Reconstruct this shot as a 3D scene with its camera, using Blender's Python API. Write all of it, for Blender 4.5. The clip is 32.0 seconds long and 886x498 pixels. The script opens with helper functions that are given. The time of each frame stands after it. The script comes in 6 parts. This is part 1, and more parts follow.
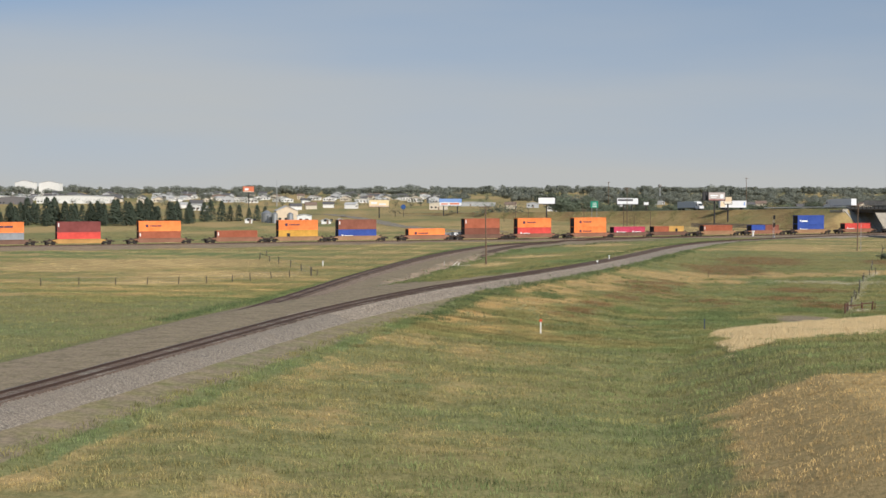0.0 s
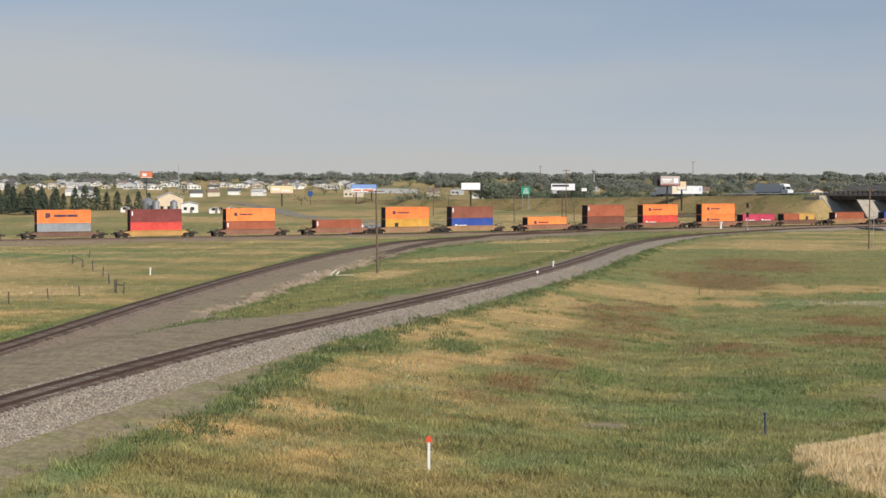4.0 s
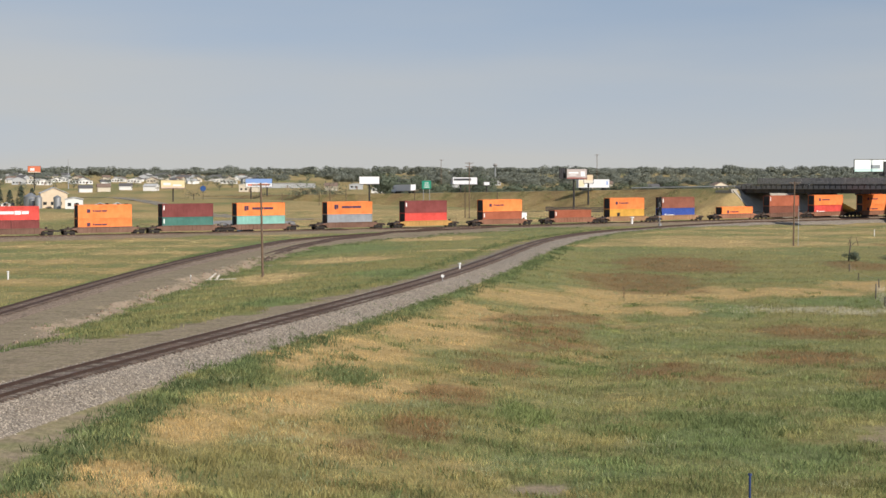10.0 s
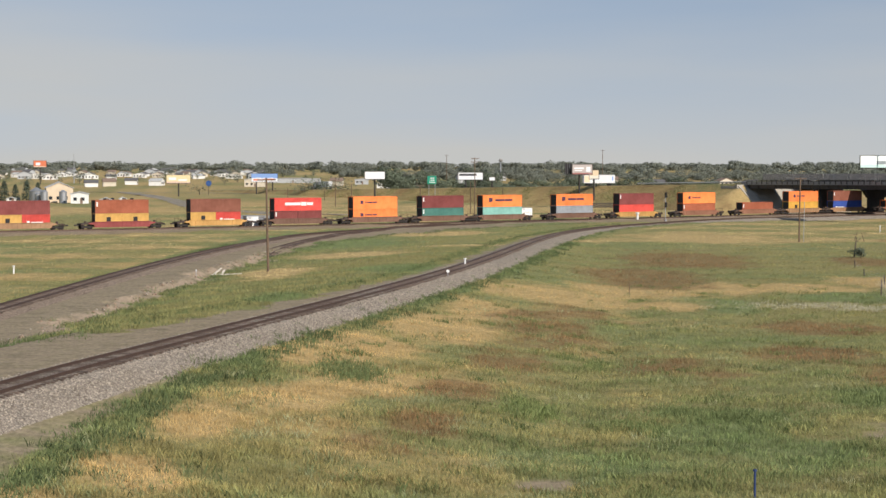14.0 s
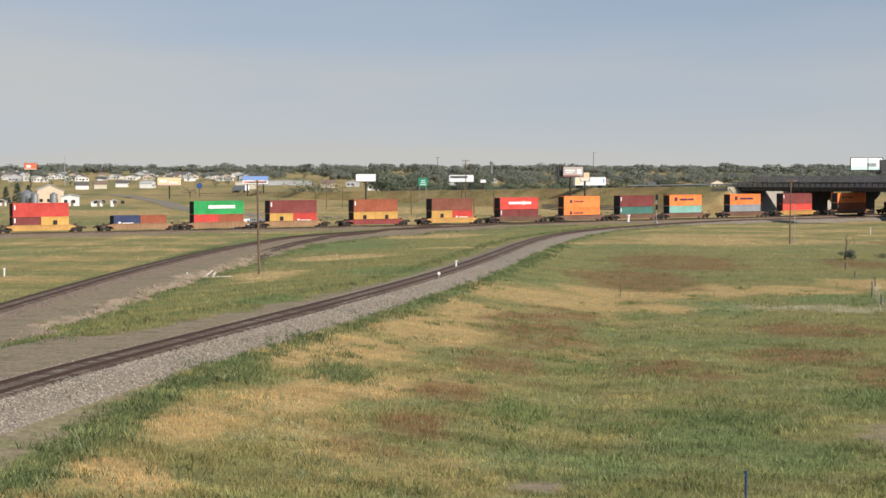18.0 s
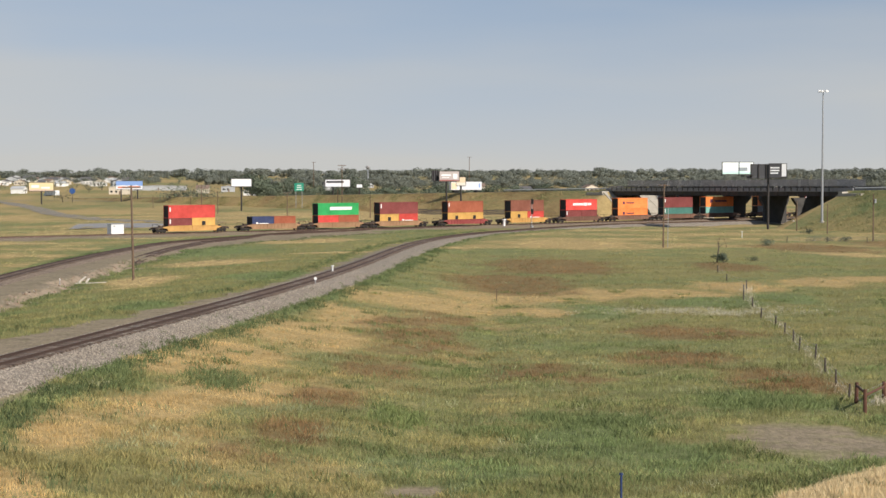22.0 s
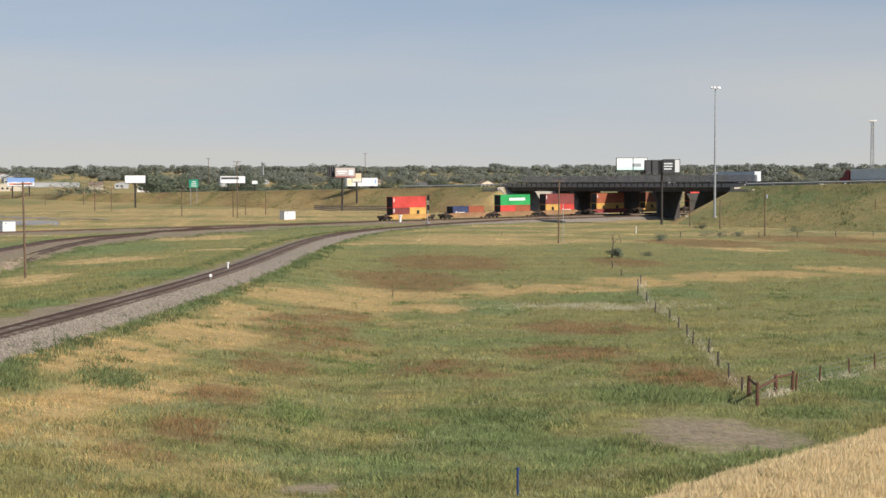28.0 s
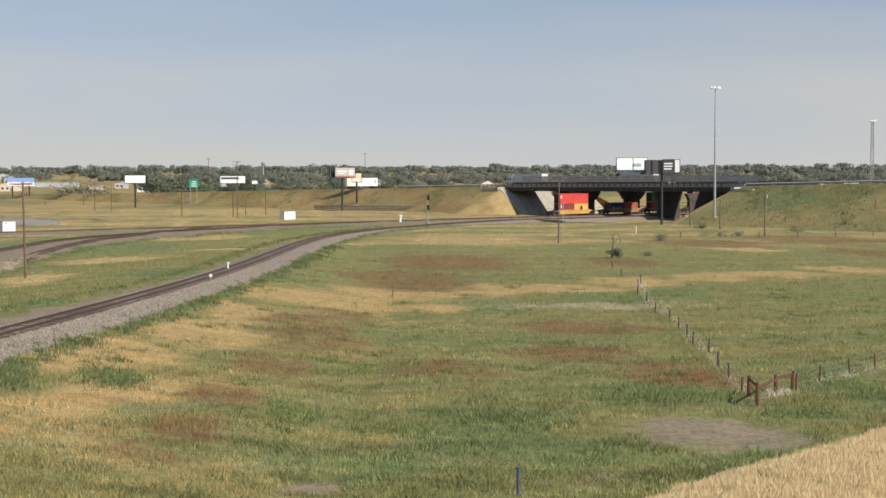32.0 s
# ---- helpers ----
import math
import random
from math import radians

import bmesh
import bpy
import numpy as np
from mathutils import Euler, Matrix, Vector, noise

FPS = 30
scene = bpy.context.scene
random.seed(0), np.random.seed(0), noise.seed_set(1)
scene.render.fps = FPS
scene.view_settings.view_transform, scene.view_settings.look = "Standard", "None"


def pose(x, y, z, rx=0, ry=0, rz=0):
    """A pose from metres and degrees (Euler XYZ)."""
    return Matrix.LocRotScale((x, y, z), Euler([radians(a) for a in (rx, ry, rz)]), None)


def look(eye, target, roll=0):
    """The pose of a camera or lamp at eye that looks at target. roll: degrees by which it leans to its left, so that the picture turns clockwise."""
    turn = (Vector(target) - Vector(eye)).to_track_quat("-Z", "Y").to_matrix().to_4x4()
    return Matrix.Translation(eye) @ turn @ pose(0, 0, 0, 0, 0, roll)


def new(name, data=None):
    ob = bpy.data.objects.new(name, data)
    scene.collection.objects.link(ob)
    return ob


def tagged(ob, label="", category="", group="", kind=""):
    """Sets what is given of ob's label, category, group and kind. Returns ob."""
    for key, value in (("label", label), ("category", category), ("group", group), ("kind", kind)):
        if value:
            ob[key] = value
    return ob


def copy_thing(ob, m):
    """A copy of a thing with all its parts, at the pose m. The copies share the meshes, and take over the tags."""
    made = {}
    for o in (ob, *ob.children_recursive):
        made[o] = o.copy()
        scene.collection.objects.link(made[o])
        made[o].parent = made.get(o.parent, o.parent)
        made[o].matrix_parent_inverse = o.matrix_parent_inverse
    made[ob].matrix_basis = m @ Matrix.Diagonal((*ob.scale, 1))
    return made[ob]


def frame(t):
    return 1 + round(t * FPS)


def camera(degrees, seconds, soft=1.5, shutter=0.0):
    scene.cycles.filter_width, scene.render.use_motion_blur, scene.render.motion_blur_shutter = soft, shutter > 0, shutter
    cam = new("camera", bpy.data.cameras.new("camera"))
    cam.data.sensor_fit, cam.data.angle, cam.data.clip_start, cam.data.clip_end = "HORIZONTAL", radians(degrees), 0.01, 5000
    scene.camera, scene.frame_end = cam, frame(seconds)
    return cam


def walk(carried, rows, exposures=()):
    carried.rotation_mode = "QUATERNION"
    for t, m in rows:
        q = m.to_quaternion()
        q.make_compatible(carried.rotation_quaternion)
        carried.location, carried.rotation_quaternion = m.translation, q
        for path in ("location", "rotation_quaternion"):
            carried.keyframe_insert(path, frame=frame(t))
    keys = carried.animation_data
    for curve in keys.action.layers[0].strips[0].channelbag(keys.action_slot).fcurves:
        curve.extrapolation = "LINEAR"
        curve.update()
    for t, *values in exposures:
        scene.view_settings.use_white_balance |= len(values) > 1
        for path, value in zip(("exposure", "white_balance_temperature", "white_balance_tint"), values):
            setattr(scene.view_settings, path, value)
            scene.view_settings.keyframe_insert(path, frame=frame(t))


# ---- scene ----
cam = camera(27.66, 32.0)
EYE = 14.3  # height of the lens over the rails of the main line


def aim(yaw, pitch, roll=0.0, x=0.0, y=0.0, z=EYE):
    """Pose of the camera: yaw and pitch in degrees; yaw 0 looks along +y, positive to the left."""
    return pose(x, y, z, 90 + pitch, 0, yaw) @ pose(0, 0, 0, 0, 0, roll)


PATH = [
    (0.0, aim(5.29, -2.02, 0.06, 2.81, -140.5, 16.55)), (0.5, aim(5.39, -2.04, 0.06, 2.61, -130.4, 16.39)),
    (1.0, aim(5.22, -2.08, 0.06, 2.28, -113.8, 16.12)), (1.5, aim(4.82, -2.13, 0.06, 1.94, -97.1, 15.85)),
    (2.0, aim(4.45, -2.18, 0.06, 1.63, -81.7, 15.61)), (2.5, aim(4.33, -2.23, 0.06, 1.33, -66.5, 15.36)),
    (3.0, aim(3.98, -2.29, 0.06, 1.05, -52.5, 15.14)), (3.5, aim(3.24, -2.35, 0.06, 0.77, -38.6, 14.92)),
    (4.0, aim(3.01, -2.41, 0.06, 0.55, -27.5, 14.74)), (4.5, aim(2.76, -2.47, 0.06, 0.34, -17.1, 14.57)),
    (5.0, aim(2.74, -2.53, 0.06, 0.15, -7.4, 14.42)),
    (5.5, aim(2.733, -2.575, 0.03)), (6.0, aim(2.673, -2.631, 0.01)), (6.5, aim(2.63, -2.641, 0.0)),
    (7.0, aim(2.093, -2.681, 0.02)), (7.5, aim(1.602, -2.593, 0.02)), (8.0, aim(0.786, -2.584, -0.01)),
    (8.5, aim(-0.104, -2.573, 0.0)), (9.0, aim(-0.185, -2.551, -0.03)), (9.5, aim(-0.174, -2.566, -0.05)),
    (10.0, aim(-0.172, -2.581, -0.05)), (10.5, aim(-0.008, -2.713, 0.03)), (11.0, aim(-0.002, -2.728, 0.05)),
    (12.0, aim(-0.002, -2.73, 0.046)), (13.0, aim(0.0, -2.734, 0.046)), (14.5, aim(-0.004, -2.73, 0.046)),
    (16.5, aim(-0.079, -2.685, 0.03)), (17.0, aim(-0.11, -2.675, 0.04)), (17.5, aim(-0.241, -2.672, 0.04)),
    (18.0, aim(-0.286, -2.659, 0.03)), (18.5, aim(-0.622, -2.639, 0.04)), (19.0, aim(-0.931, -2.628, 0.03)),
    (19.5, aim(-1.235, -2.592, 0.04)), (20.0, aim(-1.675, -2.565, 0.04)), (20.5, aim(-2.269, -2.542, 0.03)),
    (21.0, aim(-2.656, -2.531, 0.0)), (21.5, aim(-3.459, -2.517, -0.02)), (22.0, aim(-4.22, -2.509, -0.03)),
    (22.5, aim(-4.656, -2.486, -0.06)), (23.0, aim(-5.142, -2.465, -0.08)), (23.5, aim(-5.665, -2.47, -0.09)),
    (24.0, aim(-6.352, -2.466, -0.10)), (24.5, aim(-7.278, -2.472, -0.11)), (25.0, aim(-7.772, -2.461, -0.15)),
    (25.5, aim(-7.747, -2.479, -0.134)), (27.5, aim(-7.528, -2.635, -0.096)), (32.0, aim(-7.528, -2.635, -0.096))]
walk(cam, PATH, [(0.0, -0.12, 6600, 11), (3.0, -0.1, 6700, 11.5), (6.0, -0.05, 6750, 12), (12.0, 0.0, 6750, 12), (19.0, 0.02, 6800, 12), (24.0, 0.07, 6800, 12), (32.0, 0.09, 6800, 12)])

# ---- light ----
SUN_AZIMUTH, SUN_HEIGHT = radians(138), radians(32)  # clockwise from +y
world = bpy.data.worlds.new("sky")
scene.world = world
world.use_nodes = True
wn, wl = world.node_tree.nodes, world.node_tree.links
sky = wn.new("ShaderNodeTexSky")
sky.sky_type, sky.sun_disc = "NISHITA", False
sky.sun_elevation, sky.sun_rotation = SUN_HEIGHT, SUN_AZIMUTH
sky.altitude, sky.air_density, sky.dust_density, sky.ozone_density = 1800, 1.0, 0.2, 0.2
# the air is clear: the deep blue comes down low over the plain
su = wn.new("ShaderNodeVectorMath")
su.operation = "ADD"
su.inputs[1].default_value = (0, 0, 0.22)
sv = wn.new("ShaderNodeVectorMath")
sv.operation = "NORMALIZE"
wl.new(su.outputs["Vector"], sv.inputs[0])
wl.new(sv.outputs["Vector"], sky.inputs["Vector"])
# thin high cloud: soft pale streaks over the blue
co = wn.new("ShaderNodeTexCoord")
cm = wn.new("ShaderNodeMapping")
cm.inputs["Scale"].default_value = (1.3, 1.3, 9.0)
wl.new(co.outputs["Generated"], cm.inputs["Vector"])
wl.new(co.outputs["Generated"], su.inputs[0])
cn = wn.new("ShaderNodeTexNoise")
cn.inputs["Scale"].default_value, cn.inputs["Detail"].default_value, cn.inputs["Roughness"].default_value = 1.5, 5, 0.45
wl.new(cm.outputs["Vector"], cn.inputs["Vector"])
cr = wn.new("ShaderNodeMapRange")
cr.inputs["From Min"].default_value, cr.inputs["From Max"].default_value = 0.40, 0.72
cr.inputs["To Min"].default_value, cr.inputs["To Max"].default_value = 0.0, 0.42
# ground haze: the blue pales towards the horizon
hz = wn.new("ShaderNodeSeparateXYZ")
wl.new(co.outputs["Generated"], hz.inputs["Vector"])
hm = wn.new("ShaderNodeMapRange")
hm.inputs["From Min"].default_value, hm.inputs["From Max"].default_value = 0.0, 0.115
hm.inputs["To Min"].default_value, hm.inputs["To Max"].default_value = 0.94, 0.04
wl.new(hz.outputs["Z"], hm.inputs["Value"])
ha = wn.new("ShaderNodeMath")
ha.operation, ha.use_clamp = "ADD", True
wl.new(hm.outputs["Result"], ha.inputs[0])
wl.new(cn.outputs["Fac"], cr.inputs["Value"])
cx = wn.new("ShaderNodeMix")
cx.data_type = "RGBA"
wl.new(cr.outputs["Result"], ha.inputs[1])
wl.new(ha.outputs[0], cx.inputs["Factor"])
tint = wn.new("ShaderNodeMix")
tint.data_type, tint.blend_type = "RGBA", "MULTIPLY"
tint.inputs["Factor"].default_value = 1.0
tint.inputs["B"].default_value = (0.91, 1.0, 1.0, 1)
wl.new(sky.outputs["Color"], tint.inputs["A"])
wl.new(tint.outputs["Result"], cx.inputs["A"])
cx.inputs["B"].default_value = (3.95, 4.12, 4.12, 1)
wn["Background"].inputs["Strength"].default_value = 0.134
wl.new(cx.outputs["Result"], wn["Background"].inputs["Color"])

sun_data = bpy.data.lights.new("sun", "SUN")
sun_data.energy, sun_data.angle, sun_data.color = 5.0, radians(0.55), (1.0, 0.95, 0.87)
sun = new("sun", sun_data)
TO_SUN = Vector((math.sin(SUN_AZIMUTH) * math.cos(SUN_HEIGHT), math.cos(SUN_AZIMUTH) * math.cos(SUN_HEIGHT), math.sin(SUN_HEIGHT)))
sun.matrix_world = look(TO_SUN * 200, (0, 0, 0))

# ---- materials ----

def node_mat(name):
    m = bpy.data.materials.new(name)
    m.use_nodes = True
    return m, m.node_tree.nodes, m.node_tree.links, m.node_tree.nodes["Principled BSDF"]


def noise_tex(n, l, scale, detail=4, rough=0.6, vec=None):
    t = n.new("ShaderNodeTexNoise")
    t.inputs["Scale"].default_value, t.inputs["Detail"].default_value, t.inputs["Roughness"].default_value = scale, detail, rough
    if vec is not None:
        l.new(vec, t.inputs["Vector"])
    return t.outputs["Fac"]


def mix_rgb(n, l, fac, a, b, mode="MIX"):
    x = n.new("ShaderNodeMix")
    x.data_type, x.blend_type = "RGBA", mode
    for key, val in (("Factor", fac), ("A", a), ("B", b)):
        if isinstance(val, (tuple, list)):
            x.inputs[key].default_value = (*val, 1) if len(val) == 3 else val
        elif isinstance(val, (int, float)):
            x.inputs[key].default_value = val
        else:
            l.new(val, x.inputs[key])
    return x.outputs["Result"]


def ranged(n, l, val, lo, hi, a=0.0, b=1.0):
    r = n.new("ShaderNodeMapRange")
    r.inputs["From Min"].default_value, r.inputs["From Max"].default_value = lo, hi
    r.inputs["To Min"].default_value, r.inputs["To Max"].default_value = a, b
    l.new(val, r.inputs["Value"])
    return r.outputs["Result"]


def arith(n, l, op, a, b):
    x = n.new("ShaderNodeMath")
    x.operation, x.use_clamp = op, False
    for i, val in enumerate((a, b)):
        if isinstance(val, (int, float)):
            x.inputs[i].default_value = val
        else:
            l.new(val, x.inputs[i])
    return x.outputs[0]


def bump(n, l, b, height, strength, dist):
    k = n.new("ShaderNodeBump")
    k.inputs["Strength"].default_value, k.inputs["Distance"].default_value = strength, dist
    l.new(height, k.inputs["Height"])
    l.new(k.outputs["Normal"], b.inputs["Normal"])


def plain(name, col, rough=0.7, metal=0.0, var=0.25, scale=2.0, dirt=None, vary=0.0, spec=0.35):
    """A worn surface: two scales of tone, streaky dirt, a slight difference from piece to piece."""
    m, n, l, b = node_mat(name)
    vec = n.new("ShaderNodeTexCoord").outputs["Object"]
    dark = tuple(c * (1 - var) for c in col)
    lite = tuple(min(1, c * (1 + var * 0.7)) for c in col)
    c = mix_rgb(n, l, ranged(n, l, noise_tex(n, l, scale, 5, 0.65, vec), 0.3, 0.7), dark, lite)
    c = mix_rgb(n, l, ranged(n, l, noise_tex(n, l, scale * 11, 3, 0.7, vec), 0.35, 0.75, 0.0, var), c, tuple(q * 0.55 for q in col))
    if dirt:
        mp = n.new("ShaderNodeMapping")
        mp.inputs["Scale"].default_value = (1.6, 1.6, 0.35)
        l.new(vec, mp.inputs["Vector"])
        c = mix_rgb(n, l, ranged(n, l, noise_tex(n, l, 1.3, 6, 0.7, mp.outputs["Vector"]), 0.5, 0.8, 0.0, 0.65), c, dirt)
    if vary:
        rnd = n.new("ShaderNodeObjectInfo").outputs["Random"]
        hsv = n.new("ShaderNodeHueSaturation")
        l.new(ranged(n, l, rnd, 0, 1, 1 - vary, 1 + vary), hsv.inputs["Value"])
        l.new(c, hsv.inputs["Color"])
        c = hsv.outputs["Color"]
    l.new(c, b.inputs["Base Color"])
    b.inputs["Roughness"].default_value, b.inputs["Metallic"].default_value = rough, metal
    b.inputs["Specular IOR Level"].default_value = spec
    bump(n, l, b, noise_tex(n, l, scale * 7, 4, 0.6, vec), 0.25, 0.02)
    return m


def vegetation(name, base, tip, trans=0.25, vary=0.25):
    m, n, l, b = node_mat(name)
    isl = n.new("ShaderNodeNewGeometry").outputs["Random Per Island"]
    c = mix_rgb(n, l, isl, base, tip)
    rnd = n.new("ShaderNodeObjectInfo").outputs["Random"]
    hsv = n.new("ShaderNodeHueSaturation")
    l.new(ranged(n, l, rnd, 0, 1, 1 - vary, 1 + vary), hsv.inputs["Value"])
    l.new(c, hsv.inputs["Color"])
    l.new(hsv.outputs["Color"], b.inputs["Base Color"])
    b.inputs["Roughness"].default_value, b.inputs["Specular IOR Level"].default_value = 0.75, 0.2
    b.inputs["Subsurface Weight"].default_value = 0.0
    return m


GREEN, LUSH, STRAW, RUST, EARTH, DRY = ((0.225, 0.208, 0.088), (0.16, 0.205, 0.086), (0.48, 0.335, 0.155),
                                        (0.215, 0.128, 0.064), (0.30, 0.235, 0.175), (0.28, 0.24, 0.10))


def ground_mat():
    """Prairie: the cover attribute holds straw (r), rust-red weed (g), bare soil (b) and lush green (alpha)."""
    m, n, l, b = node_mat("prairie")
    geo = n.new("ShaderNodeNewGeometry").outputs["Position"]
    mp = n.new("ShaderNodeMapping")
    mp.inputs["Scale"].default_value = (1.0, 0.45, 1.0)
    l.new(geo, mp.inputs["Vector"])
    wide = noise_tex(n, l, 0.035, 6, 0.62, geo)
    mid = noise_tex(n, l, 0.33, 6, 0.7, geo)
    fine = noise_tex(n, l, 3.2, 4, 0.75, mp.outputs["Vector"])
    at = n.new("ShaderNodeAttribute")
    at.attribute_name = "cover"
    sep = n.new("ShaderNodeSeparateColor")
    l.new(at.outputs["Color"], sep.inputs["Color"])
    c = mix_rgb(n, l, ranged(n, l, mid, 0.36, 0.66), GREEN, DRY)
    c = mix_rgb(n, l, ranged(n, l, wide, 0.42, 0.62, 0.0, 0.7), c, LUSH)
    ragged = arith(n, l, "MULTIPLY", arith(n, l, "SUBTRACT", mid, 0.5), 0.9)
    ms = n.new("ShaderNodeMapping")
    ms.inputs["Scale"].default_value = (0.4, 0.7, 1.0)
    l.new(geo, ms.inputs["Vector"])
    soil = mix_rgb(n, l, ranged(n, l, noise_tex(n, l, 0.8, 5, 0.65, ms.outputs["Vector"]), 0.48, 0.66, 0.0, 0.55), EARTH, (0.14, 0.108, 0.085))
    for out, col, soft in ((at.outputs["Alpha"], LUSH, 0.9), (sep.outputs["Red"], STRAW, 0.9), (sep.outputs["Green"], RUST, 0.75), (sep.outputs["Blue"], soil, 0.95)):
        keyed = ranged(n, l, arith(n, l, "ADD", out, ragged), 0.25, 0.75, 0.0, soft)
        if out != sep.outputs["Blue"]:
            keyed = arith(n, l, "MULTIPLY", keyed, ranged(n, l, out, 0.0, 0.15))
        c = mix_rgb(n, l, keyed, c, col)
    worn = n.new("ShaderNodeAttribute")
    worn.attribute_name = "worn"
    wear = ranged(n, l, arith(n, l, "ADD", worn.outputs["Fac"], ragged), 0.3, 0.6, 0.0, 0.9)
    c = mix_rgb(n, l, arith(n, l, "MULTIPLY", wear, ranged(n, l, worn.outputs["Fac"], 0.0, 0.15)), c, (0.43, 0.325, 0.25))
    c = mix_rgb(n, l, ranged(n, l, noise_tex(n, l, 1.1, 4, 0.7, geo), 0.45, 0.7, 0.0, 0.4), c, (0.12, 0.125, 0.05))
    c = mix_rgb(n, l, ranged(n, l, fine, 0.45, 0.72, 0.0, 0.5), c, (0.115, 0.115, 0.05))
    c = mix_rgb(n, l, ranged(n, l, fine, 0.52, 0.28, 0.0, 0.35), c, (0.46, 0.40, 0.21))
    l.new(c, b.inputs["Base Color"])
    b.inputs["Roughness"].default_value, b.inputs["Specular IOR Level"].default_value = 0.95, 0.1
    bump(n, l, b, fine, 0.4, 0.25)
    return m


def gravel_mat(name, col, dust, scale=9.0):
    m, n, l, b = node_mat(name)
    geo = n.new("ShaderNodeNewGeometry").outputs["Position"]
    v = n.new("ShaderNodeTexVoronoi")
    v.inputs["Scale"].default_value = scale
    l.new(geo, v.inputs["Vector"])
    sep = n.new("ShaderNodeSeparateColor")
    l.new(v.outputs["Color"], sep.inputs["Color"])
    c = mix_rgb(n, l, sep.outputs["Red"], tuple(q * 0.45 for q in col), tuple(min(1, q * 1.6) for q in col))
    c = mix_rgb(n, l, ranged(n, l, noise_tex(n, l, 0.25, 6, 0.65, geo), 0.4, 0.65, 0.0, 0.7), c, dust)
    c = mix_rgb(n, l, ranged(n, l, v.outputs["Distance"], 0.3, 0.7, 0.0, 0.5), c, tuple(q * 0.3 for q in col))
    l.new(c, b.inputs["Base Color"])
    b.inputs["Roughness"].default_value, b.inputs["Specular IOR Level"].default_value = 0.92, 0.15
    bump(n, l, b, v.outputs["Distance"], 0.9, 0.08)
    return m


def paint_mat(name, col, rust=0.35):
    """Container or wagon paint: faded, with rusty streaks and scuffs."""
    m, n, l, b = node_mat(name)
    vec = n.new("ShaderNodeTexCoord").outputs["Object"]
    c = mix_rgb(n, l, ranged(n, l, noise_tex(n, l, 0.5, 4, 0.6, vec), 0.35, 0.65), tuple(q * 0.86 for q in col), tuple(min(1, q * 1.1 + 0.01) for q in col))
    mp = n.new("ShaderNodeMapping")
    mp.inputs["Scale"].default_value = (2.4, 2.4, 0.3)
    l.new(vec, mp.inputs["Vector"])
    c = mix_rgb(n, l, ranged(n, l, noise_tex(n, l, 1.6, 6, 0.75, mp.outputs["Vector"]), 0.56, 0.8, 0.0, rust), c, (0.16, 0.075, 0.035))
    rnd = n.new("ShaderNodeObjectInfo").outputs["Random"]
    hsv = n.new("ShaderNodeHueSaturation")
    l.new(ranged(n, l, rnd, 0, 1, 0.88, 1.1), hsv.inputs["Value"])
    l.new(c, hsv.inputs["Color"])
    l.new(hsv.outputs["Color"], b.inputs["Base Color"])
    b.inputs["Roughness"].default_value, b.inputs["Specular IOR Level"].default_value = 0.55, 0.35
    bump(n, l, b, noise_tex(n, l, 3.0, 3, 0.5, vec), 0.15, 0.01)
    return m


M_GROUND = ground_mat()
M_BALLAST = gravel_mat("crushed_stone_ballast", (0.31, 0.268, 0.22), (0.335, 0.28, 0.22))
M_OLDBALLAST = gravel_mat("dusty_brown_ballast", (0.26, 0.20, 0.155), (0.31, 0.24, 0.18), 7.0)
M_RAIL = plain("rusted_rail_steel", (0.10, 0.06, 0.042), 0.55, 0.5)
M_TIE = plain("weathered_tie_wood", (0.15, 0.11, 0.088), 0.9, 0, 0.4, 3.0, vary=0.35)
# pier concrete coloured near-black, standing in for the shade under the decks
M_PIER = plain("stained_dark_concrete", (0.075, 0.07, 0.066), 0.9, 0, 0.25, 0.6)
M_CONCRETE = plain("pale_concrete", (0.42, 0.385, 0.325), 0.85, 0, 0.15, 0.6, (0.30, 0.27, 0.22))
M_DECK = plain("dark_weathered_steel", (0.085, 0.075, 0.068), 0.75, 0.1, 0.3, 0.8)
M_PARAPET = plain("grey_parapet_concrete", (0.30, 0.29, 0.28), 0.85, 0, 0.2, 0.9, (0.18, 0.17, 0.16))
M_ASPHALT = plain("worn_asphalt", (0.16, 0.155, 0.15), 0.92, 0, 0.25, 0.7)
M_LANE = gravel_mat("packed_gravel", (0.30, 0.27, 0.22), (0.36, 0.31, 0.24), 5.0)
M_POLE = plain("weathered_pole_wood", (0.17, 0.115, 0.078), 0.9, 0, 0.35, 2.5)
M_GALV = plain("galvanised_steel", (0.45, 0.46, 0.47), 0.45, 0.7, 0.15, 2.0)
M_DARKSTEEL = plain("dark_painted_steel", (0.05, 0.045, 0.042), 0.6, 0.2, 0.3, 2.0)
M_WHITE = plain("white_paint", (0.78, 0.78, 0.76), 0.6, 0, 0.08, 1.0)
M_BLACK = plain("black_paint", (0.02, 0.02, 0.02), 0.6)
M_WHEEL = plain("dark_wheel_steel", (0.045, 0.038, 0.034), 0.6, 0.4, 0.3, 4.0)
# cottonwood and far-wood leaf tones greyed and lightened: haze put into the colour
M_LEAF = vegetation("cottonwood_leaves", (0.095, 0.118, 0.08), (0.13, 0.152, 0.105))
M_HAZYLEAF = vegetation("grey_olive_leaves", (0.14, 0.156, 0.128), (0.186, 0.2, 0.166))
M_CONIFER = vegetation("spruce_needles", (0.06, 0.078, 0.055), (0.082, 0.102, 0.07))
M_BARK = plain("grey_bark", (0.12, 0.095, 0.075), 0.95)


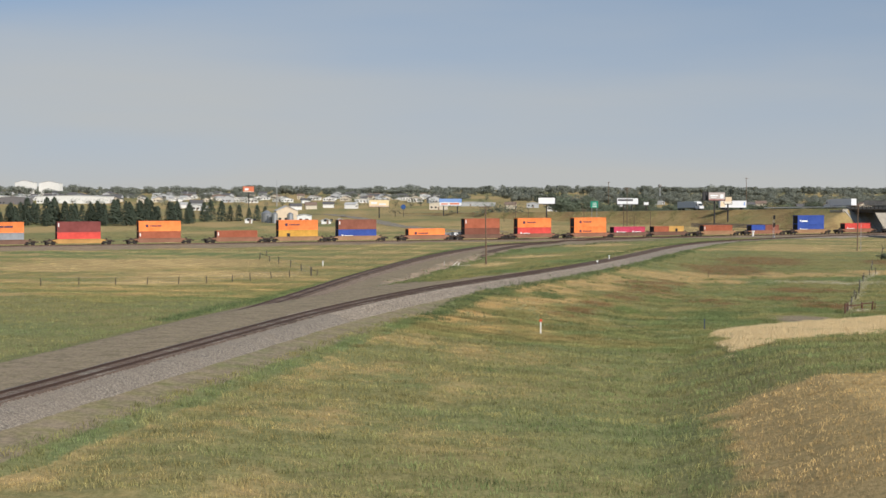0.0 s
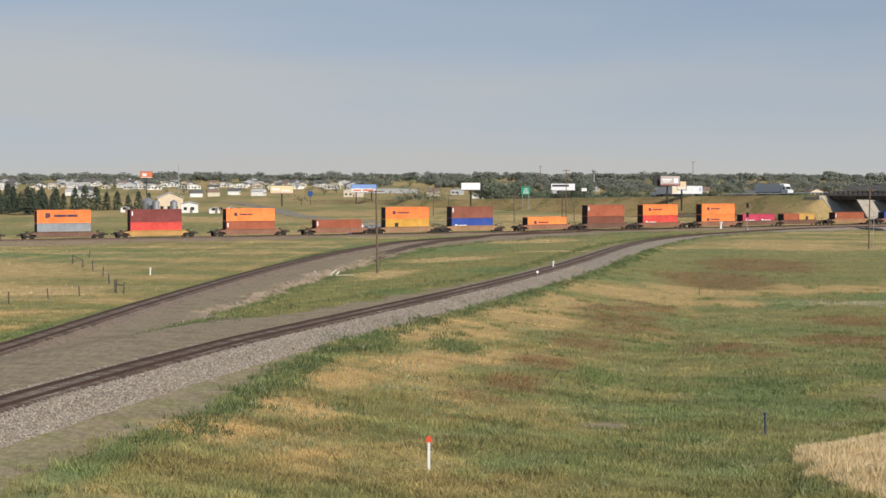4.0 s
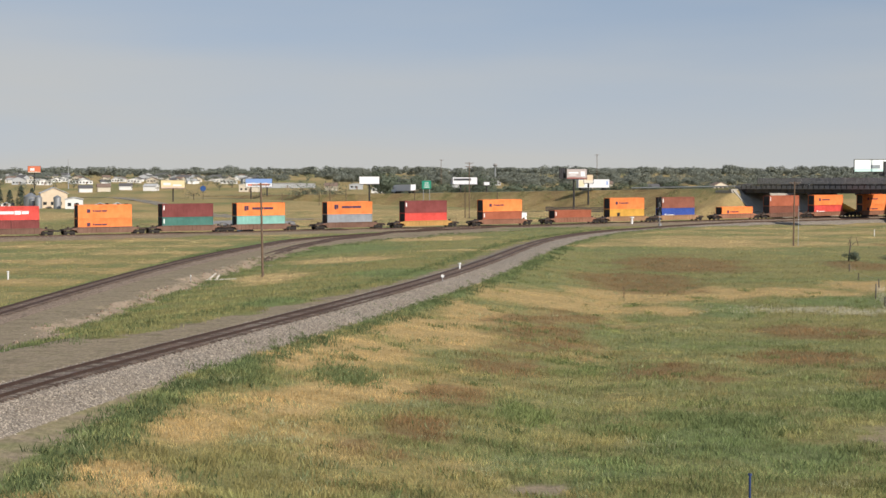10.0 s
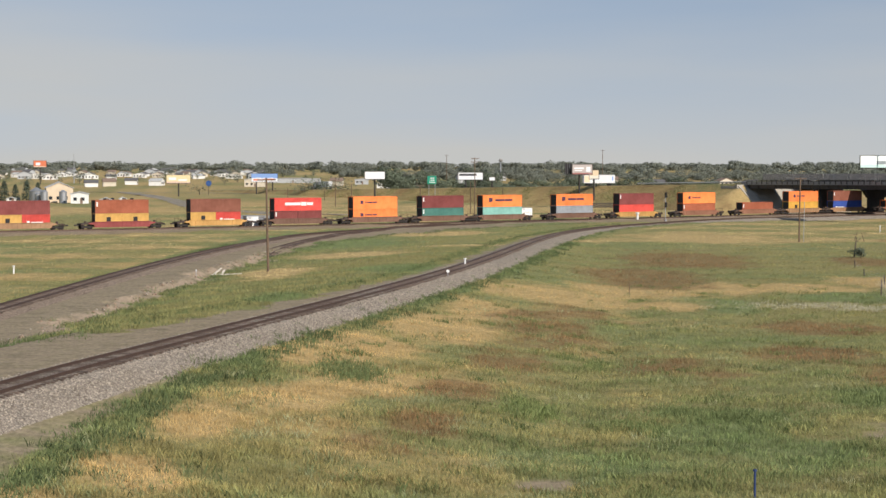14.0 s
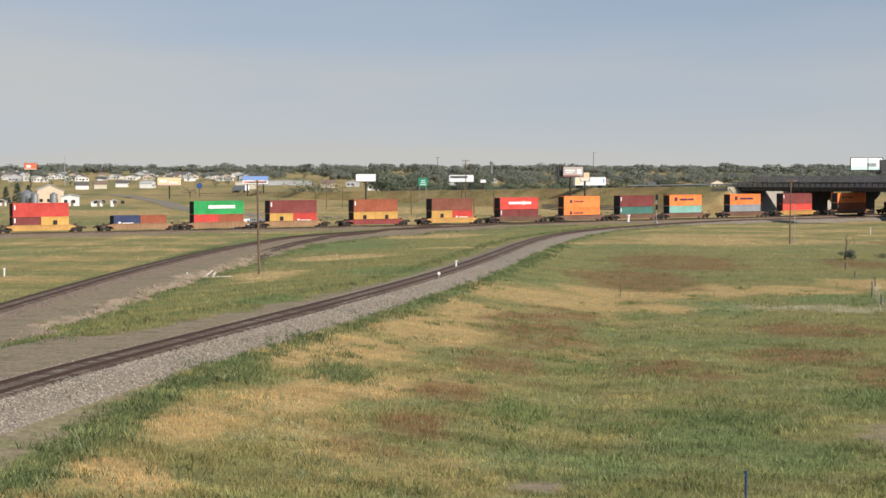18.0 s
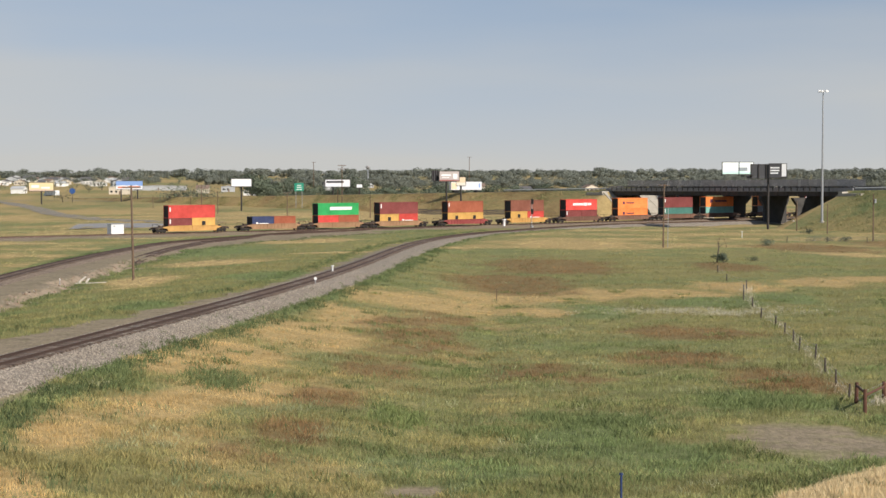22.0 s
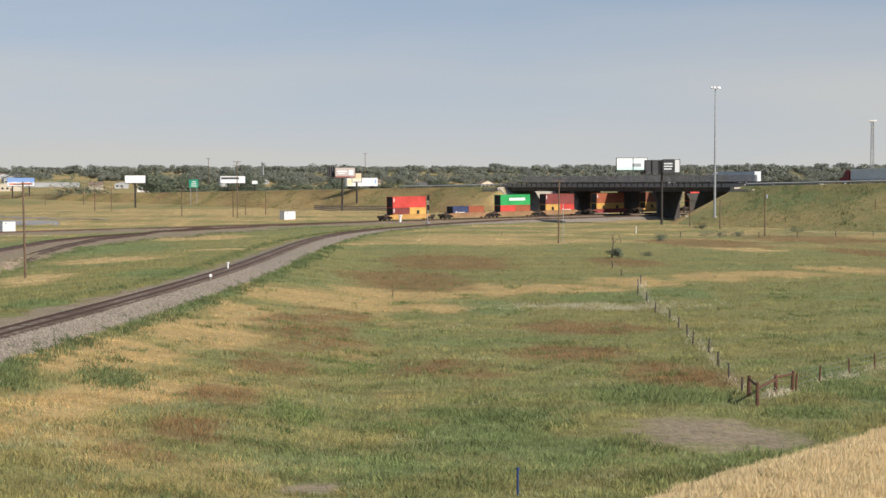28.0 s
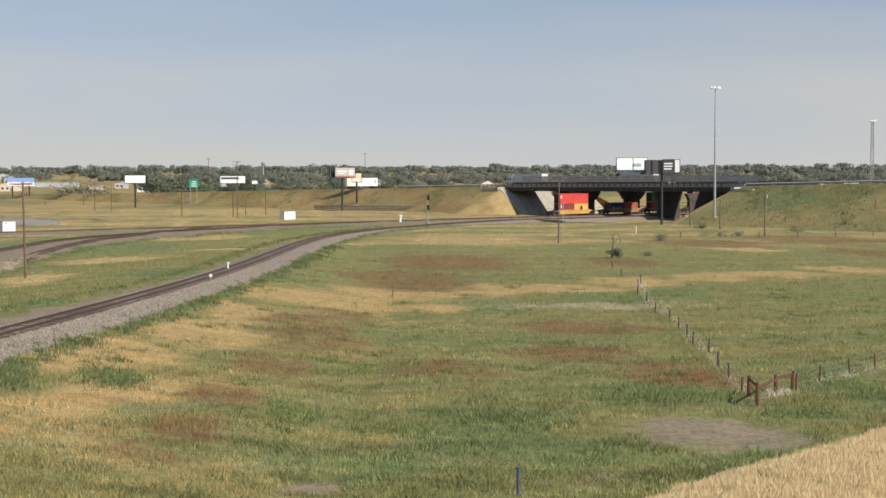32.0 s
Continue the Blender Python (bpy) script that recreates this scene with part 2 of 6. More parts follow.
# ---- building helpers ----
class Shape:
    """Collects boxes, tubes and sheets and hands them over as one mesh."""

    def __init__(self):
        self.v, self.f = [], []

    def add(self, verts, faces, m=None):
        k = len(self.v)
        self.v += [tuple(m @ Vector(p)) for p in verts] if m is not None else [tuple(p) for p in verts]
        self.f += [tuple(i + k for i in q) for q in faces]
        return self

    def box(self, x, y, z, sx, sy, sz, m=None, taper=1.0):
        """Centre x, y; z is the underside."""
        a, b = sx / 2, sy / 2
        vs = [(x + i * a * k, y + j * b * k, z + h) for h, k in ((0, 1.0), (sz, taper)) for i, j in ((-1, -1), (1, -1), (1, 1), (-1, 1))]
        return self.add(vs, [(3, 2, 1, 0), (4, 5, 6, 7), (0, 1, 5, 4), (1, 2, 6, 5), (2, 3, 7, 6), (3, 0, 4, 7)], m)

    def tube(self, x, y, z, r0, r1, h, n=10, m=None):
        vs = [(x + r * math.cos(2 * math.pi * i / n), y + r * math.sin(2 * math.pi * i / n), z + k) for r, k in ((r0, 0), (r1, h)) for i in range(n)]
        fs = [(i, (i + 1) % n, n + (i + 1) % n, n + i) for i in range(n)] + [tuple(reversed(range(n))), tuple(range(n, 2 * n))]
        return self.add(vs, fs, m)

    def bar(self, a, b, r, n=6):
        """A round bar from a to b."""
        a, b = Vector(a), Vector(b)
        turn = Matrix.Translation(a) @ (b - a).to_track_quat("Z", "Y").to_matrix().to_4x4()
        return self.tube(0, 0, 0, r, r, (b - a).length, n, turn)

    def prism(self, outline, y0, y1, m=None):
        """An outline in x, z drawn out along y."""
        n = len(outline)
        vs = [(x, y, z) for y in (y0, y1) for x, z in outline]
        fs = [(i, (i + 1) % n, n + (i + 1) % n, n + i) for i in range(n)] + [tuple(reversed(range(n))), tuple(range(n, 2 * n))]
        return self.add(vs, fs, m)

    def mesh(self, name):
        d = bpy.data.meshes.new(name)
        d.from_pydata(self.v, [], self.f)
        d.validate()
        bm = bmesh.new()
        bm.from_mesh(d)
        bmesh.ops.recalc_face_normals(bm, faces=bm.faces)
        bm.to_mesh(d)
        bm.free()
        return d


def part(name, shape, material, parent=None, label="", at=None):
    """One mesh object, under its thing."""
    data = shape.mesh(name) if isinstance(shape, Shape) else shape
    if material is not None and not data.materials:
        data.materials.append(material)
    ob = new(name, data)
    ob.parent = parent
    if at is not None:
        ob.matrix_basis = at
    return tagged(ob, label)


def thing(name, m, label, category, group="", kind=""):
    ob = new(name)
    ob.matrix_basis = m
    ob.empty_display_size = 0.3
    return tagged(ob, label, category, group, kind)


def fast_mesh(name, v, f):
    """A mesh from arrays of points and equal-sided faces."""
    d = bpy.data.meshes.new(name)
    k = f.shape[1]
    d.vertices.add(len(v))
    d.vertices.foreach_set("co", np.asarray(v, np.float32).reshape(-1))
    d.loops.add(f.size)
    d.loops.foreach_set("vertex_index", f.astype(np.int32).reshape(-1))
    d.polygons.add(len(f))
    d.polygons.foreach_set("loop_start", np.arange(0, f.size, k, dtype=np.int32))
    d.polygons.foreach_set("loop_total", np.full(len(f), k, np.int32))
    d.update(calc_edges=True)
    return d


def grid_mesh(name, pts, closed=False):
    """A sheet from an array rows x columns x 3."""
    r, c = pts.shape[:2]
    i = np.arange(r * c).reshape(r, c)
    if closed:
        i = np.concatenate([i, i[:, :1]], 1)
    q = np.stack([i[:-1, :-1], i[:-1, 1:], i[1:, 1:], i[1:, :-1]], -1).reshape(-1, 4)
    return fast_mesh(name, pts.reshape(-1, 3), q)


def smooth(d):
    d.polygons.foreach_set("use_smooth", np.ones(len(d.polygons), bool))
    return d


# ---- plan of the railway ----
def main_y(x):
    """The main line's centre; straight beyond its curve."""
    x = np.asarray(x, float)
    u = np.clip(x, -185, 150) / 100
    y = (((-1.4482 * u - 1.0399) * u + 7.1911) * u + 69.4262) * u + 436.91
    s = ((4 * -1.4482 * u - 3 * 1.0399) * u + 2 * 7.1911) * u + 69.4262
    return y + s / 100 * (x - 100 * u)


def near_x(y):
    u = np.clip(np.asarray(y, float), 40, 470) / 100
    x = (((1.119 * u - 9.169) * u + 24.518) * u - 6.182) * u - 31.021
    s = ((4 * 1.119 * u - 3 * 9.169) * u + 2 * 24.518) * u - 6.182
    return x + s / 100 * (y - 100 * u)


def near_z(y):
    return 3.0 * np.clip((430 - np.asarray(y, float)) / 330, 0, 1)


def branch_x(y):
    u = np.clip(np.asarray(y, float), 60, 420) / 100
    x = (((-0.06 * u + 1.631) * u - 6.531) * u + 10.223) * u - 45.802
    s = ((4 * -0.06 * u + 3 * 1.631) * u - 2 * 6.531) * u + 10.223
    x = x + s / 100 * (y - 100 * u)
    run = np.interp(y, [335, 345, 355, 369, 381, 394, 406, 416.5, 426, 435, 444, 456, 470], [-31.6, -30.3, -28.3, -24.1, -19.3, -13.7, -7.8, -1.6, 4.9, 12.0, 19.5, 30.5, 45.0])
    w = np.clip((np.asarray(y, float) - 335) / 20, 0, 1)
    return x * (1 - w) + run * w


def branch_z(y):
    return 1.5 * np.clip((400 - np.asarray(y, float)) / 250, 0, 1)


def resample(p, step):
    s = np.concatenate([[0], np.cumsum(np.linalg.norm(np.diff(p, axis=0), axis=1))])
    t = np.arange(0, s[-1], step)
    return np.stack([np.interp(t, s, p[:, k]) for k in range(3)], 1)


_x = np.linspace(-560, 900, 3000)
MAIN = resample(np.stack([_x, main_y(_x), 0 * _x], 1), 1.0)
_s0 = int(np.argmin(np.abs(MAIN[:, 0])))
MAIN_S = np.arange(len(MAIN)) - _s0 + 0.0
_y = np.linspace(-175, 478, 1900)
NEAR = resample(np.concatenate([np.stack([near_x(_y), _y, near_z(_y)], 1), np.array([(96.0, 487.0, 0.0), (112.0, 499.0, 0.0), (130.0, 512.0, 0.0), (160.0, 534.0, 0.0), (240.0, 592.0, 0.0)])]), 1.0)
_y = np.linspace(-175, 468, 1800)
BRANCH = resample(np.stack([branch_x(_y), _y, branch_z(_y)], 1), 1.0)


def main_at(s):
    return Vector([np.interp(s, MAIN_S, MAIN[:, k]) for k in range(3)])


# ---- plan of the highway ----
HW_A, HW_D, HW_N = np.array([95.1, 568.7]), np.array([0.480, -0.877]), np.array([0.877, 0.480])


def hw_z(k):
    return np.interp(k, [-507, -262, 0, 103.6, 154, 634], [-1.45, 2.78, 7.85, 8.70, 9.86, 11.87])


def hw(k, off, z=None):
    p = HW_A + HW_D * k + HW_N * off
    return (p[0], p[1], float(hw_z(k)) if z is None else z)


# ---- ground ----
STRAW_AT = [(12.0, 197.0, 9.3, 10.9), (22.6, 214.1, 7.5, 9.8), (24.6, 193.1, 3.4, 4.8), (36.2, 222.2, 6.4, 7.3), (45.0, 222.6, 6.4, 7.0), (56.7, 234.1, 5.2, 10.1), (70.0, 244.4, 5.6, 7.6),
            (80.4, 247.3, 6.5, 7.5), (94.5, 256.2, 6.0, 10.2), (3.4, 167.7, 3.2, 9.8), (-0.7, 148.2, 4.6, 10.1), (-6.7, 131.4, 4.5, 7.2), (-4.3, 112.3, 3.9, 5.3), (-8.6, 102.2, 2.6, 4.3),
            (-12.6, 90.6, 2.2, 4.0), (-13.3, 77.3, 2.0, 3.2), (-9.7, 121.3, 2.4, 5.2), (-7.2, 107.2, 2.2, 3.1), (-17.0, 68.0, 3.0, 4.0)]
PALE_AT = [(51.7, 354.1, 13.4, 15.9), (98.4, 318.8, 6.2, 11.2), (-14.0, 277.9, 7.9, 10.9), (-21.3, 229.8, 4.3, 15.0), (-1.6, 372.7, 10.6, 11.6), (-101.9, 258.5, 28.9, 29.3),
           (-74.9, 210.9, 18.6, 13.0), (-80.8, 176.6, 8.9, 11.1), (6, 300, 10, 4), (22, 340, 10, 5), (-113.8, 237.7, 14.7, 16.6)]
RUST_AT = [(37.9, 283.1, 9.0, 21.0), (26.9, 242.6, 7.7, 19.5), (35.5, 167.9, 5.7, 6.0), (30.1, 147.2, 4.2, 6.4), (34.8, 130.2, 4.2, 6.7), (98.1, 348.6, 10.3, 18.4),
           (126.8, 362.7, 12.1, 21.1), (116.5, 305.6, 5.2, 16.3), (66.3, 279.8, 5.4, 10.1)]
FADED_AT = [(8.9, 160.0, 4.7, 15.9), (13.1, 179.0, 3.9, 8.2), (0.9, 114.2, 2.3, 5.5), (-1.1, 99.1, 2.0, 6.4), (17.2, 135.3, 4.1, 7.0), (4.7, 131.7, 3.3, 7.3), (-3.3, 91.5, 1.7, 3.4)]
BARE_AT = [(29.4, 98.9, 4.5, 5.0), (29.1, 104.5, 3.4, 2.1), (4.9, 85.5, 1.4, 1.6), (37.7, 108.0, 1.6, 1.1)]
LUSH_AT = [(47.1, 208.8, 6.0, 9.6), (30.1, 194.5, 3.7, 9.5), (5.4, 108.7, 1.5, 3.6), (18.2, 108.4, 2.7, 3.4), (30.1, 117.6, 4.2, 5.5), (15.2, 101.2, 3.9, 6.2), (19.4, 96.0, 3.1, 4.1),
           (6.7, 91.6, 4.0, 4.3), (-5.9, 116.0, 2.2, 4.1), (44.2, 119.4, 2.4, 6.0), (37.0, 107.5, 2.1, 2.3), (56.9, 211.3, 3.4, 9.5), (46.8, 129.1, 2.2, 4.0), (-21.3, 326.0, 15.4, 21.8),
           (8.9, 433.6, 20.4, 15.1), (-15.5, 167.2, 3.2, 6.0), (-4.4, 221.4, 6.9, 11.0), (-117.3, 306.9, 39.7, 25.9)]


def sway(x, y, size, seed):
    """Smooth, uneven waves from -1 to 1."""
    g = np.random.default_rng(seed)
    out = 0 * x
    for k in range(6):
        a, w, ph = g.uniform(0, 2 * math.pi), (2 ** (k / 2)) / size, g.uniform(0, 6.28)
        out = out + np.sin((np.cos(a) * x + np.sin(a) * y) * w * 2 * math.pi + ph) / (1 + 0.5 * k)
    return out / 2.6


def blobs(x, y, spots, seed):
    """Patches with ragged edges: one inside, nothing well outside."""
    rag = 1 + 0.22 * sway(x, y, 21, seed) + 0.2 * sway(x, y, 6.5, seed + 40) + 0.14 * sway(x, y, 2.4, seed + 80)
    m = 0 * x
    for cx_, cy_, rx, ry in spots:
        q = np.sqrt(((x - cx_) / rx) ** 2 + ((y - cy_) / ry) ** 2) * rag
        m = np.maximum(m, np.clip(1.8 - 1.2 * q, 0, 1))
    return m


def near_side(x, y):
    """Signed distance, roughly, to the near track (positive on the camera's side)."""
    s = (near_x(y + 0.5) - near_x(y - 0.5))
    return (x - near_x(y)) / np.sqrt(1 + s * s)


def branch_side(x, y):
    s = (branch_x(y + 0.5) - branch_x(y - 0.5))
    return (x - branch_x(y)) / np.sqrt(1 + s * s)


def main_side(x, y):
    s = (main_y(x + 0.5) - main_y(x - 0.5))
    return (main_y(x) - y) / np.sqrt(1 + s * s)


def hill_edge(x):
    """Where the straw-covered fill meets the meadow."""
    return 58.8 + 1.02 * x - 5.0 * np.clip(15.5 - x, 0, 99) + 0.7 * sway(x, 0 * x, 14, 19)


def hill_z(x, y):
    """A straw-covered fill that rises gently towards the camera's stand."""
    q = (hill_edge(x) - y) / 1.43
    z = np.interp(q, [-6.0, -1.0, 3.0, 30.0, 80.0, 140.0], [-3.0, -1.3, -0.3, 1.2, 3.2, 4.0])
    z = -1.3 + (z + 1.3) * np.where(z > -1.3, np.clip((x - 4) / 15, 0, 1), 1.0)
    return np.where((x > -8) & (q > -6), z, -9.0)


def straw_fill(x, y):
    """True on the dry strip along the edge of the fill."""
    q = (hill_edge(x) - y) / 1.43
    return (q > -1.5) & (q < 25 + 4 * sway(x, y, 12, 20)) & (x > 15.0 + 1.5 * sway(x, y, 9, 16))


def back_fill(x, y):
    """The dry top of the fill further back."""
    return np.clip((-6 + 0.35 * x - y) / 5 + 0.6 * sway(x, y, 11, 55), 0, 1) * np.clip((x - 9) / 3 + 0.5 * sway(x, y, 6, 56), 0, 1)


def ground_base(x, y):
    base = -1.2 + 2.2 * np.clip((190 - y) / 120, 0, 1) * np.clip((8 - x) / 30, 0, 1) + 0.18 * sway(x, y, 40, 3) + 0.12 * sway(x, y, 9, 4) + 0.07 * sway(x, y, 3.6, 5)
    base = base + 0.9 * np.clip((y - 250) / 120, 0, 1) * np.clip((110 - np.abs(x)) / 60, 0, 1) * (y < 620)
    far = np.clip((np.hypot(x, y) - 900) / 2600, 0, 1)
    return base + far * (6 + 1.5 * sway(x, y, 1500, 9))


def bed_edge(x, y):
    """Width of the old dusty bed beside the branch."""
    return 9.0 + 2.0 * sway(x, y, 18, 22) + 0.7 * sway(x, y, 5, 33) + 6.0 * np.clip((y - 320) / 60, 0, 1)


def ground_z(x, y):
    z = ground_base(x, y)
    inr = (y > -178) & (y < 478)
    d = np.abs(near_side(x, y))
    shelf = np.where(near_side(x, y) < 0, 5.0 + 4.0 * np.clip((200 - y) / 60, 0, 1), 0.0)
    d = np.maximum(np.minimum(d, 2.6), d - shelf)
    z = np.where(inr, np.maximum(z, near_z(y) - 0.62 - np.clip((d - 2.6) * 0.5, 0, 0.45) - np.clip(d - 3.5, 0, 99) * 0.13), z)
    inr = (y > -178) & (y < 424)
    bs = branch_side(x, y)
    z = np.where(inr, np.maximum(z, branch_z(y) - 0.55 - np.clip(np.abs(bs) - np.where(bs > 0, bed_edge(x, y) - 1.0, 2.6), 0, 99) * np.where(bs > 0, 0.75, 0.4)), z)
    # level fill between the two curving tracks
    between = (near_side(x, y) < 0) & (bs > 0) & (y > -178) & (y < 424)
    w = np.clip(bs / np.maximum(bs - near_side(x, y), 0.1), 0, 1)
    w = np.clip(w / 0.72, 0, 1)
    fill = (branch_z(y) - 0.75 - 0.85 * np.clip((y - 104) / 22, 0, 1) * np.clip((330 - y) / 60, 0, 1)) * (1 - w) + (near_z(y) - 0.62) * w - 0.2 * np.sin(np.pi * w) * np.clip((y - 90) / 120, 0, 1)
    z = np.where(between, np.maximum(z, fill), z)
    z = np.where((x > -420) & (x < 420), np.maximum(z, -0.5 - np.clip(np.abs(main_side(x, y)) - 5.5, 0, 99) * 0.35), z)
    return np.maximum(z, hill_z(x, y))


def cover(x, y):
    straw, rust = np.maximum(blobs(x, y, STRAW_AT, 11), 0.9 * blobs(x, y, PALE_AT, 15)), np.maximum(blobs(x, y, RUST_AT, 12), 0.95 * blobs(x, y, FADED_AT, 17) * np.clip(0.8 + 0.7 * sway(x, y, 7, 18), 0.2, 1.2))
    bare, lush = blobs(x, y, BARE_AT, 13) * np.clip(0.82 + 0.3 * sway(x, y, 4, 58), 0.4, 0.95), blobs(x, y, LUSH_AT, 14)
    ns, bs = near_side(x, y), branch_side(x, y)
    low = (y > -178) & (y < 470)
    # strip of green weeds at the toe of the ballast, and a worn vehicle track beyond it
    near_end = np.clip((112 - y) / 40, 0, 1)
    toe = 4.6 + 3.9 * near_end + 0.4 * sway(x, y, 14, 21)
    lush = np.maximum(lush, np.where(low & (y > -120), np.clip(1.5 - np.abs(ns - toe) / 1.25, 0, 1) * (0.6 + 0.5 * sway(x, y, 9, 29)), 0))
    road_in = np.where(low & (ns > 3.4) & (ns < toe - 0.9) & (y < 125), 1.0, 0) * (0.75 + 0.3 * sway(x, y, 5, 28))
    bare = np.maximum(bare, road_in * 0.8)
    straw = np.maximum(straw, np.where(low & (ns > toe + 1), np.clip(1 - (ns - 9) / 42, 0, 1) * np.clip((y + 150) / 30, 0, 1) * np.clip((270 - y) / 70, 0, 1) * (0.32 + 0.5 * sway(x, y, 28, 27) + 0.25 * sway(x, y, 6, 39)), 0))
    # dry meadows beyond the near track and left of the branch
    straw = np.maximum(straw, np.where((ns > 8) & (y > 300) & (y < 520), np.clip((y - 300) / 50, 0, 1) * (0.42 + 0.5 * sway(x * 0.5, y, 26, 35) + 0.2 * sway(x, y, 9, 36)), 0))
    straw = np.maximum(straw, np.where((bs < -9) & (y > 120) & (y < 430), 0.38 + 0.55 * sway(x * 0.5, y, 24, 37) + 0.2 * sway(x, y, 8, 38), 0))
    # dusty bed beside the branch, whole width where the two tracks lie close
    bed = bed_edge(x, y) + 0.3
    bedm = np.where((bs > -3.4) & (bs < bed), 1.0, 0) * (y < 424) * (y > -178)
    bedm = np.maximum(bedm, np.where((bs > -3.4) & (ns < 3) & (y < 128 + 8 * sway(x, y, 20, 23)), 1.0, 0))
    bedm = np.maximum(bedm, np.where(low & ((ns < 3.6) & (ns > -4.3 - 3.6 * np.clip((190 - y) / 60, 0, 1) + 1.5 * sway(x, y, 11, 24) + 0.8 * sway(x, y, 3.5, 57))), 1.0, 0))
    ms = main_side(x, y)
    bedm = np.maximum(bedm, np.where((ms > 0) & (ms < 22) & (x > 48) & (x < 170) & (y > near_x(y) * 0 + 425), 1.0, 0))
    bedm = np.maximum(bedm, np.where((ms > -6) & (ms < 9.5 + 6.0 * np.clip((90 - np.abs(x)) / 30, 0, 1) + 1.5 * sway(x, y, 30, 25)) & (np.abs(x) < 420), 1.0, 0))
    bare = np.maximum(bare, bedm)
    lush = np.maximum(lush, np.where((y < 424) & (y > 60), np.clip(1.5 - np.abs(bs + 6.0 + sway(x, y, 12, 26)) / 1.6, 0, 1), 0))
    keep = 1 - np.clip(bedm * 2, 0, 1)
    hill = straw_fill(x, y)
    straw = np.where(hill, 1.0, np.maximum(straw * keep, back_fill(x, y)))
    far = np.clip((np.hypot(x, y) - 470) / 90, 0, 1)
    straw = np.maximum(straw, far * np.clip(0.6 + 0.6 * sway(x, y * 0.5, 90, 31), 0, 1) * 0.9)
    plain_ = np.clip((-main_side(x, y) - 7) / 6, 0, 1) * np.clip((x + 110) / 60, 0, 1) * np.clip((720 - y) / 60, 0, 1)
    straw = np.maximum(straw, plain_ * np.clip(0.62 + 0.55 * sway(x * 0.5, y, 40, 32) + 0.3 * sway(x, y, 14, 34), 0, 1) * (x < 420))
    return np.stack([straw, np.where(hill, 0, rust * keep), np.where(hill, 0, bare), np.where(hill, 0, lush * keep)], -1)


CENTRE_Y = -185.0


def make_ground():
    ang = np.concatenate([np.arange(-30, 30.01, 0.13), np.arange(34, 330, 4.0)])
    rad = np.concatenate([[0.5, 8, 20, 40, 70, 90], 110 * 1.0052 ** np.arange(0, 430), 1025 * 1.09 ** np.arange(1, 21)])
    a, r = np.meshgrid(np.radians(ang), rad)
    x, y = r * np.sin(a), r * np.cos(a) + CENTRE_Y
    p = np.stack([x, y, ground_z(x, y)], -1)
    d = smooth(grid_mesh("ground", p, True))
    at = d.color_attributes.new("cover", "FLOAT_COLOR", "POINT")
    at.data.foreach_set("color", cover(x, y).reshape(-1).astype(np.float32))
    at = d.attributes.new("worn", "FLOAT", "POINT")
    bs = branch_side(x, y)
    edge = np.clip(1.4 - np.abs(bs - bed_edge(x, y) + 0.2) / 1.3, 0, 1) * np.clip((y - 104) / 12, 0, 1) * np.clip((310 - y) / 40, 0, 1)
    at.data.foreach_set("value", (edge * np.clip(0.65 + 0.6 * sway(x, y, 9, 91) + 0.3 * sway(x, y, 3, 92), 0, 1)).reshape(-1).astype(np.float32))
    d.materials.append(M_GROUND)
    return tagged(new("ground", d), "dry prairie with green, straw and rust-red patches", "ground", kind="structure")


make_ground()


# ---- tracks ----
def offset_line(p, off, dz):
    t = np.gradient(p, axis=0)
    n = np.stack([t[:, 1], -t[:, 0]], 1) / np.linalg.norm(t[:, :2], axis=1)[:, None]
    q = p.copy()
    q[:, :2] += n * off
    q[:, 2] += dz
    return q


def strip(p, profile):
    """A loft along p with the profile's (offset, height) pairs."""
    return np.stack([offset_line(p, o, h) for o, h in profile], 1)


def rail_mesh(p, off):
    prof = [(off - 0.07, -0.17), (off - 0.02, -0.14), (off - 0.04, -0.03), (off - 0.036, 0.0), (off + 0.036, 0.0), (off + 0.04, -0.03), (off + 0.02, -0.14), (off + 0.07, -0.17)]
    return grid_mesh("rail", strip(p, prof))


TIE = Shape().box(0, 0, -0.36, 2.75, 0.24, 0.19).mesh("tie")
TIE.materials.append(M_TIE)


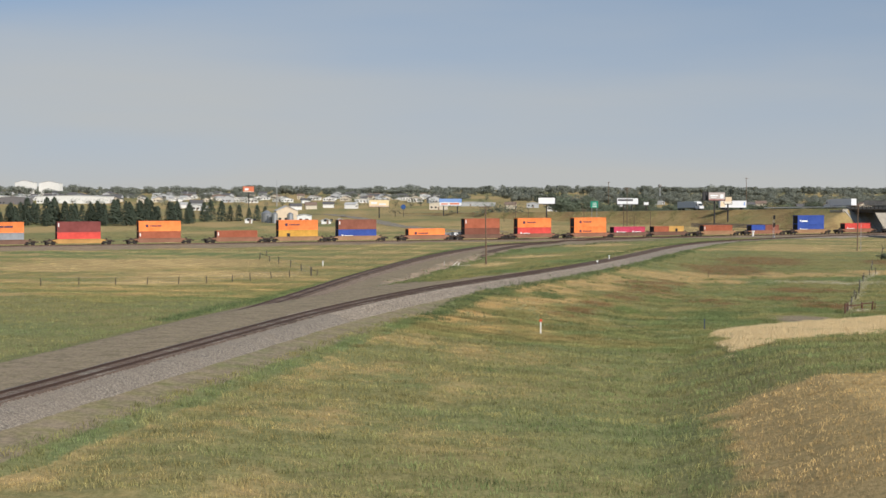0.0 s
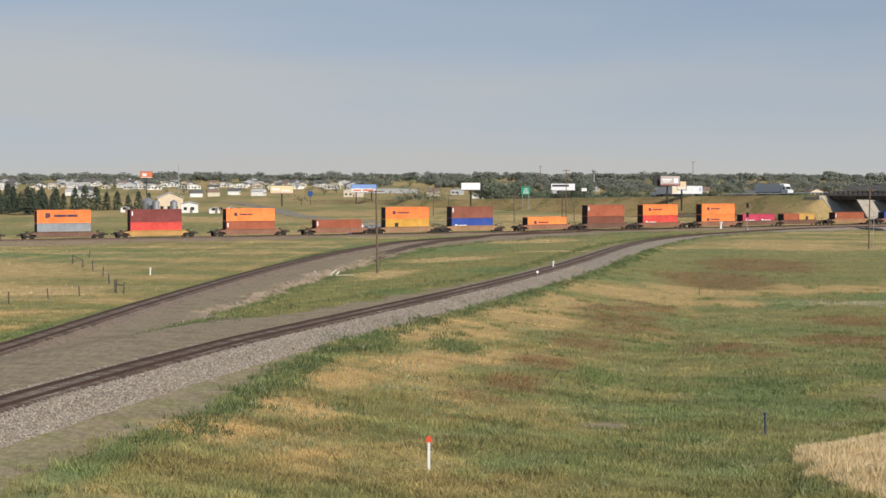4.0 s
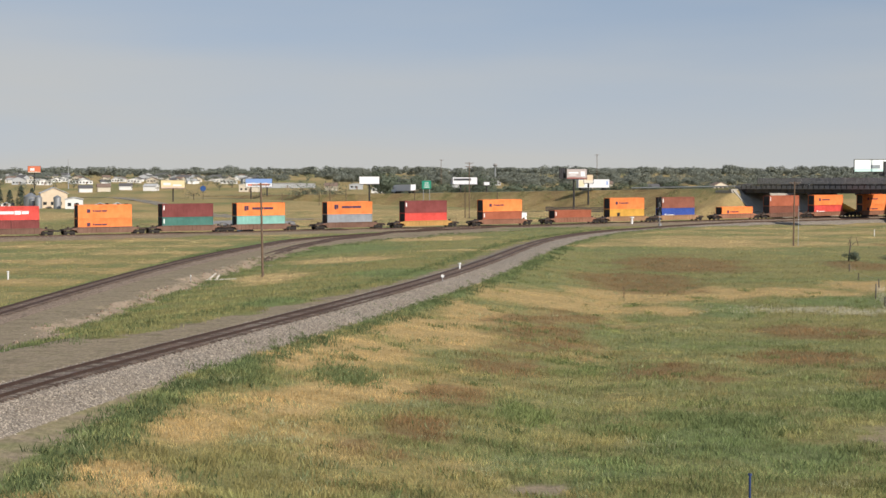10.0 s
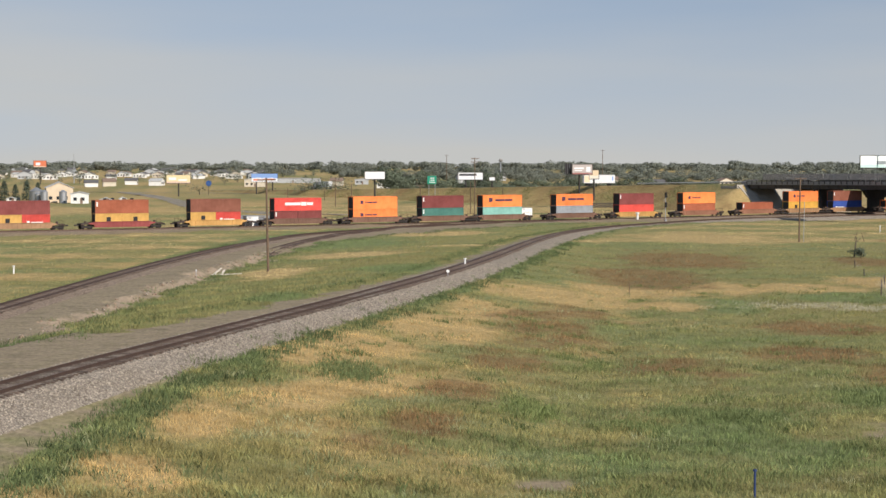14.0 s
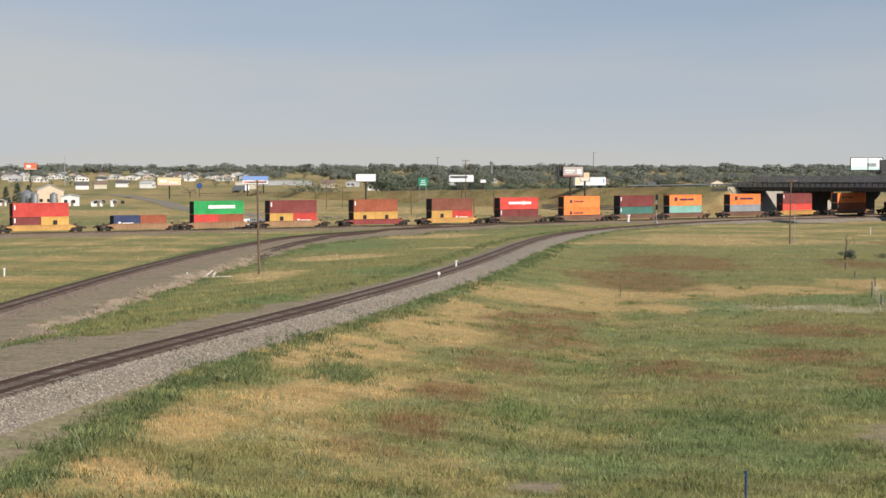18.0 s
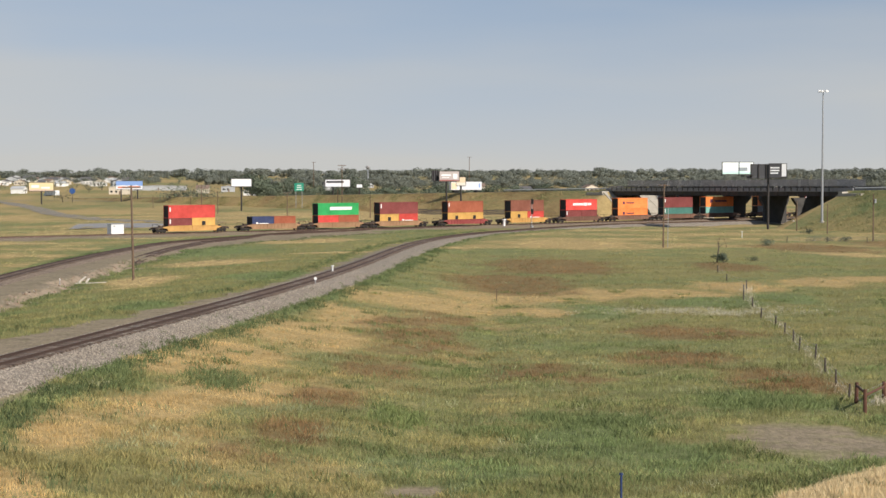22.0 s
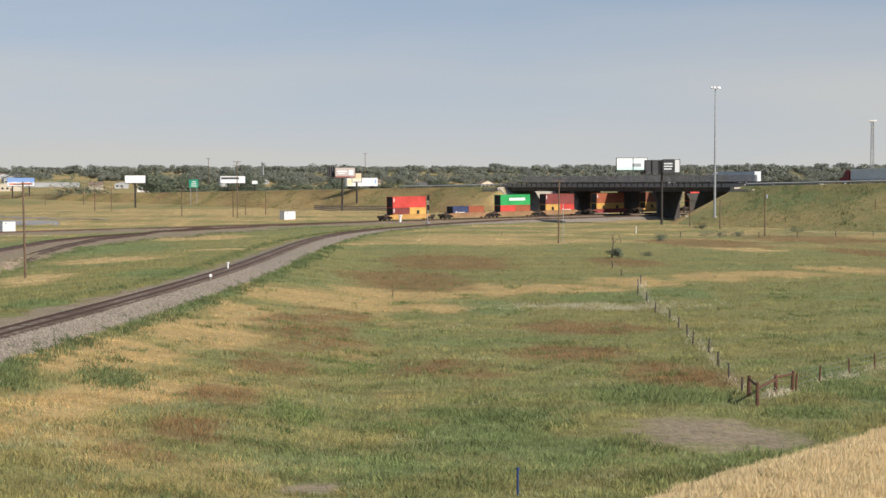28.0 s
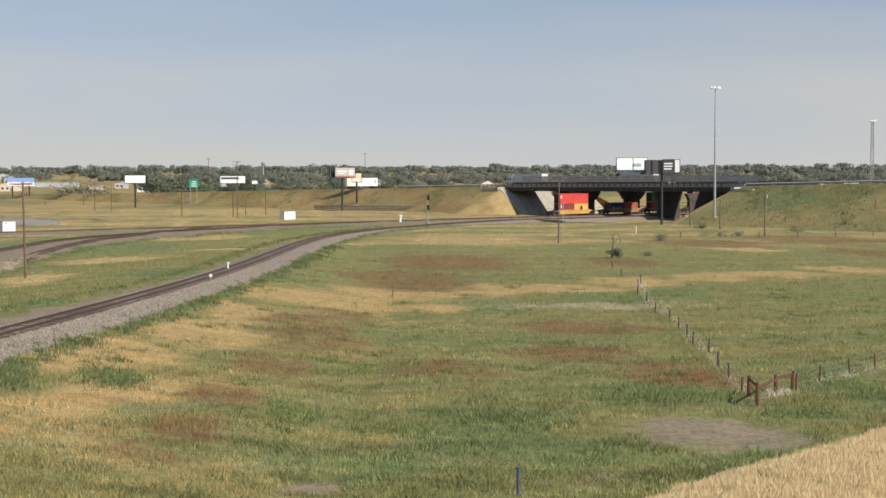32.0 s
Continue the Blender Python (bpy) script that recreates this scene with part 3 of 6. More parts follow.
def track(name, line, label, mat, bed, ties_from, gauge=1.56, skirt=0.2):
    """Ballast, two rails and ties on the centre line; the nearest ties are single pieces."""
    root = thing(name, Matrix(), label, "railway track", "railway tracks", "structure")
    prof = [(-bed - 1.7, -1.45), (-bed, -0.44), (-1.55, -0.36), (-1.1, -0.195), (1.1, -0.195), (1.55, -0.36), (bed, -0.44), (bed + 1.0, -0.98 if skirt else -1.0), (bed + 1.7, -1.3)]
    pts = strip(line, prof)
    pts[:, :, 2] += 0.05 * sway(pts[:, :, 0], pts[:, :, 1], 3.0, 41)
    part("ballast", smooth(grid_mesh("ballast", pts)), mat, root)
    for o in (-gauge / 2, gauge / 2):
        part("rail", rail_mesh(line, o), M_RAIL, root)
    q = resample(line, 0.56)
    t = np.gradient(q, axis=0)
    turn = np.arctan2(t[:, 1], t[:, 0]) + math.pi / 2
    g = np.random.default_rng(5)
    near = np.argsort(np.hypot(q[:, 0], q[:, 1] - ties_from))[:280]
    rest = Shape()
    for i in range(len(q)):
        m = Matrix.Translation((*q[i, :2], q[i, 2] + g.uniform(-0.02, 0.015))) @ Matrix.Rotation(turn[i] + math.pi + g.uniform(-0.03, 0.03), 4, "Z")
        m = m @ Matrix.Translation((g.uniform(-0.07, 0.07), 0, 0))
        if i in near:
            part("tie", TIE, None, root, at=m)
        else:
            rest.box(0, 0, -0.36, 2.75, 0.24, 0.19, m)
    tagged(part("tie_run", rest, M_TIE, root), kind="stuff")


# ---- train ----
COLOURS = dict(orange=(0.86, 0.235, 0.06), red=(0.60, 0.065, 0.05), maroon=(0.20, 0.045, 0.04), rust=(0.34, 0.095, 0.045), brown=(0.22, 0.075, 0.045),
               tan=(0.62, 0.36, 0.10), teal=(0.20, 0.42, 0.36), grey=(0.25, 0.27, 0.29), green=(0.02, 0.36, 0.10), darkgreen=(0.05, 0.16, 0.13),
               blue=(0.03, 0.075, 0.33), navy=(0.035, 0.05, 0.12), crimson=(0.50, 0.05, 0.10), yellow=(0.66, 0.36, 0.06))
PAINT = {k: paint_mat("paint_" + k, c) for k, c in COLOURS.items()}
WAGON = {k: paint_mat("wagon_" + k, c, 0.6) for k, c in dict(brown=(0.17, 0.09, 0.06), yellow=(0.50, 0.28, 0.085), rust=(0.27, 0.125, 0.075), tan=(0.33, 0.19, 0.10), red=(0.28, 0.055, 0.05)).items()}
M_NAVYMARK = plain("navy_marking", (0.07, 0.035, 0.075), 0.6)


def corrugated(length, width, height, ribs):
    """The walls of a container, pressed into trapezoid ribs, and its roof and floor."""
    s = Shape()
    for side in (-1, 1):
        xs, ds = [], []
        w = length / ribs
        for i in range(ribs):
            for fr, dd in ((0.0, 0), (0.3, 0), (0.5, 1), (0.8, 1)):
                xs.append(-length / 2 + (i + fr) * w)
                ds.append(dd)
        xs.append(length / 2)
        ds.append(0)
        n = len(xs)
        s.add([(x, side * (width / 2 - 0.035 * d), z) for z in (0, height) for x, d in zip(xs, ds)],
              [(i, i + 1, n + i + 1, n + i) if side < 0 else (i + 1, i, n + i, n + i + 1) for i in range(n - 1)])
    s.box(0, 0, height - 0.03, length, width - 0.06, 0.03)
    s.box(0, 0, 0, length, width - 0.06, 0.1)
    s.box(length / 2 - 0.03, 0, 0.02, 0.04, width - 0.06, height - 0.05)
    return s


def container_meshes(length):
    w, h = 2.44, 2.9 if length > 7 else 2.75
    e = length / 2
    body = corrugated(length - 0.24, w - 0.06, h - 0.24, 34 if length > 7 else 17)
    for i, p in enumerate(body.v):
        body.v[i] = (p[0], p[1], p[2] + 0.12)
    fr = Shape()
    for x in (-e + 0.08, e - 0.08):
        for y in (-w / 2 + 0.08, w / 2 - 0.08):
            fr.box(x, y, 0, 0.16, 0.16, h)
        fr.box(x, 0, 0, 0.16, w - 0.32, 0.14)
        fr.box(x, 0, h - 0.12, 0.16, w - 0.32, 0.12)
    for y in (-w / 2 + 0.05, w / 2 - 0.05):
        fr.box(0, y, 0, length - 0.32, 0.1, 0.15)
        fr.box(0, y, h - 0.1, length - 0.32, 0.1, 0.1)
    door = Shape().box(0, 0, 0, 0.06, 1.06, h - 0.3)
    for y in (-0.28, 0.28):
        door.tube(-0.05, y, 0.02, 0.02, 0.02, h - 0.36, 6)
        door.box(-0.05, y, 1.0, 0.03, 0.28, 0.05)
    out = [body.mesh("body"), fr.mesh("frame"), door.mesh("door")]
    for d in out:
        d.materials.append(None)
    return out, h


CONTAINER = {12.19: container_meshes(12.19), 6.06: container_meshes(6.06)}


SPOKEN = dict(darkgreen="dark green", navy="navy blue", rust="rust-red", tan="tan yellow", brown="reddish brown", crimson="crimson red")


def recolour(ob, mat):
    ob.material_slots[0].link, ob.material_slots[0].material = "OBJECT", mat
    return ob


MARKS = {
    "crest": ([(1.9, 0.95, 0.5, 1.1), (2.46, 1.1, 0.5, 0.95), (3.9, 1.2, 2.7, 0.48), (6.75, 1.2, 2.4, 0.48)], M_NAVYMARK, "navy emblem and lettering bars"),
    "small": ([(2.0, 1.0, 0.75, 0.75), (3.3, 1.2, 0.3, 0.36), (3.75, 1.2, 1.5, 0.28), (5.4, 1.2, 1.1, 0.3)], M_NAVYMARK, "small dark emblem and lettering bar"),
    "banner": ([(2.7, 1.05, 4.0, 0.62), (6.85, 0.95, 1.4, 0.8), (8.4, 1.05, 1.5, 0.62)], M_WHITE, "white lettering bars"),
    "wide": ([(3.5, 1.05, 6.6, 0.75)], M_WHITE, "white lettering bar"),
    "seal": ([(2.55, 0.85, 0.95, 0.95)], M_BLACK, "black square emblem"),
    "tick": ([(0.25, 1.3, 0.3, 1.0)], M_WHITE, "white code bar"),
    "star": ([(1.0, 0.6, 0.6, 0.6), (1.9, 0.5, 2.6, 0.5)], M_WHITE, "white emblem"),
}
MARK_BAR = {}
for m_ in (M_NAVYMARK, M_WHITE, M_BLACK):
    MARK_BAR[m_.name] = Shape().box(0, 0, 0, 1, 1, 1).mesh("marking")
    MARK_BAR[m_.name].materials.append(m_)
# rear door ends coloured near-black: their shade is put into the paint
M_SHADEDOOR = paint_mat("grimy_black_door_paint", (0.035, 0.03, 0.028), 0.3)


def container(colour, length, mark, where):
    (body, fr, door), h = CONTAINER[length]
    size = "forty-foot" if length > 7 else "twenty-foot"
    ob = thing("shipping_container", Matrix(), f"{SPOKEN.get(colour, colour)} corrugated {size} shipping container {where}", "shipping container", "containers on the train")
    for d in (body, fr):
        recolour(part(d.name.split(".")[0], d, None, ob), PAINT[colour])
    for y in (-0.55, 0.55):
        recolour(part("door", door, None, ob, "door leaf coloured near-black as in shade", Matrix.Translation((-length / 2 + 0.12, y, 0.15))), M_SHADEDOOR)
    for k in (mark.split("+") if mark else ()):
        for x, z, w, tall in MARKS[k][0]:
            part("marking", MARK_BAR[MARKS[k][1].name], None, ob, MARKS[k][2], Matrix.Translation((x + w / 2 - length / 2, -1.222, z + 0.2)) @ Matrix.Diagonal((w, 0.012, tall, 1)))
    return ob, h


def wagon_meshes():
    """A single-well wagon: deep sills between two end decks on two-axle bogies."""
    sill = Shape().prism([(-7.6, 1.15), (-6.5, 0.95), (-6.25, 0.42), (6.25, 0.42), (6.5, 0.95), (7.6, 1.15), (7.6, 1.32), (6.7, 1.5), (6.35, 1.62), (-6.35, 1.62), (-6.7, 1.5), (-7.6, 1.32)], -0.06, 0.06)
    for i in range(13):
        sill.box(-6.0 + i, -0.09, 0.48, 0.12, 0.1, 1.08)
    sill.box(0, -0.1, 1.52, 12.7, 0.16, 0.12)
    sill.box(0, -0.1, 0.4, 12.5, 0.16, 0.1)
    floor_ = Shape()
    for i in range(7):
        floor_.box(-5.7 + i * 1.9, 0, 0.42, 0.5, 2.6, 0.16)
    floor_.box(0, 0, 0.4, 12.0, 0.4, 0.14)
    deck = Shape().prism([(6.5, 0.95), (8.3, 1.0), (9.4, 0.85), (9.4, 1.15), (8.4, 1.32), (6.5, 1.5)], -1.2, 1.2)
    deck.box(9.3, 0, 0.85, 0.12, 2.7, 0.4)
    deck.box(8.9, 1.25, 1.1, 0.05, 0.05, 0.9).box(8.9, -1.25, 1.1, 0.05, 0.05, 0.9).box(8.9, 0, 1.95, 0.05, 2.5, 0.05)
    deck.tube(8.2, 0.75, 1.25, 0.28, 0.28, 0.5, 8)
    bogie = Shape()
    for y in (-1.0, 1.0):
        bogie.prism([(-1.3, 0.55), (-0.9, 0.75), (0.9, 0.75), (1.3, 0.55), (1.2, 0.4), (0.45, 0.28), (-0.45, 0.28), (-1.2, 0.4)], y - 0.09, y + 0.09)
    bogie.box(0, 0, 0.45, 0.5, 2.0, 0.3)
    wheel = Shape()
    for y in (-0.75, 0.75):
        wheel.tube(0, 0, -0.07, 0.46, 0.46, 0.14, 16, Matrix.Translation((0, y, 0.46)) @ Matrix.Rotation(math.pi / 2, 4, "X"))
    wheel.tube(0, 0, -0.75, 0.08, 0.08, 1.5, 8, Matrix.Translation((0, 0, 0.46)) @ Matrix.Rotation(math.pi / 2, 4, "X"))
    coupler = Shape().box(0, 0, 0.75, 1.3, 0.3, 0.25).box(0.6, 0, 0.7, 0.3, 0.45, 0.35)
    hose = Shape().bar((0, 0.4, 0.85), (0.5, 0.4, 0.5), 0.035)
    return {k: v.mesh(k) for k, v in dict(side_sill=sill, well_floor=floor_, end_deck=deck, bogie=bogie, wheelset=wheel, coupler=coupler, brake_hose=hose).items()}


M_ENDSTEEL = plain("sooty_wagon_steel", (0.085, 0.06, 0.047), 0.8, 0.1, 0.35, 2.0)
WAGON_MESH = wagon_meshes()
for k_ in ("side_sill", "well_floor", "end_deck"):
    WAGON_MESH[k_].materials.append(None)
for k_ in ("bogie", "wheelset", "coupler", "brake_hose"):
    WAGON_MESH[k_].materials.append(M_WHEEL)


def well_wagon(colour):
    ob = thing("well_wagon", Matrix(), f"{colour} painted steel container well wagon on the rails", "rail wagon", "wagons of the train")
    paint = WAGON[colour]
    for y, r in ((-1.36, 0), (1.36, 180)):
        recolour(part("side_sill", WAGON_MESH["side_sill"], None, ob, at=pose(0, y, 0, 0, 0, r)), paint)
    recolour(part("well_floor", WAGON_MESH["well_floor"], None, ob), paint)
    for r in (0, 180):
        turn = pose(0, 0, 0, 0, 0, r)
        recolour(part("end_deck", WAGON_MESH["end_deck"], None, ob, "dark steel end deck", at=turn), M_ENDSTEEL)
        bg = part("bogie", WAGON_MESH["bogie"], None, ob, "dark steel bogie", turn @ Matrix.Translation((7.9, 0, 0)))
        for dx in (-0.88, 0.88):
            part("wheelset", WAGON_MESH["wheelset"], None, bg, at=Matrix.Translation((dx, 0, 0)))
        part("coupler", WAGON_MESH["coupler"], None, ob, at=turn @ Matrix.Translation((9.6, 0, 0)))
        part("brake_hose", WAGON_MESH["brake_hose"], None, ob, at=turn @ Matrix.Translation((9.4, 0, 0)))
    return ob


# rear to front: distance of the container's rear end along the train, wagon paint, lower load, upper load
CONSIST = [
    (0.0, "yellow", "maroon:tick tan:seal", "red:tick"), (22.3, "tan", "navy:star rust", ""), (41.1, "tan", "red rust", "green:wide"),
    (59.9, "tan", "tan:seal red:star", "maroon:tick"), (82.1, "red", "tan:seal tan:seal", "rust:tick"), (104.2, "yellow", "tan:seal red:star", "brown"),
    (124.9, "brown", "maroon:tick maroon", "red:banner"), (145.6, "brown", "orange:small", "orange:small"), (164.9, "brown", "darkgreen:tick", "maroon:tick"),
    (182.9, "brown", "teal", "orange:crest"), (206.2, "brown", "grey", "orange:crest"), (227.6, "yellow", "red", "maroon:tick"),
    (250.7, "rust", "rust:tick", "orange:small"), (273.6, "rust", "rust:tick", ""), (292.3, "tan", "yellow:seal", "orange:small"),
    (311.0, "tan", "blue:star", "brown:tick"), (333.8, "rust", "orange:small", ""), (352.8, "brown", "brown", "rust:tick"),
    (371.4, "rust", "red:star", "orange:small"), (392.2, "rust", "orange:small", "orange:small"), (407.5, "brown", "crimson:star crimson:star", ""),
    (423.3, "brown", "rust tan:seal", ""), (443.9, "tan", "rust:tick", ""), (464.5, "rust", "blue brown", ""), (485.3, "tan", "blue:star", "blue:star"),
    (507.5, "rust", "red:star", ""), (530.6, "rust", "brown", ""), (546.1, "brown", "rust", "rust"), (567.0, "brown", "orange:small", "maroon"), (588.0, "rust", "maroon", "orange:small")]
SPEED, REAR_AT_START = 16.525, -403.43
RIDERS = []


def make_train():
    """Every wagon and its loads, each with the distance of its middle along the train and its height over the rails."""
    for rear, paint, low, high in CONSIST:
        mid = rear + 6.1
        RIDERS.append((well_wagon(paint), mid, 0.0, 0.0))
        z = 0.6
        loads = low.split()
        for i, spec in enumerate(loads):
            colour, _, mark = spec.partition(":")
            length = 12.19 if len(loads) == 1 else 6.06
            ob, h = container(colour, length, mark, "in a wagon well")
            RIDERS.append((ob, mid, 0.0 if len(loads) == 1 else (i - 0.5) * 6.13, z))
        if high:
            colour, _, mark = high.partition(":")
            ob, _ = container(colour, 12.19, mark, "stacked on another")
            RIDERS.append((ob, mid, 0.0, z + (h if loads else 0.0) + 0.02))


make_train()


def wagon_pose(s, along, z):
    """On two bogies 15.8 m apart, s metres along the main line."""
    a, b = main_at(s - 7.9), main_at(s + 7.9)
    d = (b - a).normalized()
    m = (a + b) / 2 + d * along
    return Matrix.Translation((m.x, m.y, z)) @ Matrix.Rotation(math.atan2(d.y, d.x), 4, "Z")


# ---- highway on its embankment, and the twin overpass ----
M_BANK = M_GROUND


def bank(name, ks, end_k, slope_sign):
    """The earth bank of the highway; at the overpass it ends in a paved slope."""
    rows = []
    for k in ks:
        z = float(hw_z(k))
        run = (z + 1.6) * 2.4
        prof = [(-run - 0.2, -1.9), (-run * 0.7 - 0.2, z - 0.3 - (z + 1.6) * 0.7), (-run * 0.35 - 0.2, z - 0.3 - (z + 1.6) * 0.35), (-0.2, z - 0.3), (0.0, z), (31.2, z), (31.4, z - 0.3), (31.4 + run, -1.9)]
        rows.append([hw(k, o, h) for o, h in prof])
    p = np.array(rows)
    p[:, 1:3, 2] += 0.35 * sway(p[:, 1:3, 0], p[:, 1:3, 1], 26, 51) * np.clip(np.abs(np.asarray(ks) - end_k) / 20, 0, 1)[:, None]
    d = smooth(grid_mesh(name, p))
    col = np.stack([np.clip(0.75 + 0.6 * sway(p[..., 0], p[..., 1], 35, 52), 0, 1), np.clip(0.42 + 0.8 * sway(p[..., 0], p[..., 1], 25, 53), 0, 0.75),
                    0 * p[..., 0], np.clip((0.1 if slope_sign > 0 else 0.75) + 0.5 * sway(p[..., 0], p[..., 1], 30, 54), 0, 1)], -1)
    col[..., 1] *= 1.0 if slope_sign > 0 else 0.35
    col[..., 0] *= 1.0 if slope_sign > 0 else 0.6
    at = d.color_attributes.new("cover", "FLOAT_COLOR", "POINT")
    at.data.foreach_set("color", col.reshape(-1).astype(np.float32))
    part(name, d, M_BANK, None)
    return tagged(bpy.data.objects[name], "grassy earth embankment of the highway", "embankment", kind="structure")


SPAN = 103.6
bank("embankment_west", np.arange(-910, 0.1, 6.5), 0, 1)
bank("embankment_east", np.arange(SPAN, SPAN + 720, 6.0), SPAN, -1)


def road():
    for i, (o0, o1) in enumerate(((0.9, 10.8), (19.9, 29.7))):
        ks = np.arange(-900, 800, 8.0)
        p = np.array([[hw(k, o, float(hw_z(k)) + 0.06 + dz) for o, dz in ((o0 - 0.3, -0.2), (o0, 0.0), (o1, 0.0), (o1 + 0.3, -0.2))] for k in ks])
        keep = [j for j, k in enumerate(ks) if k < 2 or k > SPAN - 8]
        for nm, sel in (("road", [j for j in keep if ks[j] < 2]), ("road", [j for j in keep if ks[j] > 2])):
            tagged(part(nm, grid_mesh("road", p[sel]), M_ASPHALT), "grey asphalt highway carriageway", "road", kind="structure")


road()
HW_TURN = math.atan2(HW_D[1], HW_D[0])


def hw_frame(k, off, z=None):
    """x runs along the highway, y away to its far side."""
    x, y, zz = hw(k, off, z)
    return Matrix.Translation((x, y, zz)) @ Matrix.Rotation(HW_TURN, 4, "Z")


def overpass(off):
    w = 11.4
    root = thing("overpass", hw_frame(0, off), "dark steel-girder highway overpass on concrete piers", "bridge", "twin overpasses", "structure")
    z1 = float(hw_z(SPAN) - hw_z(0))
    tilt = pose(0, 0, 0, 0, -math.degrees(math.atan2(z1, SPAN)), 0)
    part("deck_slab", Shape().box(SPAN / 2, w / 2, -0.3, SPAN + 6, w, 0.34, tilt), M_PARAPET, root)
    for j in range(4):
        g = Shape()
        y = 0.8 + j * 3.27
        g.box(SPAN / 2, y, -1.55, SPAN, 0.04, 1.25, tilt).box(SPAN / 2, y, -1.55, SPAN, 0.45, 0.05, tilt)
        for q in range(24):
            g.box(2 + q * 4.1, y, -1.5, 0.04, 0.4, 1.18, tilt)
        part("girder", g, M_DECK, root)
    for y in (0.18, w - 0.18):
        p = part("parapet", Shape().box(SPAN / 2, y, 0.02, SPAN + 4, 0.3, 0.62, tilt), M_PARAPET, root)
        for q in range(40):
            part("rail_post", Shape().box(1.2 + q * 2.45, y - (0.2 if y < 1 else -0.2), -0.1, 0.34, 0.14, 1.35, tilt), M_DECK, p)
        scr = Shape()
        for q in range(int((SPAN - 9 - (30 if off > 10 else 4)) / 0.16)):
            scr.box(9 + q * 0.16, y, 1.2, 0.11, 0.03, 1.9, tilt)
        part("mesh_screen", scr, M_PARAPET, p)
        part("top_rail", Shape().box(SPAN / 2, y, 1.05, SPAN + 4, 0.14, 0.16, tilt).box(SPAN / 2, y, 0.74, SPAN + 4, 0.1, 0.1, tilt), M_DECK, p)
    # far deck's second pier reaches into the gap to hide sunlit wagons behind
    for k, b0, b1 in ((33.0, 2.3, 9.0), (69.2, 1.4 if off < 10 else -4.5, 10.4)):
        zt = z1 * k / SPAN - 1.58
        base = -float(hw_z(0)) - 1.2
        mid = (b0 + b1) / 2
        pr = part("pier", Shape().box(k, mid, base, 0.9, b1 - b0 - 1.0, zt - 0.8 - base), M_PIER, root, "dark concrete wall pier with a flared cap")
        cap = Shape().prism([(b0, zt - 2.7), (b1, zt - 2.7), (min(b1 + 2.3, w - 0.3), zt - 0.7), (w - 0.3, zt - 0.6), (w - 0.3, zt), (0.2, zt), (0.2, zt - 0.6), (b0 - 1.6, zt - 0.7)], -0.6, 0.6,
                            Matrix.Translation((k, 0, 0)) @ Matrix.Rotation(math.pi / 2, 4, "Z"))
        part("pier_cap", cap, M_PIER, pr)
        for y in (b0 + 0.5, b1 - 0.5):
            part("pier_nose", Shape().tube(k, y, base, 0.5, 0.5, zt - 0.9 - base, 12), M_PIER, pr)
    return root


for off_ in (0.2, 19.0):
    overpass(off_)


def abutment(k, sign, name):
    """The paved slope in front of the bank's end: joined concrete panels from deck to ground."""
    z = float(hw_z(k))
    run = (z + 0.6) * 1.45
    root = thing(name, Matrix(), "sloped concrete paving at the end of the overpass", "bridge abutment", "", "structure")
    cols, rows = 9, 5
    for i in range(cols):
        for j in range(rows):
            s = Shape()
            o0, o1 = -2.5 + i * 36 / cols + 0.06, -2.5 + (i + 1) * 36 / cols - 0.06
            t0, t1 = j / rows + 0.004, (j + 1) / rows - 0.004
            v = []
            for lift in (0.0, 0.28):
                for o, t in ((o0, t0), (o1, t0), (o1, t1), (o0, t1)):
                    v.append(hw(k + sign * (run * t - 0.3), o, z - 0.55 - (z + 0.6) * t + lift))
            s.add(v, [(3, 2, 1, 0), (4, 5, 6, 7), (0, 1, 5, 4), (1, 2, 6, 5), (2, 3, 7, 6), (3, 0, 4, 7)])
            part("slope_panel", s, M_CONCRETE, root)
    core = Shape()
    v = [hw(k - sign * 8, o, h) for o in (-3, 34) for h in (-1.5, z - 0.7)] + [hw(k - sign * 0.3, o, z - 0.7) for o in (-3, 34)] + [hw(k + sign * (run - 0.2), o, -1.5) for o in (-3, 34)]
    core.add(v, [(0, 1, 4, 6), (2, 7, 5, 3), (1, 3, 5, 4), (4, 5, 7, 6), (0, 6, 7, 2), (0, 2, 3, 1)])
    part("earth_core", core, M_CONCRETE, root)
    wall = Shape()
    for o0, o1 in ((-3.0, 11.8), (18.8, 33.0)):
        v = [hw(k + sign * dk, o, z + h) for dk in (-1.2, 0.2) for o, h in ((o0, -1.0), (o1, -1.0), (o1, -0.25), (o0, -0.25))]
        wall.add(v, [(3, 2, 1, 0), (4, 5, 6, 7), (0, 1, 5, 4), (1, 2, 6, 5), (2, 3, 7, 6), (3, 0, 4, 7)])
    part("back_wall", wall, M_CONCRETE, root)


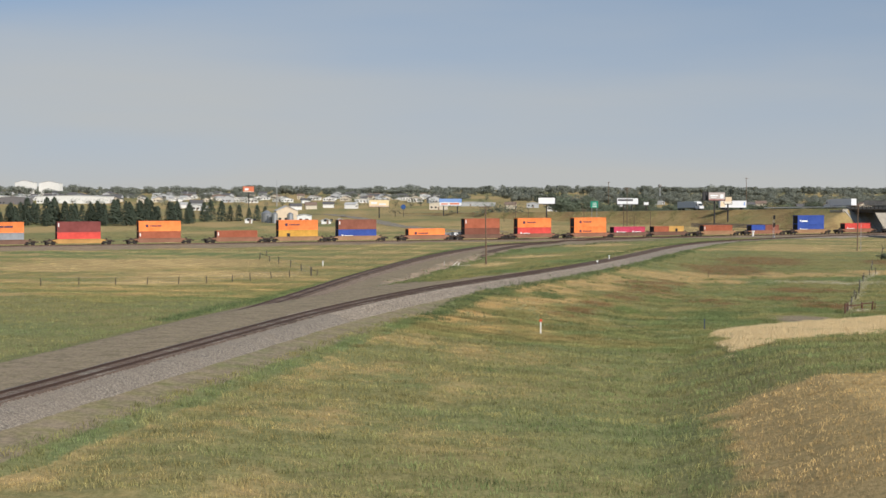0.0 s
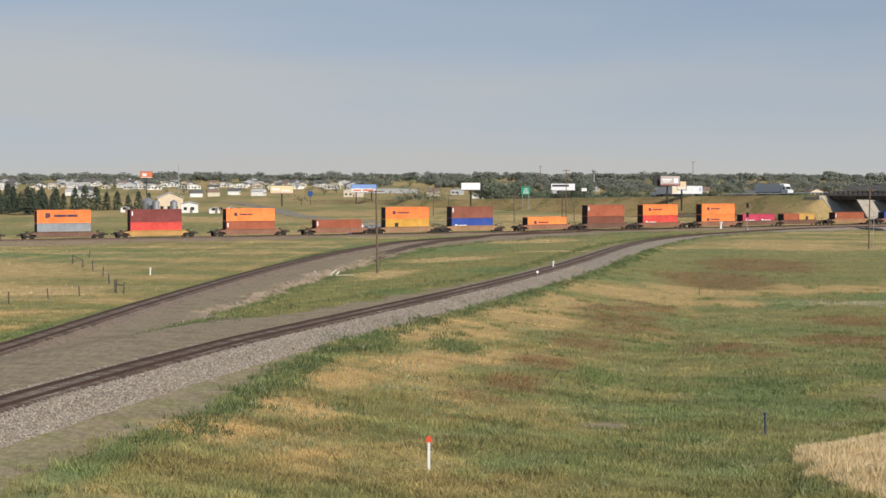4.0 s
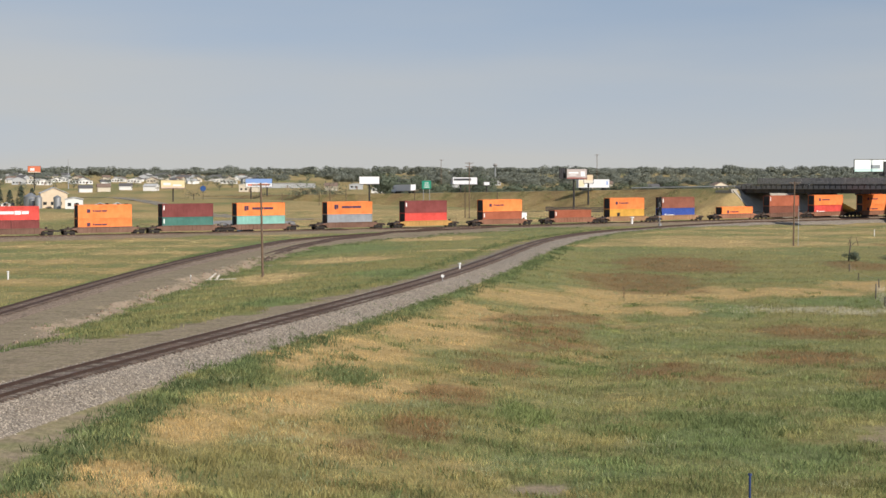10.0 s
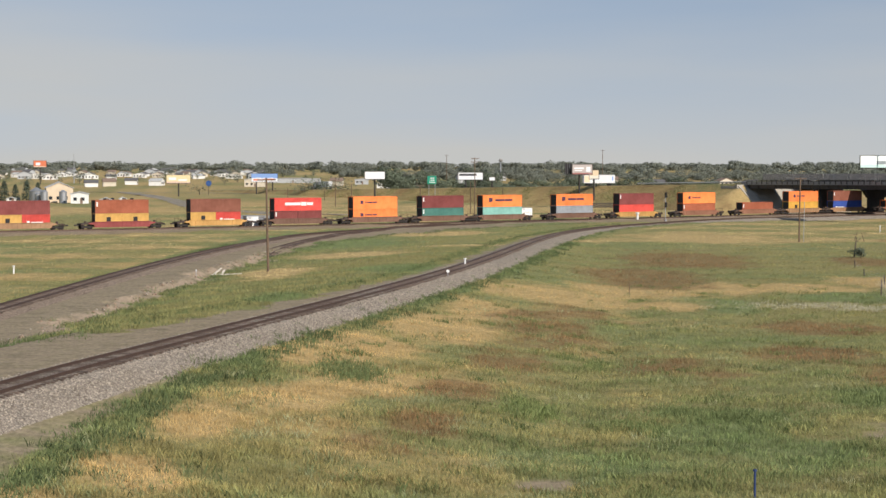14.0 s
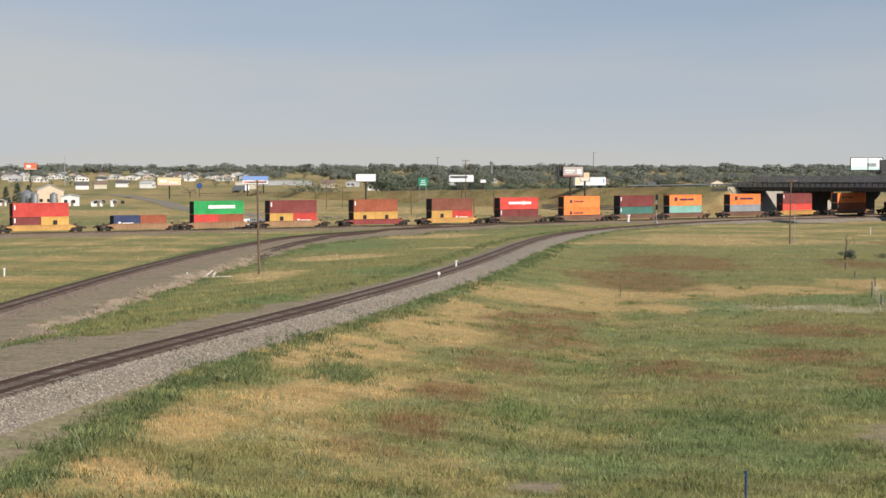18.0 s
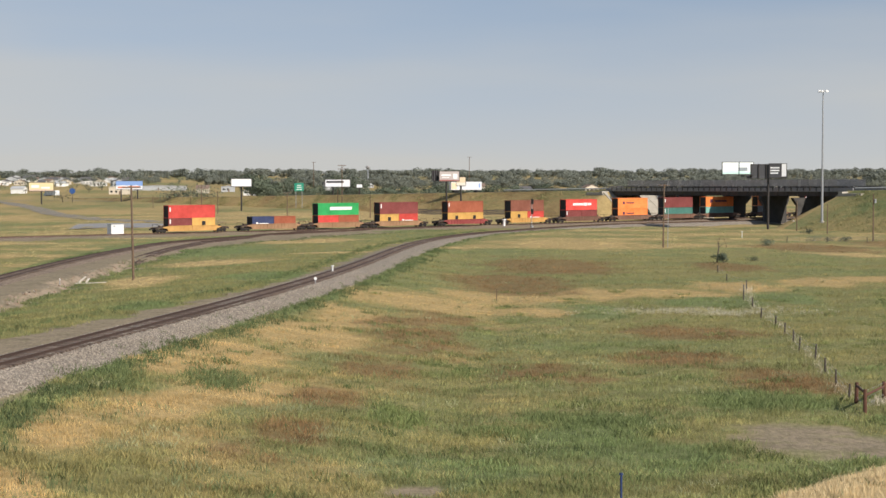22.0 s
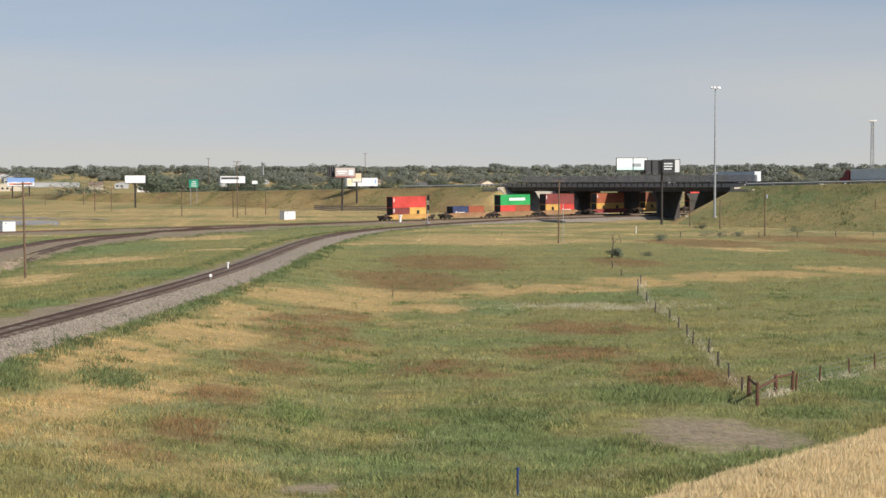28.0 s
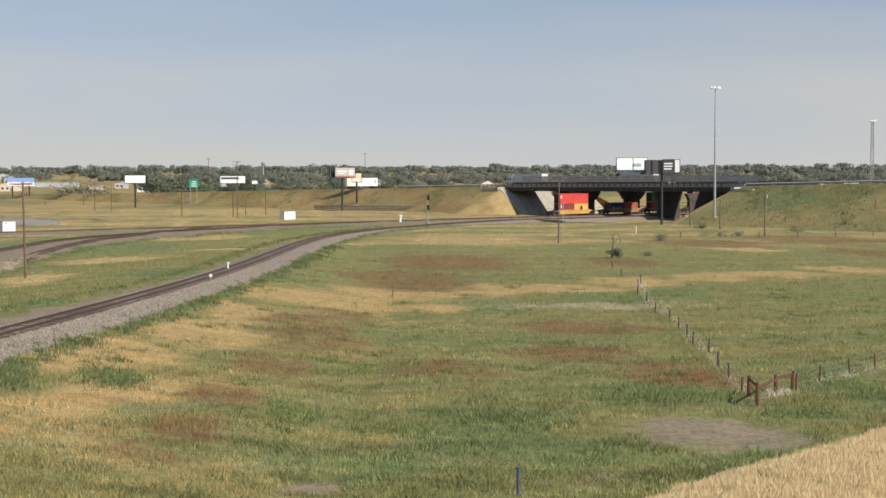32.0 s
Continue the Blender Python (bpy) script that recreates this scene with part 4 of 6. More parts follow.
def bank_nose(k, sign, name):
    """The rounded earth corner between the bank's near slope and the paved slope."""
    z = float(hw_z(k))
    rows = []
    for t in np.linspace(0, 1, 9):
        row = []
        for a in np.linspace(0, math.pi / 2, 14):
            o, dk = -math.cos(a) * (z + 1.6) * 2.4 * t, math.sin(a) * (z + 0.6) * 1.5 * t
            row.append(hw(k + sign * dk, min(o, -2.6 * t) - 0.2, z - 0.3 - (z + 1.6) * t))
        rows.append(row)
    p = np.array(rows)
    d = smooth(grid_mesh(name, p))
    col = np.stack([0.8 + 0 * p[..., 0], np.clip(0.35 + 0.6 * sway(p[..., 0], p[..., 1], 12, 53), 0, 0.7), 0 * p[..., 0], 0 * p[..., 0]], -1)
    at = d.color_attributes.new("cover", "FLOAT_COLOR", "POINT")
    at.data.foreach_set("color", col.reshape(-1).astype(np.float32))
    tagged(part(name, d, M_BANK), "rounded grassy end of the embankment", "embankment", kind="structure")


bank_nose(0.0, 1, "embankment_nose_west")
bank_nose(SPAN, -1, "embankment_nose_east")
abutment(0.0, 1, "abutment_west")
abutment(SPAN, -1, "abutment_east")


# ---- trees ----
def crown(seed, height, spread, count, leaf):
    """Small leaf quads lying over a dozen uneven lobes, ragged at the edge."""
    g = np.random.default_rng(seed)
    n = 14
    c = np.stack([g.normal(0, spread * 0.26, n), g.normal(0, spread * 0.26, n), g.uniform(0.28, 0.8, n) * height], 1)
    cr_ = g.uniform(0.17, 0.3, n) * spread
    k = g.integers(0, n, count)
    d = g.normal(0, 1, (count, 3))
    d /= np.linalg.norm(d, axis=1)[:, None]
    p = c[k] + d * (cr_[k] * g.uniform(0.75, 1.12, count))[:, None] * np.array([1, 1, 0.8])
    p[:, 2] = np.maximum(p[:, 2], height * 0.05)
    nn = d + g.normal(0, 0.28, (count, 3))
    a = np.cross(nn, g.normal(0, 1, (count, 3)))
    a /= np.linalg.norm(a, axis=1)[:, None]
    b = np.cross(nn, a)
    b /= np.linalg.norm(b, axis=1)[:, None]
    q = (leaf * g.uniform(0.5, 1.3, count))[:, None]
    v = np.stack([p + q * (i * a + j * b * g.uniform(0.6, 1.1, (count, 1))) for i, j in ((-1, -0.6), (0.9, -1), (1, 0.7), (-0.7, 1))], 1)
    return fast_mesh("crown", v.reshape(-1, 3), np.arange(4 * count).reshape(-1, 4))


def tree(seed, height, spread, label, count=2200):
    g = np.random.default_rng(seed)
    ob = thing("tree", Matrix(), label, "tree", "trees along the highway")
    t = Shape().tube(0, 0, -0.5, 0.045 * height * 0.6, 0.02 * height * 0.6, height * 0.62, 8)
    for _ in range(6):
        a, z0 = g.uniform(0, 6.28), g.uniform(0.2, 0.5) * height
        t.bar((0, 0, z0), (math.cos(a) * spread * 0.3, math.sin(a) * spread * 0.3, z0 + height * 0.25), 0.012 * height * 0.6, 5)
    part("trunk", t, M_BARK, ob)
    part("crown", crown(seed, height, spread, count, 0.026 * height), M_LEAF, ob)
    return ob


def spruce(seed, height):
    g = np.random.default_rng(seed)
    ob = thing("spruce", Matrix(), "dark green conical spruce in a shelter belt", "tree", "shelter belt spruces")
    part("trunk", Shape().tube(0, 0, -0.3, 0.16, 0.05, height * 0.9, 7), M_BARK, ob)
    v, f = [], []
    for i in range(520):
        t = g.uniform(0.06, 1)
        r = (1 - t) ** 0.6 * height * 0.27 * g.uniform(0.6, 1.15) + 0.1
        a = g.uniform(0, 6.28)
        c = np.array([r * math.cos(a), r * math.sin(a), t * height - 0.12 * r])
        out, side = np.array([math.cos(a), math.sin(a), -0.45]), np.array([-math.sin(a), math.cos(a), 0])
        q = 0.075 * height * g.uniform(0.6, 1.2)
        k = len(v)
        v += [tuple(c - out * q * 0.9 - side * q * 0.2), tuple(c + side * q * 0.45), tuple(c + out * q), tuple(c - side * q * 0.45)]
        f.append((k, k + 1, k + 2, k + 3))
    d = bpy.data.meshes.new("crown")
    d.from_pydata(v, [], f)
    part("crown", d, M_CONIFER, ob)
    return ob


def polar(az, dist, z=None):
    x, y = dist * math.sin(radians(az)), dist * math.cos(radians(az))
    return x, y, float(ground_z(np.array([x]), np.array([y]))[0]) if z is None else z


def put_trees():
    g = np.random.default_rng(77)
    kinds = [tree(100 + i, h, s, "green cottonwood tree with a full uneven crown") for i, (h, s) in enumerate(((13.0, 14), (14, 15), (11.5, 15), (13.5, 13)))]
    spots = [(az + g.uniform(-0.15, 0.15), 930 + g.uniform(-40, 40), 0.62) for az in np.arange(-1.9, 10, 0.33)]
    spots += [(az + g.uniform(-0.3, 0.3), 960 + g.uniform(-60, 90), g.uniform(0.35, 0.6)) for az in np.arange(10.2, 26, 0.55)]
    first = set()
    for i, (az, dist, size) in enumerate(spots):
        k = int(g.integers(4))
        x, y, z = polar(az, dist)
        m = Matrix.Translation((x, y, z)) @ Matrix.Rotation(g.uniform(0, 6.28), 4, "Z")
        if k not in first:
            first.add(k)
            kinds[k].matrix_basis = m
            continue
        ob = copy_thing(kinds[k], m)
        s = size * g.uniform(0.85, 1.1)
        ob.scale = (s * 1.15, s * 1.15, s * g.uniform(0.7, 1.1))
    sp = [spruce(200 + i, h) for i, h in enumerate((9.5, 11.0, 8.0))]
    row = [(az + g.uniform(-0.1, 0.1), 690 + g.uniform(-35, 55)) for az in np.arange(-26.5, -15.6, 0.105)]
    row += [(az, 760 + g.uniform(-20, 30)) for az in np.arange(-15.4, -12.6, 0.34)]
    for i, (az, dist) in enumerate(row):
        x, y, z = polar(az, dist)
        m = Matrix.Translation((x, y, z))
        if i < 3:
            sp[i].matrix_basis = m
        else:
            ob = copy_thing(sp[int(g.integers(3))], m @ Matrix.Rotation(g.uniform(0, 6.28), 4, "Z"))
            s = g.uniform(0.7, 1.15)
            ob.scale = (s * 1.1, s * 1.1, s)
    # woods far behind, joined: whole crowns set side by side
    v, f = [], []
    src = [np.array([p.co[:] for p in next(q for q in k.children if q.name.startswith("crown")).data.vertices]) for k in kinds]
    coarse = [np.array([p.co[:] for p in crown(150 + i, 13.0, 14.5, 750, 0.6).vertices]) for i in range(4)]
    total = 0
    rows = [(az, g.uniform(1380, 1640), g.uniform(0.6, 1.05)) for az in np.arange(-3.4, 31, 0.27)] + [(az, g.uniform(1240, 1370), 0.66) for az in np.arange(-1, 31, 0.5)]
    rows += [(az, g.uniform(2250, 2950), g.uniform(0.8, 1.15)) for az in np.arange(-31, 31, 0.13)]
    rows += [(g.uniform(-31, -3), g.uniform(1700, 2250), g.uniform(0.45, 0.7)) for _ in range(110)]
    for az, dist, size in rows:
        x, y, z = polar(az + g.uniform(-0.12, 0.12), dist)
        p = (coarse if dist > 2000 else src)[int(g.integers(4))]
        s, a = size * g.uniform(0.8, 1.12), g.uniform(0, 6.28)
        q = np.stack([(p[:, 0] * math.cos(a) - p[:, 1] * math.sin(a)) * s * 1.3 + x, (p[:, 0] * math.sin(a) + p[:, 1] * math.cos(a)) * s * 1.3 + y, p[:, 2] * s + z], 1)
        v.append(q)
        total += len(q)
    f = np.arange(total).reshape(-1, 4)
    d = fast_mesh("far_woods", np.concatenate(v), f)
    tagged(part("far_woods", d, M_HAZYLEAF), "distant line of woods, leaf colour greyed as haze", "woods", kind="stuff")


put_trees()

track("near_track", NEAR, "curving railway track on fresh grey crushed-stone ballast", M_BALLAST, 2.6, 95, skirt=1.0)
track("branch_track", BRANCH, "old railway track on dusty brown ballast", M_OLDBALLAST, 2.3, 120)
SPUR = resample(np.array([(-28.2, 281.9, 0), (-27.6, 301.0, 0), (-25.3, 330.6, 0), (-21.6, 359.0, 0), (-16.1, 382.9, 0), (-9.1, 405.0, 0), (0.6, 427.0, 0)]), 1.0)
SPUR[:, 2] = ground_z(SPUR[:, 0], SPUR[:, 1]) + np.interp(SPUR[:, 1], [282, 305, 340, 427], [-0.12, 0.2, 0.34, 0.42])
track("spur_track", SPUR, "short disused spur track half buried in dust", M_OLDBALLAST, 1.7, 350)
track("main_track", MAIN, "main railway line on dusty brown ballast", M_OLDBALLAST, 2.3, 430)



# ---- poles, masts and signals ----
def on_ground(x, y, dz=0.0):
    return Matrix.Translation((x, y, float(ground_z(np.array([float(x)]), np.array([float(y)]))[0]) + dz))


def utility_pole(x, y, height, arms=1, lean=0.0, turn=0.0, label="weathered wooden utility pole with a crossarm", r=0.17):
    ob = thing("utility_pole", on_ground(x, y) @ Matrix.Rotation(turn, 4, "Z") @ Matrix.Rotation(lean, 4, "Y"), label, "utility pole", "utility poles")
    part("pole", Shape().tube(0, 0, -0.4, r, r * 0.68, height + 0.4, 10), M_POLE, ob)
    for i in range(arms):
        z = height - 0.35 - 1.0 * i
        arm = part("crossarm", Shape().box(0, -r, z, 2.4, 0.12, 0.14).bar((-0.7, -r, z), (0, -r, z - 0.6), 0.02).bar((0.7, -r, z), (0, -r, z - 0.6), 0.02), M_POLE, ob)
        for xx in (-1.1, -0.5, 0.5, 1.1):
            part("insulator", Shape().tube(xx, -r, z + 0.14, 0.05, 0.035, 0.16, 8), M_GALV, arm)
    return ob


utility_pole(-22.9, 235.3, 12.3, 1, radians(-0.9), 0.3)
p_ = utility_pole(68.2, 344.4, 12.4, 1, radians(0.7), 0.2)
part("riser_pipe", Shape().tube(0.9, -0.1, -0.3, 0.06, 0.06, 8.0, 6), M_GALV, p_)
for x_, y_, h_, n_ in ((-64.7, 749.9, 5.1, 0), (-35.9, 600.9, 9.8, 0), (-6.8, 536.9, 8.2, 1), (9.1, 516.3, 16.1, 2), (12.0, 539.3, 4.7, 0), (18.3, 550.7, 7.1, 0), (-49.1, 746.6, 4.6, 0),
                       (124.2, 425.2, 7.3, 0), (124.9, 455.1, 7.8, 0), (-31.0, 610.0, 7.5, 0), (7.9, 517.5, 9.0, 0)):
    utility_pole(x_, y_, h_, n_, 0, 0.2, "dark weathered wooden pole standing in dry grass", 0.15)
tr_ = utility_pole(121.7, 382.0, 10.2, 0, 0, 0, "pale wooden power pole with a transformer")
part("transformer", Shape().tube(0.35, -0.2, 8.2, 0.24, 0.24, 0.9, 10), M_GALV, tr_)
r4_ = utility_pole(161.0, 418.5, 7.5, 0, 0, 0, "wooden power pole with meter boxes at its foot")
part("meter_box", Shape().box(-0.6, -0.2, 0.6, 0.6, 0.3, 0.9).box(0.6, -0.2, 0.4, 0.5, 0.3, 0.8), M_GALV, r4_)
for x_, y_, h_ in ((85.0, 960.0, 22.5), (2.0, 1010.0, 20.0)):
    utility_pole(x_, y_, h_, 1, 0, 0, "tall transmission pole behind the trees", 0.2)


def light_mast(x, y, z, height):
    ob = thing("light_mast", Matrix.Translation((x, y, z)), "tall grey steel high-mast highway light", "light mast")
    part("pole", Shape().tube(0, 0, -0.3, 0.34, 0.13, height + 0.3, 14), M_GALV, ob)
    part("base_plate", Shape().tube(0, 0, -0.1, 0.6, 0.6, 0.25, 12), M_CONCRETE, ob)
    ring = part("lamp_ring", Shape().tube(0, 0, height - 0.35, 0.5, 0.5, 0.12, 14), M_GALV, ob)
    for i in range(6):
        a = i * math.pi / 3
        part("lamp_head", Shape().bar((0.4 * math.cos(a), 0.4 * math.sin(a), height - 0.3), (0.95 * math.cos(a), 0.95 * math.sin(a), height - 0.15), 0.05)
             .tube(1.05 * math.cos(a), 1.05 * math.sin(a), height - 0.55, 0.42, 0.24, 0.5, 10), M_WHITE, ring)


light_mast(128.3, 444.0, 1.3, 33.05)


def lattice_tower(x, y, height):
    ob = thing("lattice_tower", on_ground(x, y), "grey steel lattice floodlight tower", "tower")
    legs = [(-1, -1), (1, -1), (1, 1), (-1, 1)]
    for i, j in legs:
        part("leg", Shape().bar((i * 0.85, j * 0.85, -0.3), (i * 0.5, j * 0.5, height), 0.09), M_GALV, ob)
    br = Shape()
    n = 13
    for q in range(n):
        z0, z1 = height * q / n, height * (q + 1) / n
        w0, w1 = 0.85 - 0.35 * q / n, 0.85 - 0.35 * (q + 1) / n
        for s in range(4):
            a, b = legs[s], legs[(s + 1) % 4]
            br.bar((a[0] * w0, a[1] * w0, z0), (b[0] * w1, b[1] * w1, z1), 0.05, 4).bar((b[0] * w0, b[1] * w0, z0), (a[0] * w1, a[1] * w1, z1), 0.05, 4)
            br.bar((a[0] * w1, a[1] * w1, z1), (b[0] * w1, b[1] * w1, z1), 0.05, 4)
    part("bracing", br, M_GALV, ob)
    top = part("platform", Shape().box(0, 0, height, 2.8, 2.8, 0.2), M_GALV, ob)
    for i in range(4):
        part("floodlight", Shape().box(-1.2 + i * 0.8, -1.2, height + 0.25, 0.6, 0.5, 0.7), M_WHITE, top)
        part("floodlight", Shape().box(-1.2 + i * 0.8, 1.2, height + 0.25, 0.6, 0.5, 0.7), M_WHITE, top)


lattice_tower(321.5, 840.6, 36.5)


def signal(x, y):
    ob = thing("railway_signal", on_ground(x, y, -0.02) @ Matrix.Rotation(0.6, 4, "Z"), "two-headed railway signal on a grey steel mast", "railway signal")
    part("mast", Shape().tube(0, 0, -0.4, 0.09, 0.08, 7.4, 8), M_GALV, ob)
    part("ladder", Shape().box(-0.25, 0.35, 0, 0.04, 0.04, 6.9).box(0.25, 0.35, 0, 0.04, 0.04, 6.9), M_GALV, ob)
    for z in (3.4, 5.9):
        hd = part("signal_head", Shape().box(0, -0.18, z, 0.75, 0.12, 1.3).tube(0, -0.18, z + 1.15, 0.37, 0.37, 0.1, 12), M_BLACK, ob)
        for k in range(3):
            part("lens_hood", Shape().tube(0, 0, 0, 0.13, 0.13, 0.3, 10, Matrix.Translation((0, -0.24, z + 0.3 + 0.38 * k)) @ Matrix.Rotation(math.pi / 2, 4, "X")), M_DARKSTEEL, hd)
    part("base_box", Shape().box(0, 0, -0.3, 0.6, 0.6, 0.7), M_GALV, ob)


signal(56.3, 455.5)


def marker_post(name, x, y, h, mats, label, r=0.05, cap=0.0):
    ob = thing(name, on_ground(x, y), label, "marker post")
    part("post", Shape().tube(0, 0, -0.3, r, r, h + 0.3, 8), mats[0], ob)
    if cap:
        part("cap", Shape().tube(0, 0, h - cap, r * 1.9, r * 1.7, cap, 10), mats[1], ob)
    return ob


M_RED = plain("faded_red_orange_plastic", (0.75, 0.12, 0.05), 0.5)
M_BLUE = plain("blue_plastic", (0.03, 0.055, 0.15), 0.5)
rp_ = thing("pipeline_marker", on_ground(-4.9, 62.8), "white utility marker post with a red-orange cap", "marker post")
part("post", Shape().box(0, 0, -0.3, 0.13, 0.06, 1.85), M_WHITE, rp_)
part("cap", Shape().box(0, 0, 1.5, 0.34, 0.09, 0.2).box(0, 0, 1.7, 0.2, 0.08, 0.12), M_RED, rp_)
marker_post("blue_marker_post", 14.5, 83.0, 1.35, (M_BLUE, M_BLUE), "blue plastic marker post in tall grass", 0.055, 0.1)
marker_post("mile_marker", 2.75, 224.5, 1.2, (M_WHITE, M_WHITE), "white marker post beside the near track", 0.11, 0.1)
sg_ = marker_post("round_sign", 0.55, 198.4, 0.95, (M_GALV, M_WHITE), "small round white sign on a steel post", 0.04)
part("disc", Shape().tube(0, 0, 0, 0.18, 0.18, 0.03, 16, Matrix.Translation((0, -0.06, 0.9)) @ Matrix.Rotation(math.pi / 2, 4, "X")), M_WHITE, sg_)
marker_post("grey_marker_post", 22.0, 212.0, 1.4, (M_POLE, M_POLE), "thin weathered stake in straw grass", 0.05)
marker_post("white_marker_post", -60.0, 251.1, 1.15, (M_WHITE, M_WHITE), "white marker post in the green field", 0.12, 0.1)
marker_post("white_marker_post", 50.5, 467.3, 1.8, (M_WHITE, M_WHITE), "white marker box beside the main line", 0.3, 0.3)
marker_post("white_marker_post", 96.0, 395.0, 1.6, (M_WHITE, M_WHITE), "white marker post in dry grass", 0.08, 0.1)
marker_post("white_marker_post", 128.0, 470.0, 2.0, (M_WHITE, M_WHITE), "white marker post by the bank's foot", 0.2, 0.1)
marker_post("white_marker_post", -30.5, 222.0, 1.3, (M_GALV, M_WHITE), "thin steel post with a white reflector", 0.04, 0.2)
for x_, y_, l_ in ((80.5, 352.0, 0.35), (82.0, 350.0, -0.3)):
    lp_ = thing("fence_stake", on_ground(x_, y_) @ Matrix.Rotation(l_, 4, "Y"), "leaning grey fence stake", "fence post")
    part("post", Shape().tube(0, 0, -0.3, 0.07, 0.05, 2.1, 7), M_POLE, lp_)


# ---- fences ----
M_FENCE = plain("red_brown_fence_wood", (0.13, 0.062, 0.04), 0.9, 0, 0.35, 3.0)
M_OLDWOOD = plain("grey_fence_wood", (0.1, 0.083, 0.068), 0.9, 0, 0.35, 3.0)


def fence(name, spots, label, mat, r, wires=(0.35, 0.65, 0.95), rails=()):
    """Posts at x, y, height, joined by sagging wire; some bays carry a wooden rail."""
    ob = thing(name, Matrix(), label, "fence", "", "structure")
    heads = []
    g = np.random.default_rng(len(spots))
    for x, y, h in spots:
        m = on_ground(x, y)
        tilt = Matrix.Rotation(g.uniform(-0.07, 0.07), 4, "X") @ Matrix.Rotation(g.uniform(-0.07, 0.07), 4, "Y")
        h *= 1.15
        part("post", Shape().tube(0, 0, -0.4, r * g.uniform(0.9, 1.25), r * 0.9, h + 0.4, 8), mat, ob, at=m @ tilt)
        heads.append((m.translation.copy(), h))
    for (a, ha), (b, hb) in zip(heads, heads[1:]):
        w = Shape()
        for f_ in wires:
            c = (a + b) / 2 + Vector((0, 0, (ha + hb) / 2 * f_ - 0.05))
            w.bar(a + Vector((0, 0, ha * f_)), c, 0.008, 4).bar(c, b + Vector((0, 0, hb * f_)), 0.008, 4)
        part("wire", w, M_GALV, ob)
    for i, f_ in rails:
        (a, ha), (b, hb) = heads[i], heads[i + 1]
        part("brace_rail", Shape().bar(a + Vector((0, 0, ha * f_)), b + Vector((0, 0, hb * f_)), r * 0.62, 7), mat, ob)
    return ob


fence("corner_fence", [(36.3, 117.2, 1.25), (35.3, 112.1, 1.35), (38.4, 117.8, 1.15), (40.0, 119.2, 1.25)], "red-brown braced wooden corner of a wire fence", M_FENCE, 0.13,
      rails=((0, 0.85), (1, 0.75), (2, 0.85)))
fence("pasture_fence", [(36.2, 118.5, 1.0), (38.3, 128.6, 1.0), (39.1, 134.1, 1.1), (40.9, 143.1, 1.1), (41.6, 150.5, 1.0), (43.6, 159.7, 1.0), (44.6, 166.5, 0.95), (45.7, 173.9, 0.95),
                        (47.2, 185.6, 0.95), (49.8, 199.6, 1.05), (51.5, 211.0, 0.95), (54.0, 221.0, 1.0), (56.4, 229.3, 1.05), (58.3, 248.7, 0.9), (61.0, 266.0, 0.9)],
      "grey weathered post-and-wire pasture fence", M_OLDWOOD, 0.085)
fence("field_fence", [(40.4, 119.6, 1.1), (43.7, 124.2, 1.05), (47.7, 129.0, 1.05), (50.7, 131.6, 1.05), (54.5, 136.0, 1.05), (58.5, 140.0, 1.05), (63.0, 144.5, 1.05), (68.0, 149.0, 1.05)],
      "weathered post-and-wire field fence", M_FENCE, 0.075)
fence("west_fence", [(-54.4, 208.8, 1.4), (-55.8, 209.8, 1.6), (-58.6, 202.0, 1.2), (-61.1, 196.2, 1.15), (-63.1, 186.0, 1.3), (-65.4, 181.1, 1.3), (-69.0, 176.0, 1.2), (-73.0, 171.5, 1.2),
                     (-77.5, 167.0, 1.2), (-82.0, 163.0, 1.2), (-87.0, 158.0, 1.2), (-92.0, 153.0, 1.2)], "thin weathered post-and-wire fence", M_OLDWOOD, 0.085, rails=((0, 0.7),))
fence("north_fence", [(-55.8, 210.4, 1.6), (-60.5, 226.0, 1.3), (-66.5, 247.0, 1.3), (-71.9, 262.4, 1.5), (-75.5, 270.0, 1.2), (-79.5, 278.6, 1.4), (-82.0, 300.0, 1.2)],
      "weathered wire fence running to the main line", M_OLDWOOD, 0.1, rails=((4, 0.9),))
fence("far_fence", [(100 + i * 9.0, 372 + 1.2 * i, 1.1) for i in range(8)], "low wire fence in dry grass", M_OLDWOOD, 0.09)


# ---- billboards and signs ----
def panel_mat(name, col, band, split):
    """A printed poster: a ground colour with broad bands."""
    m, n, l, b = node_mat(name)
    vec = n.new("ShaderNodeTexCoord").outputs["Object"]
    sp = n.new("ShaderNodeSeparateXYZ")
    l.new(vec, sp.inputs["Vector"])
    f = ranged(n, l, arith(n, l, "ADD", sp.outputs["Z"], arith(n, l, "MULTIPLY", noise_tex(n, l, 0.35, 2, 0.5, vec), 1.2)), split, split + 0.15)
    l.new(mix_rgb(n, l, f, band, col), b.inputs["Base Color"])
    b.inputs["Roughness"].default_value = 0.55
    return m


M_PWHITE = panel_mat("white_poster", (0.82, 0.83, 0.84), (0.76, 0.78, 0.80), 0.4)
M_PBLUE = panel_mat("blue_white_poster", (0.22, 0.36, 0.68), (0.78, 0.78, 0.80), 2.4)
M_PORANGE = panel_mat("cream_orange_poster", (0.85, 0.68, 0.40), (0.75, 0.55, 0.42), 1.2)
M_PBROWN = panel_mat("grey_brown_poster", (0.48, 0.42, 0.40), (0.35, 0.13, 0.11), 0.9)
M_PMINT = panel_mat("white_mint_poster", (0.80, 0.86, 0.84), (0.55, 0.78, 0.70), 1.2)
M_PRED = panel_mat("red_orange_poster", (0.72, 0.20, 0.10), (0.8, 0.65, 0.5), 1.0)
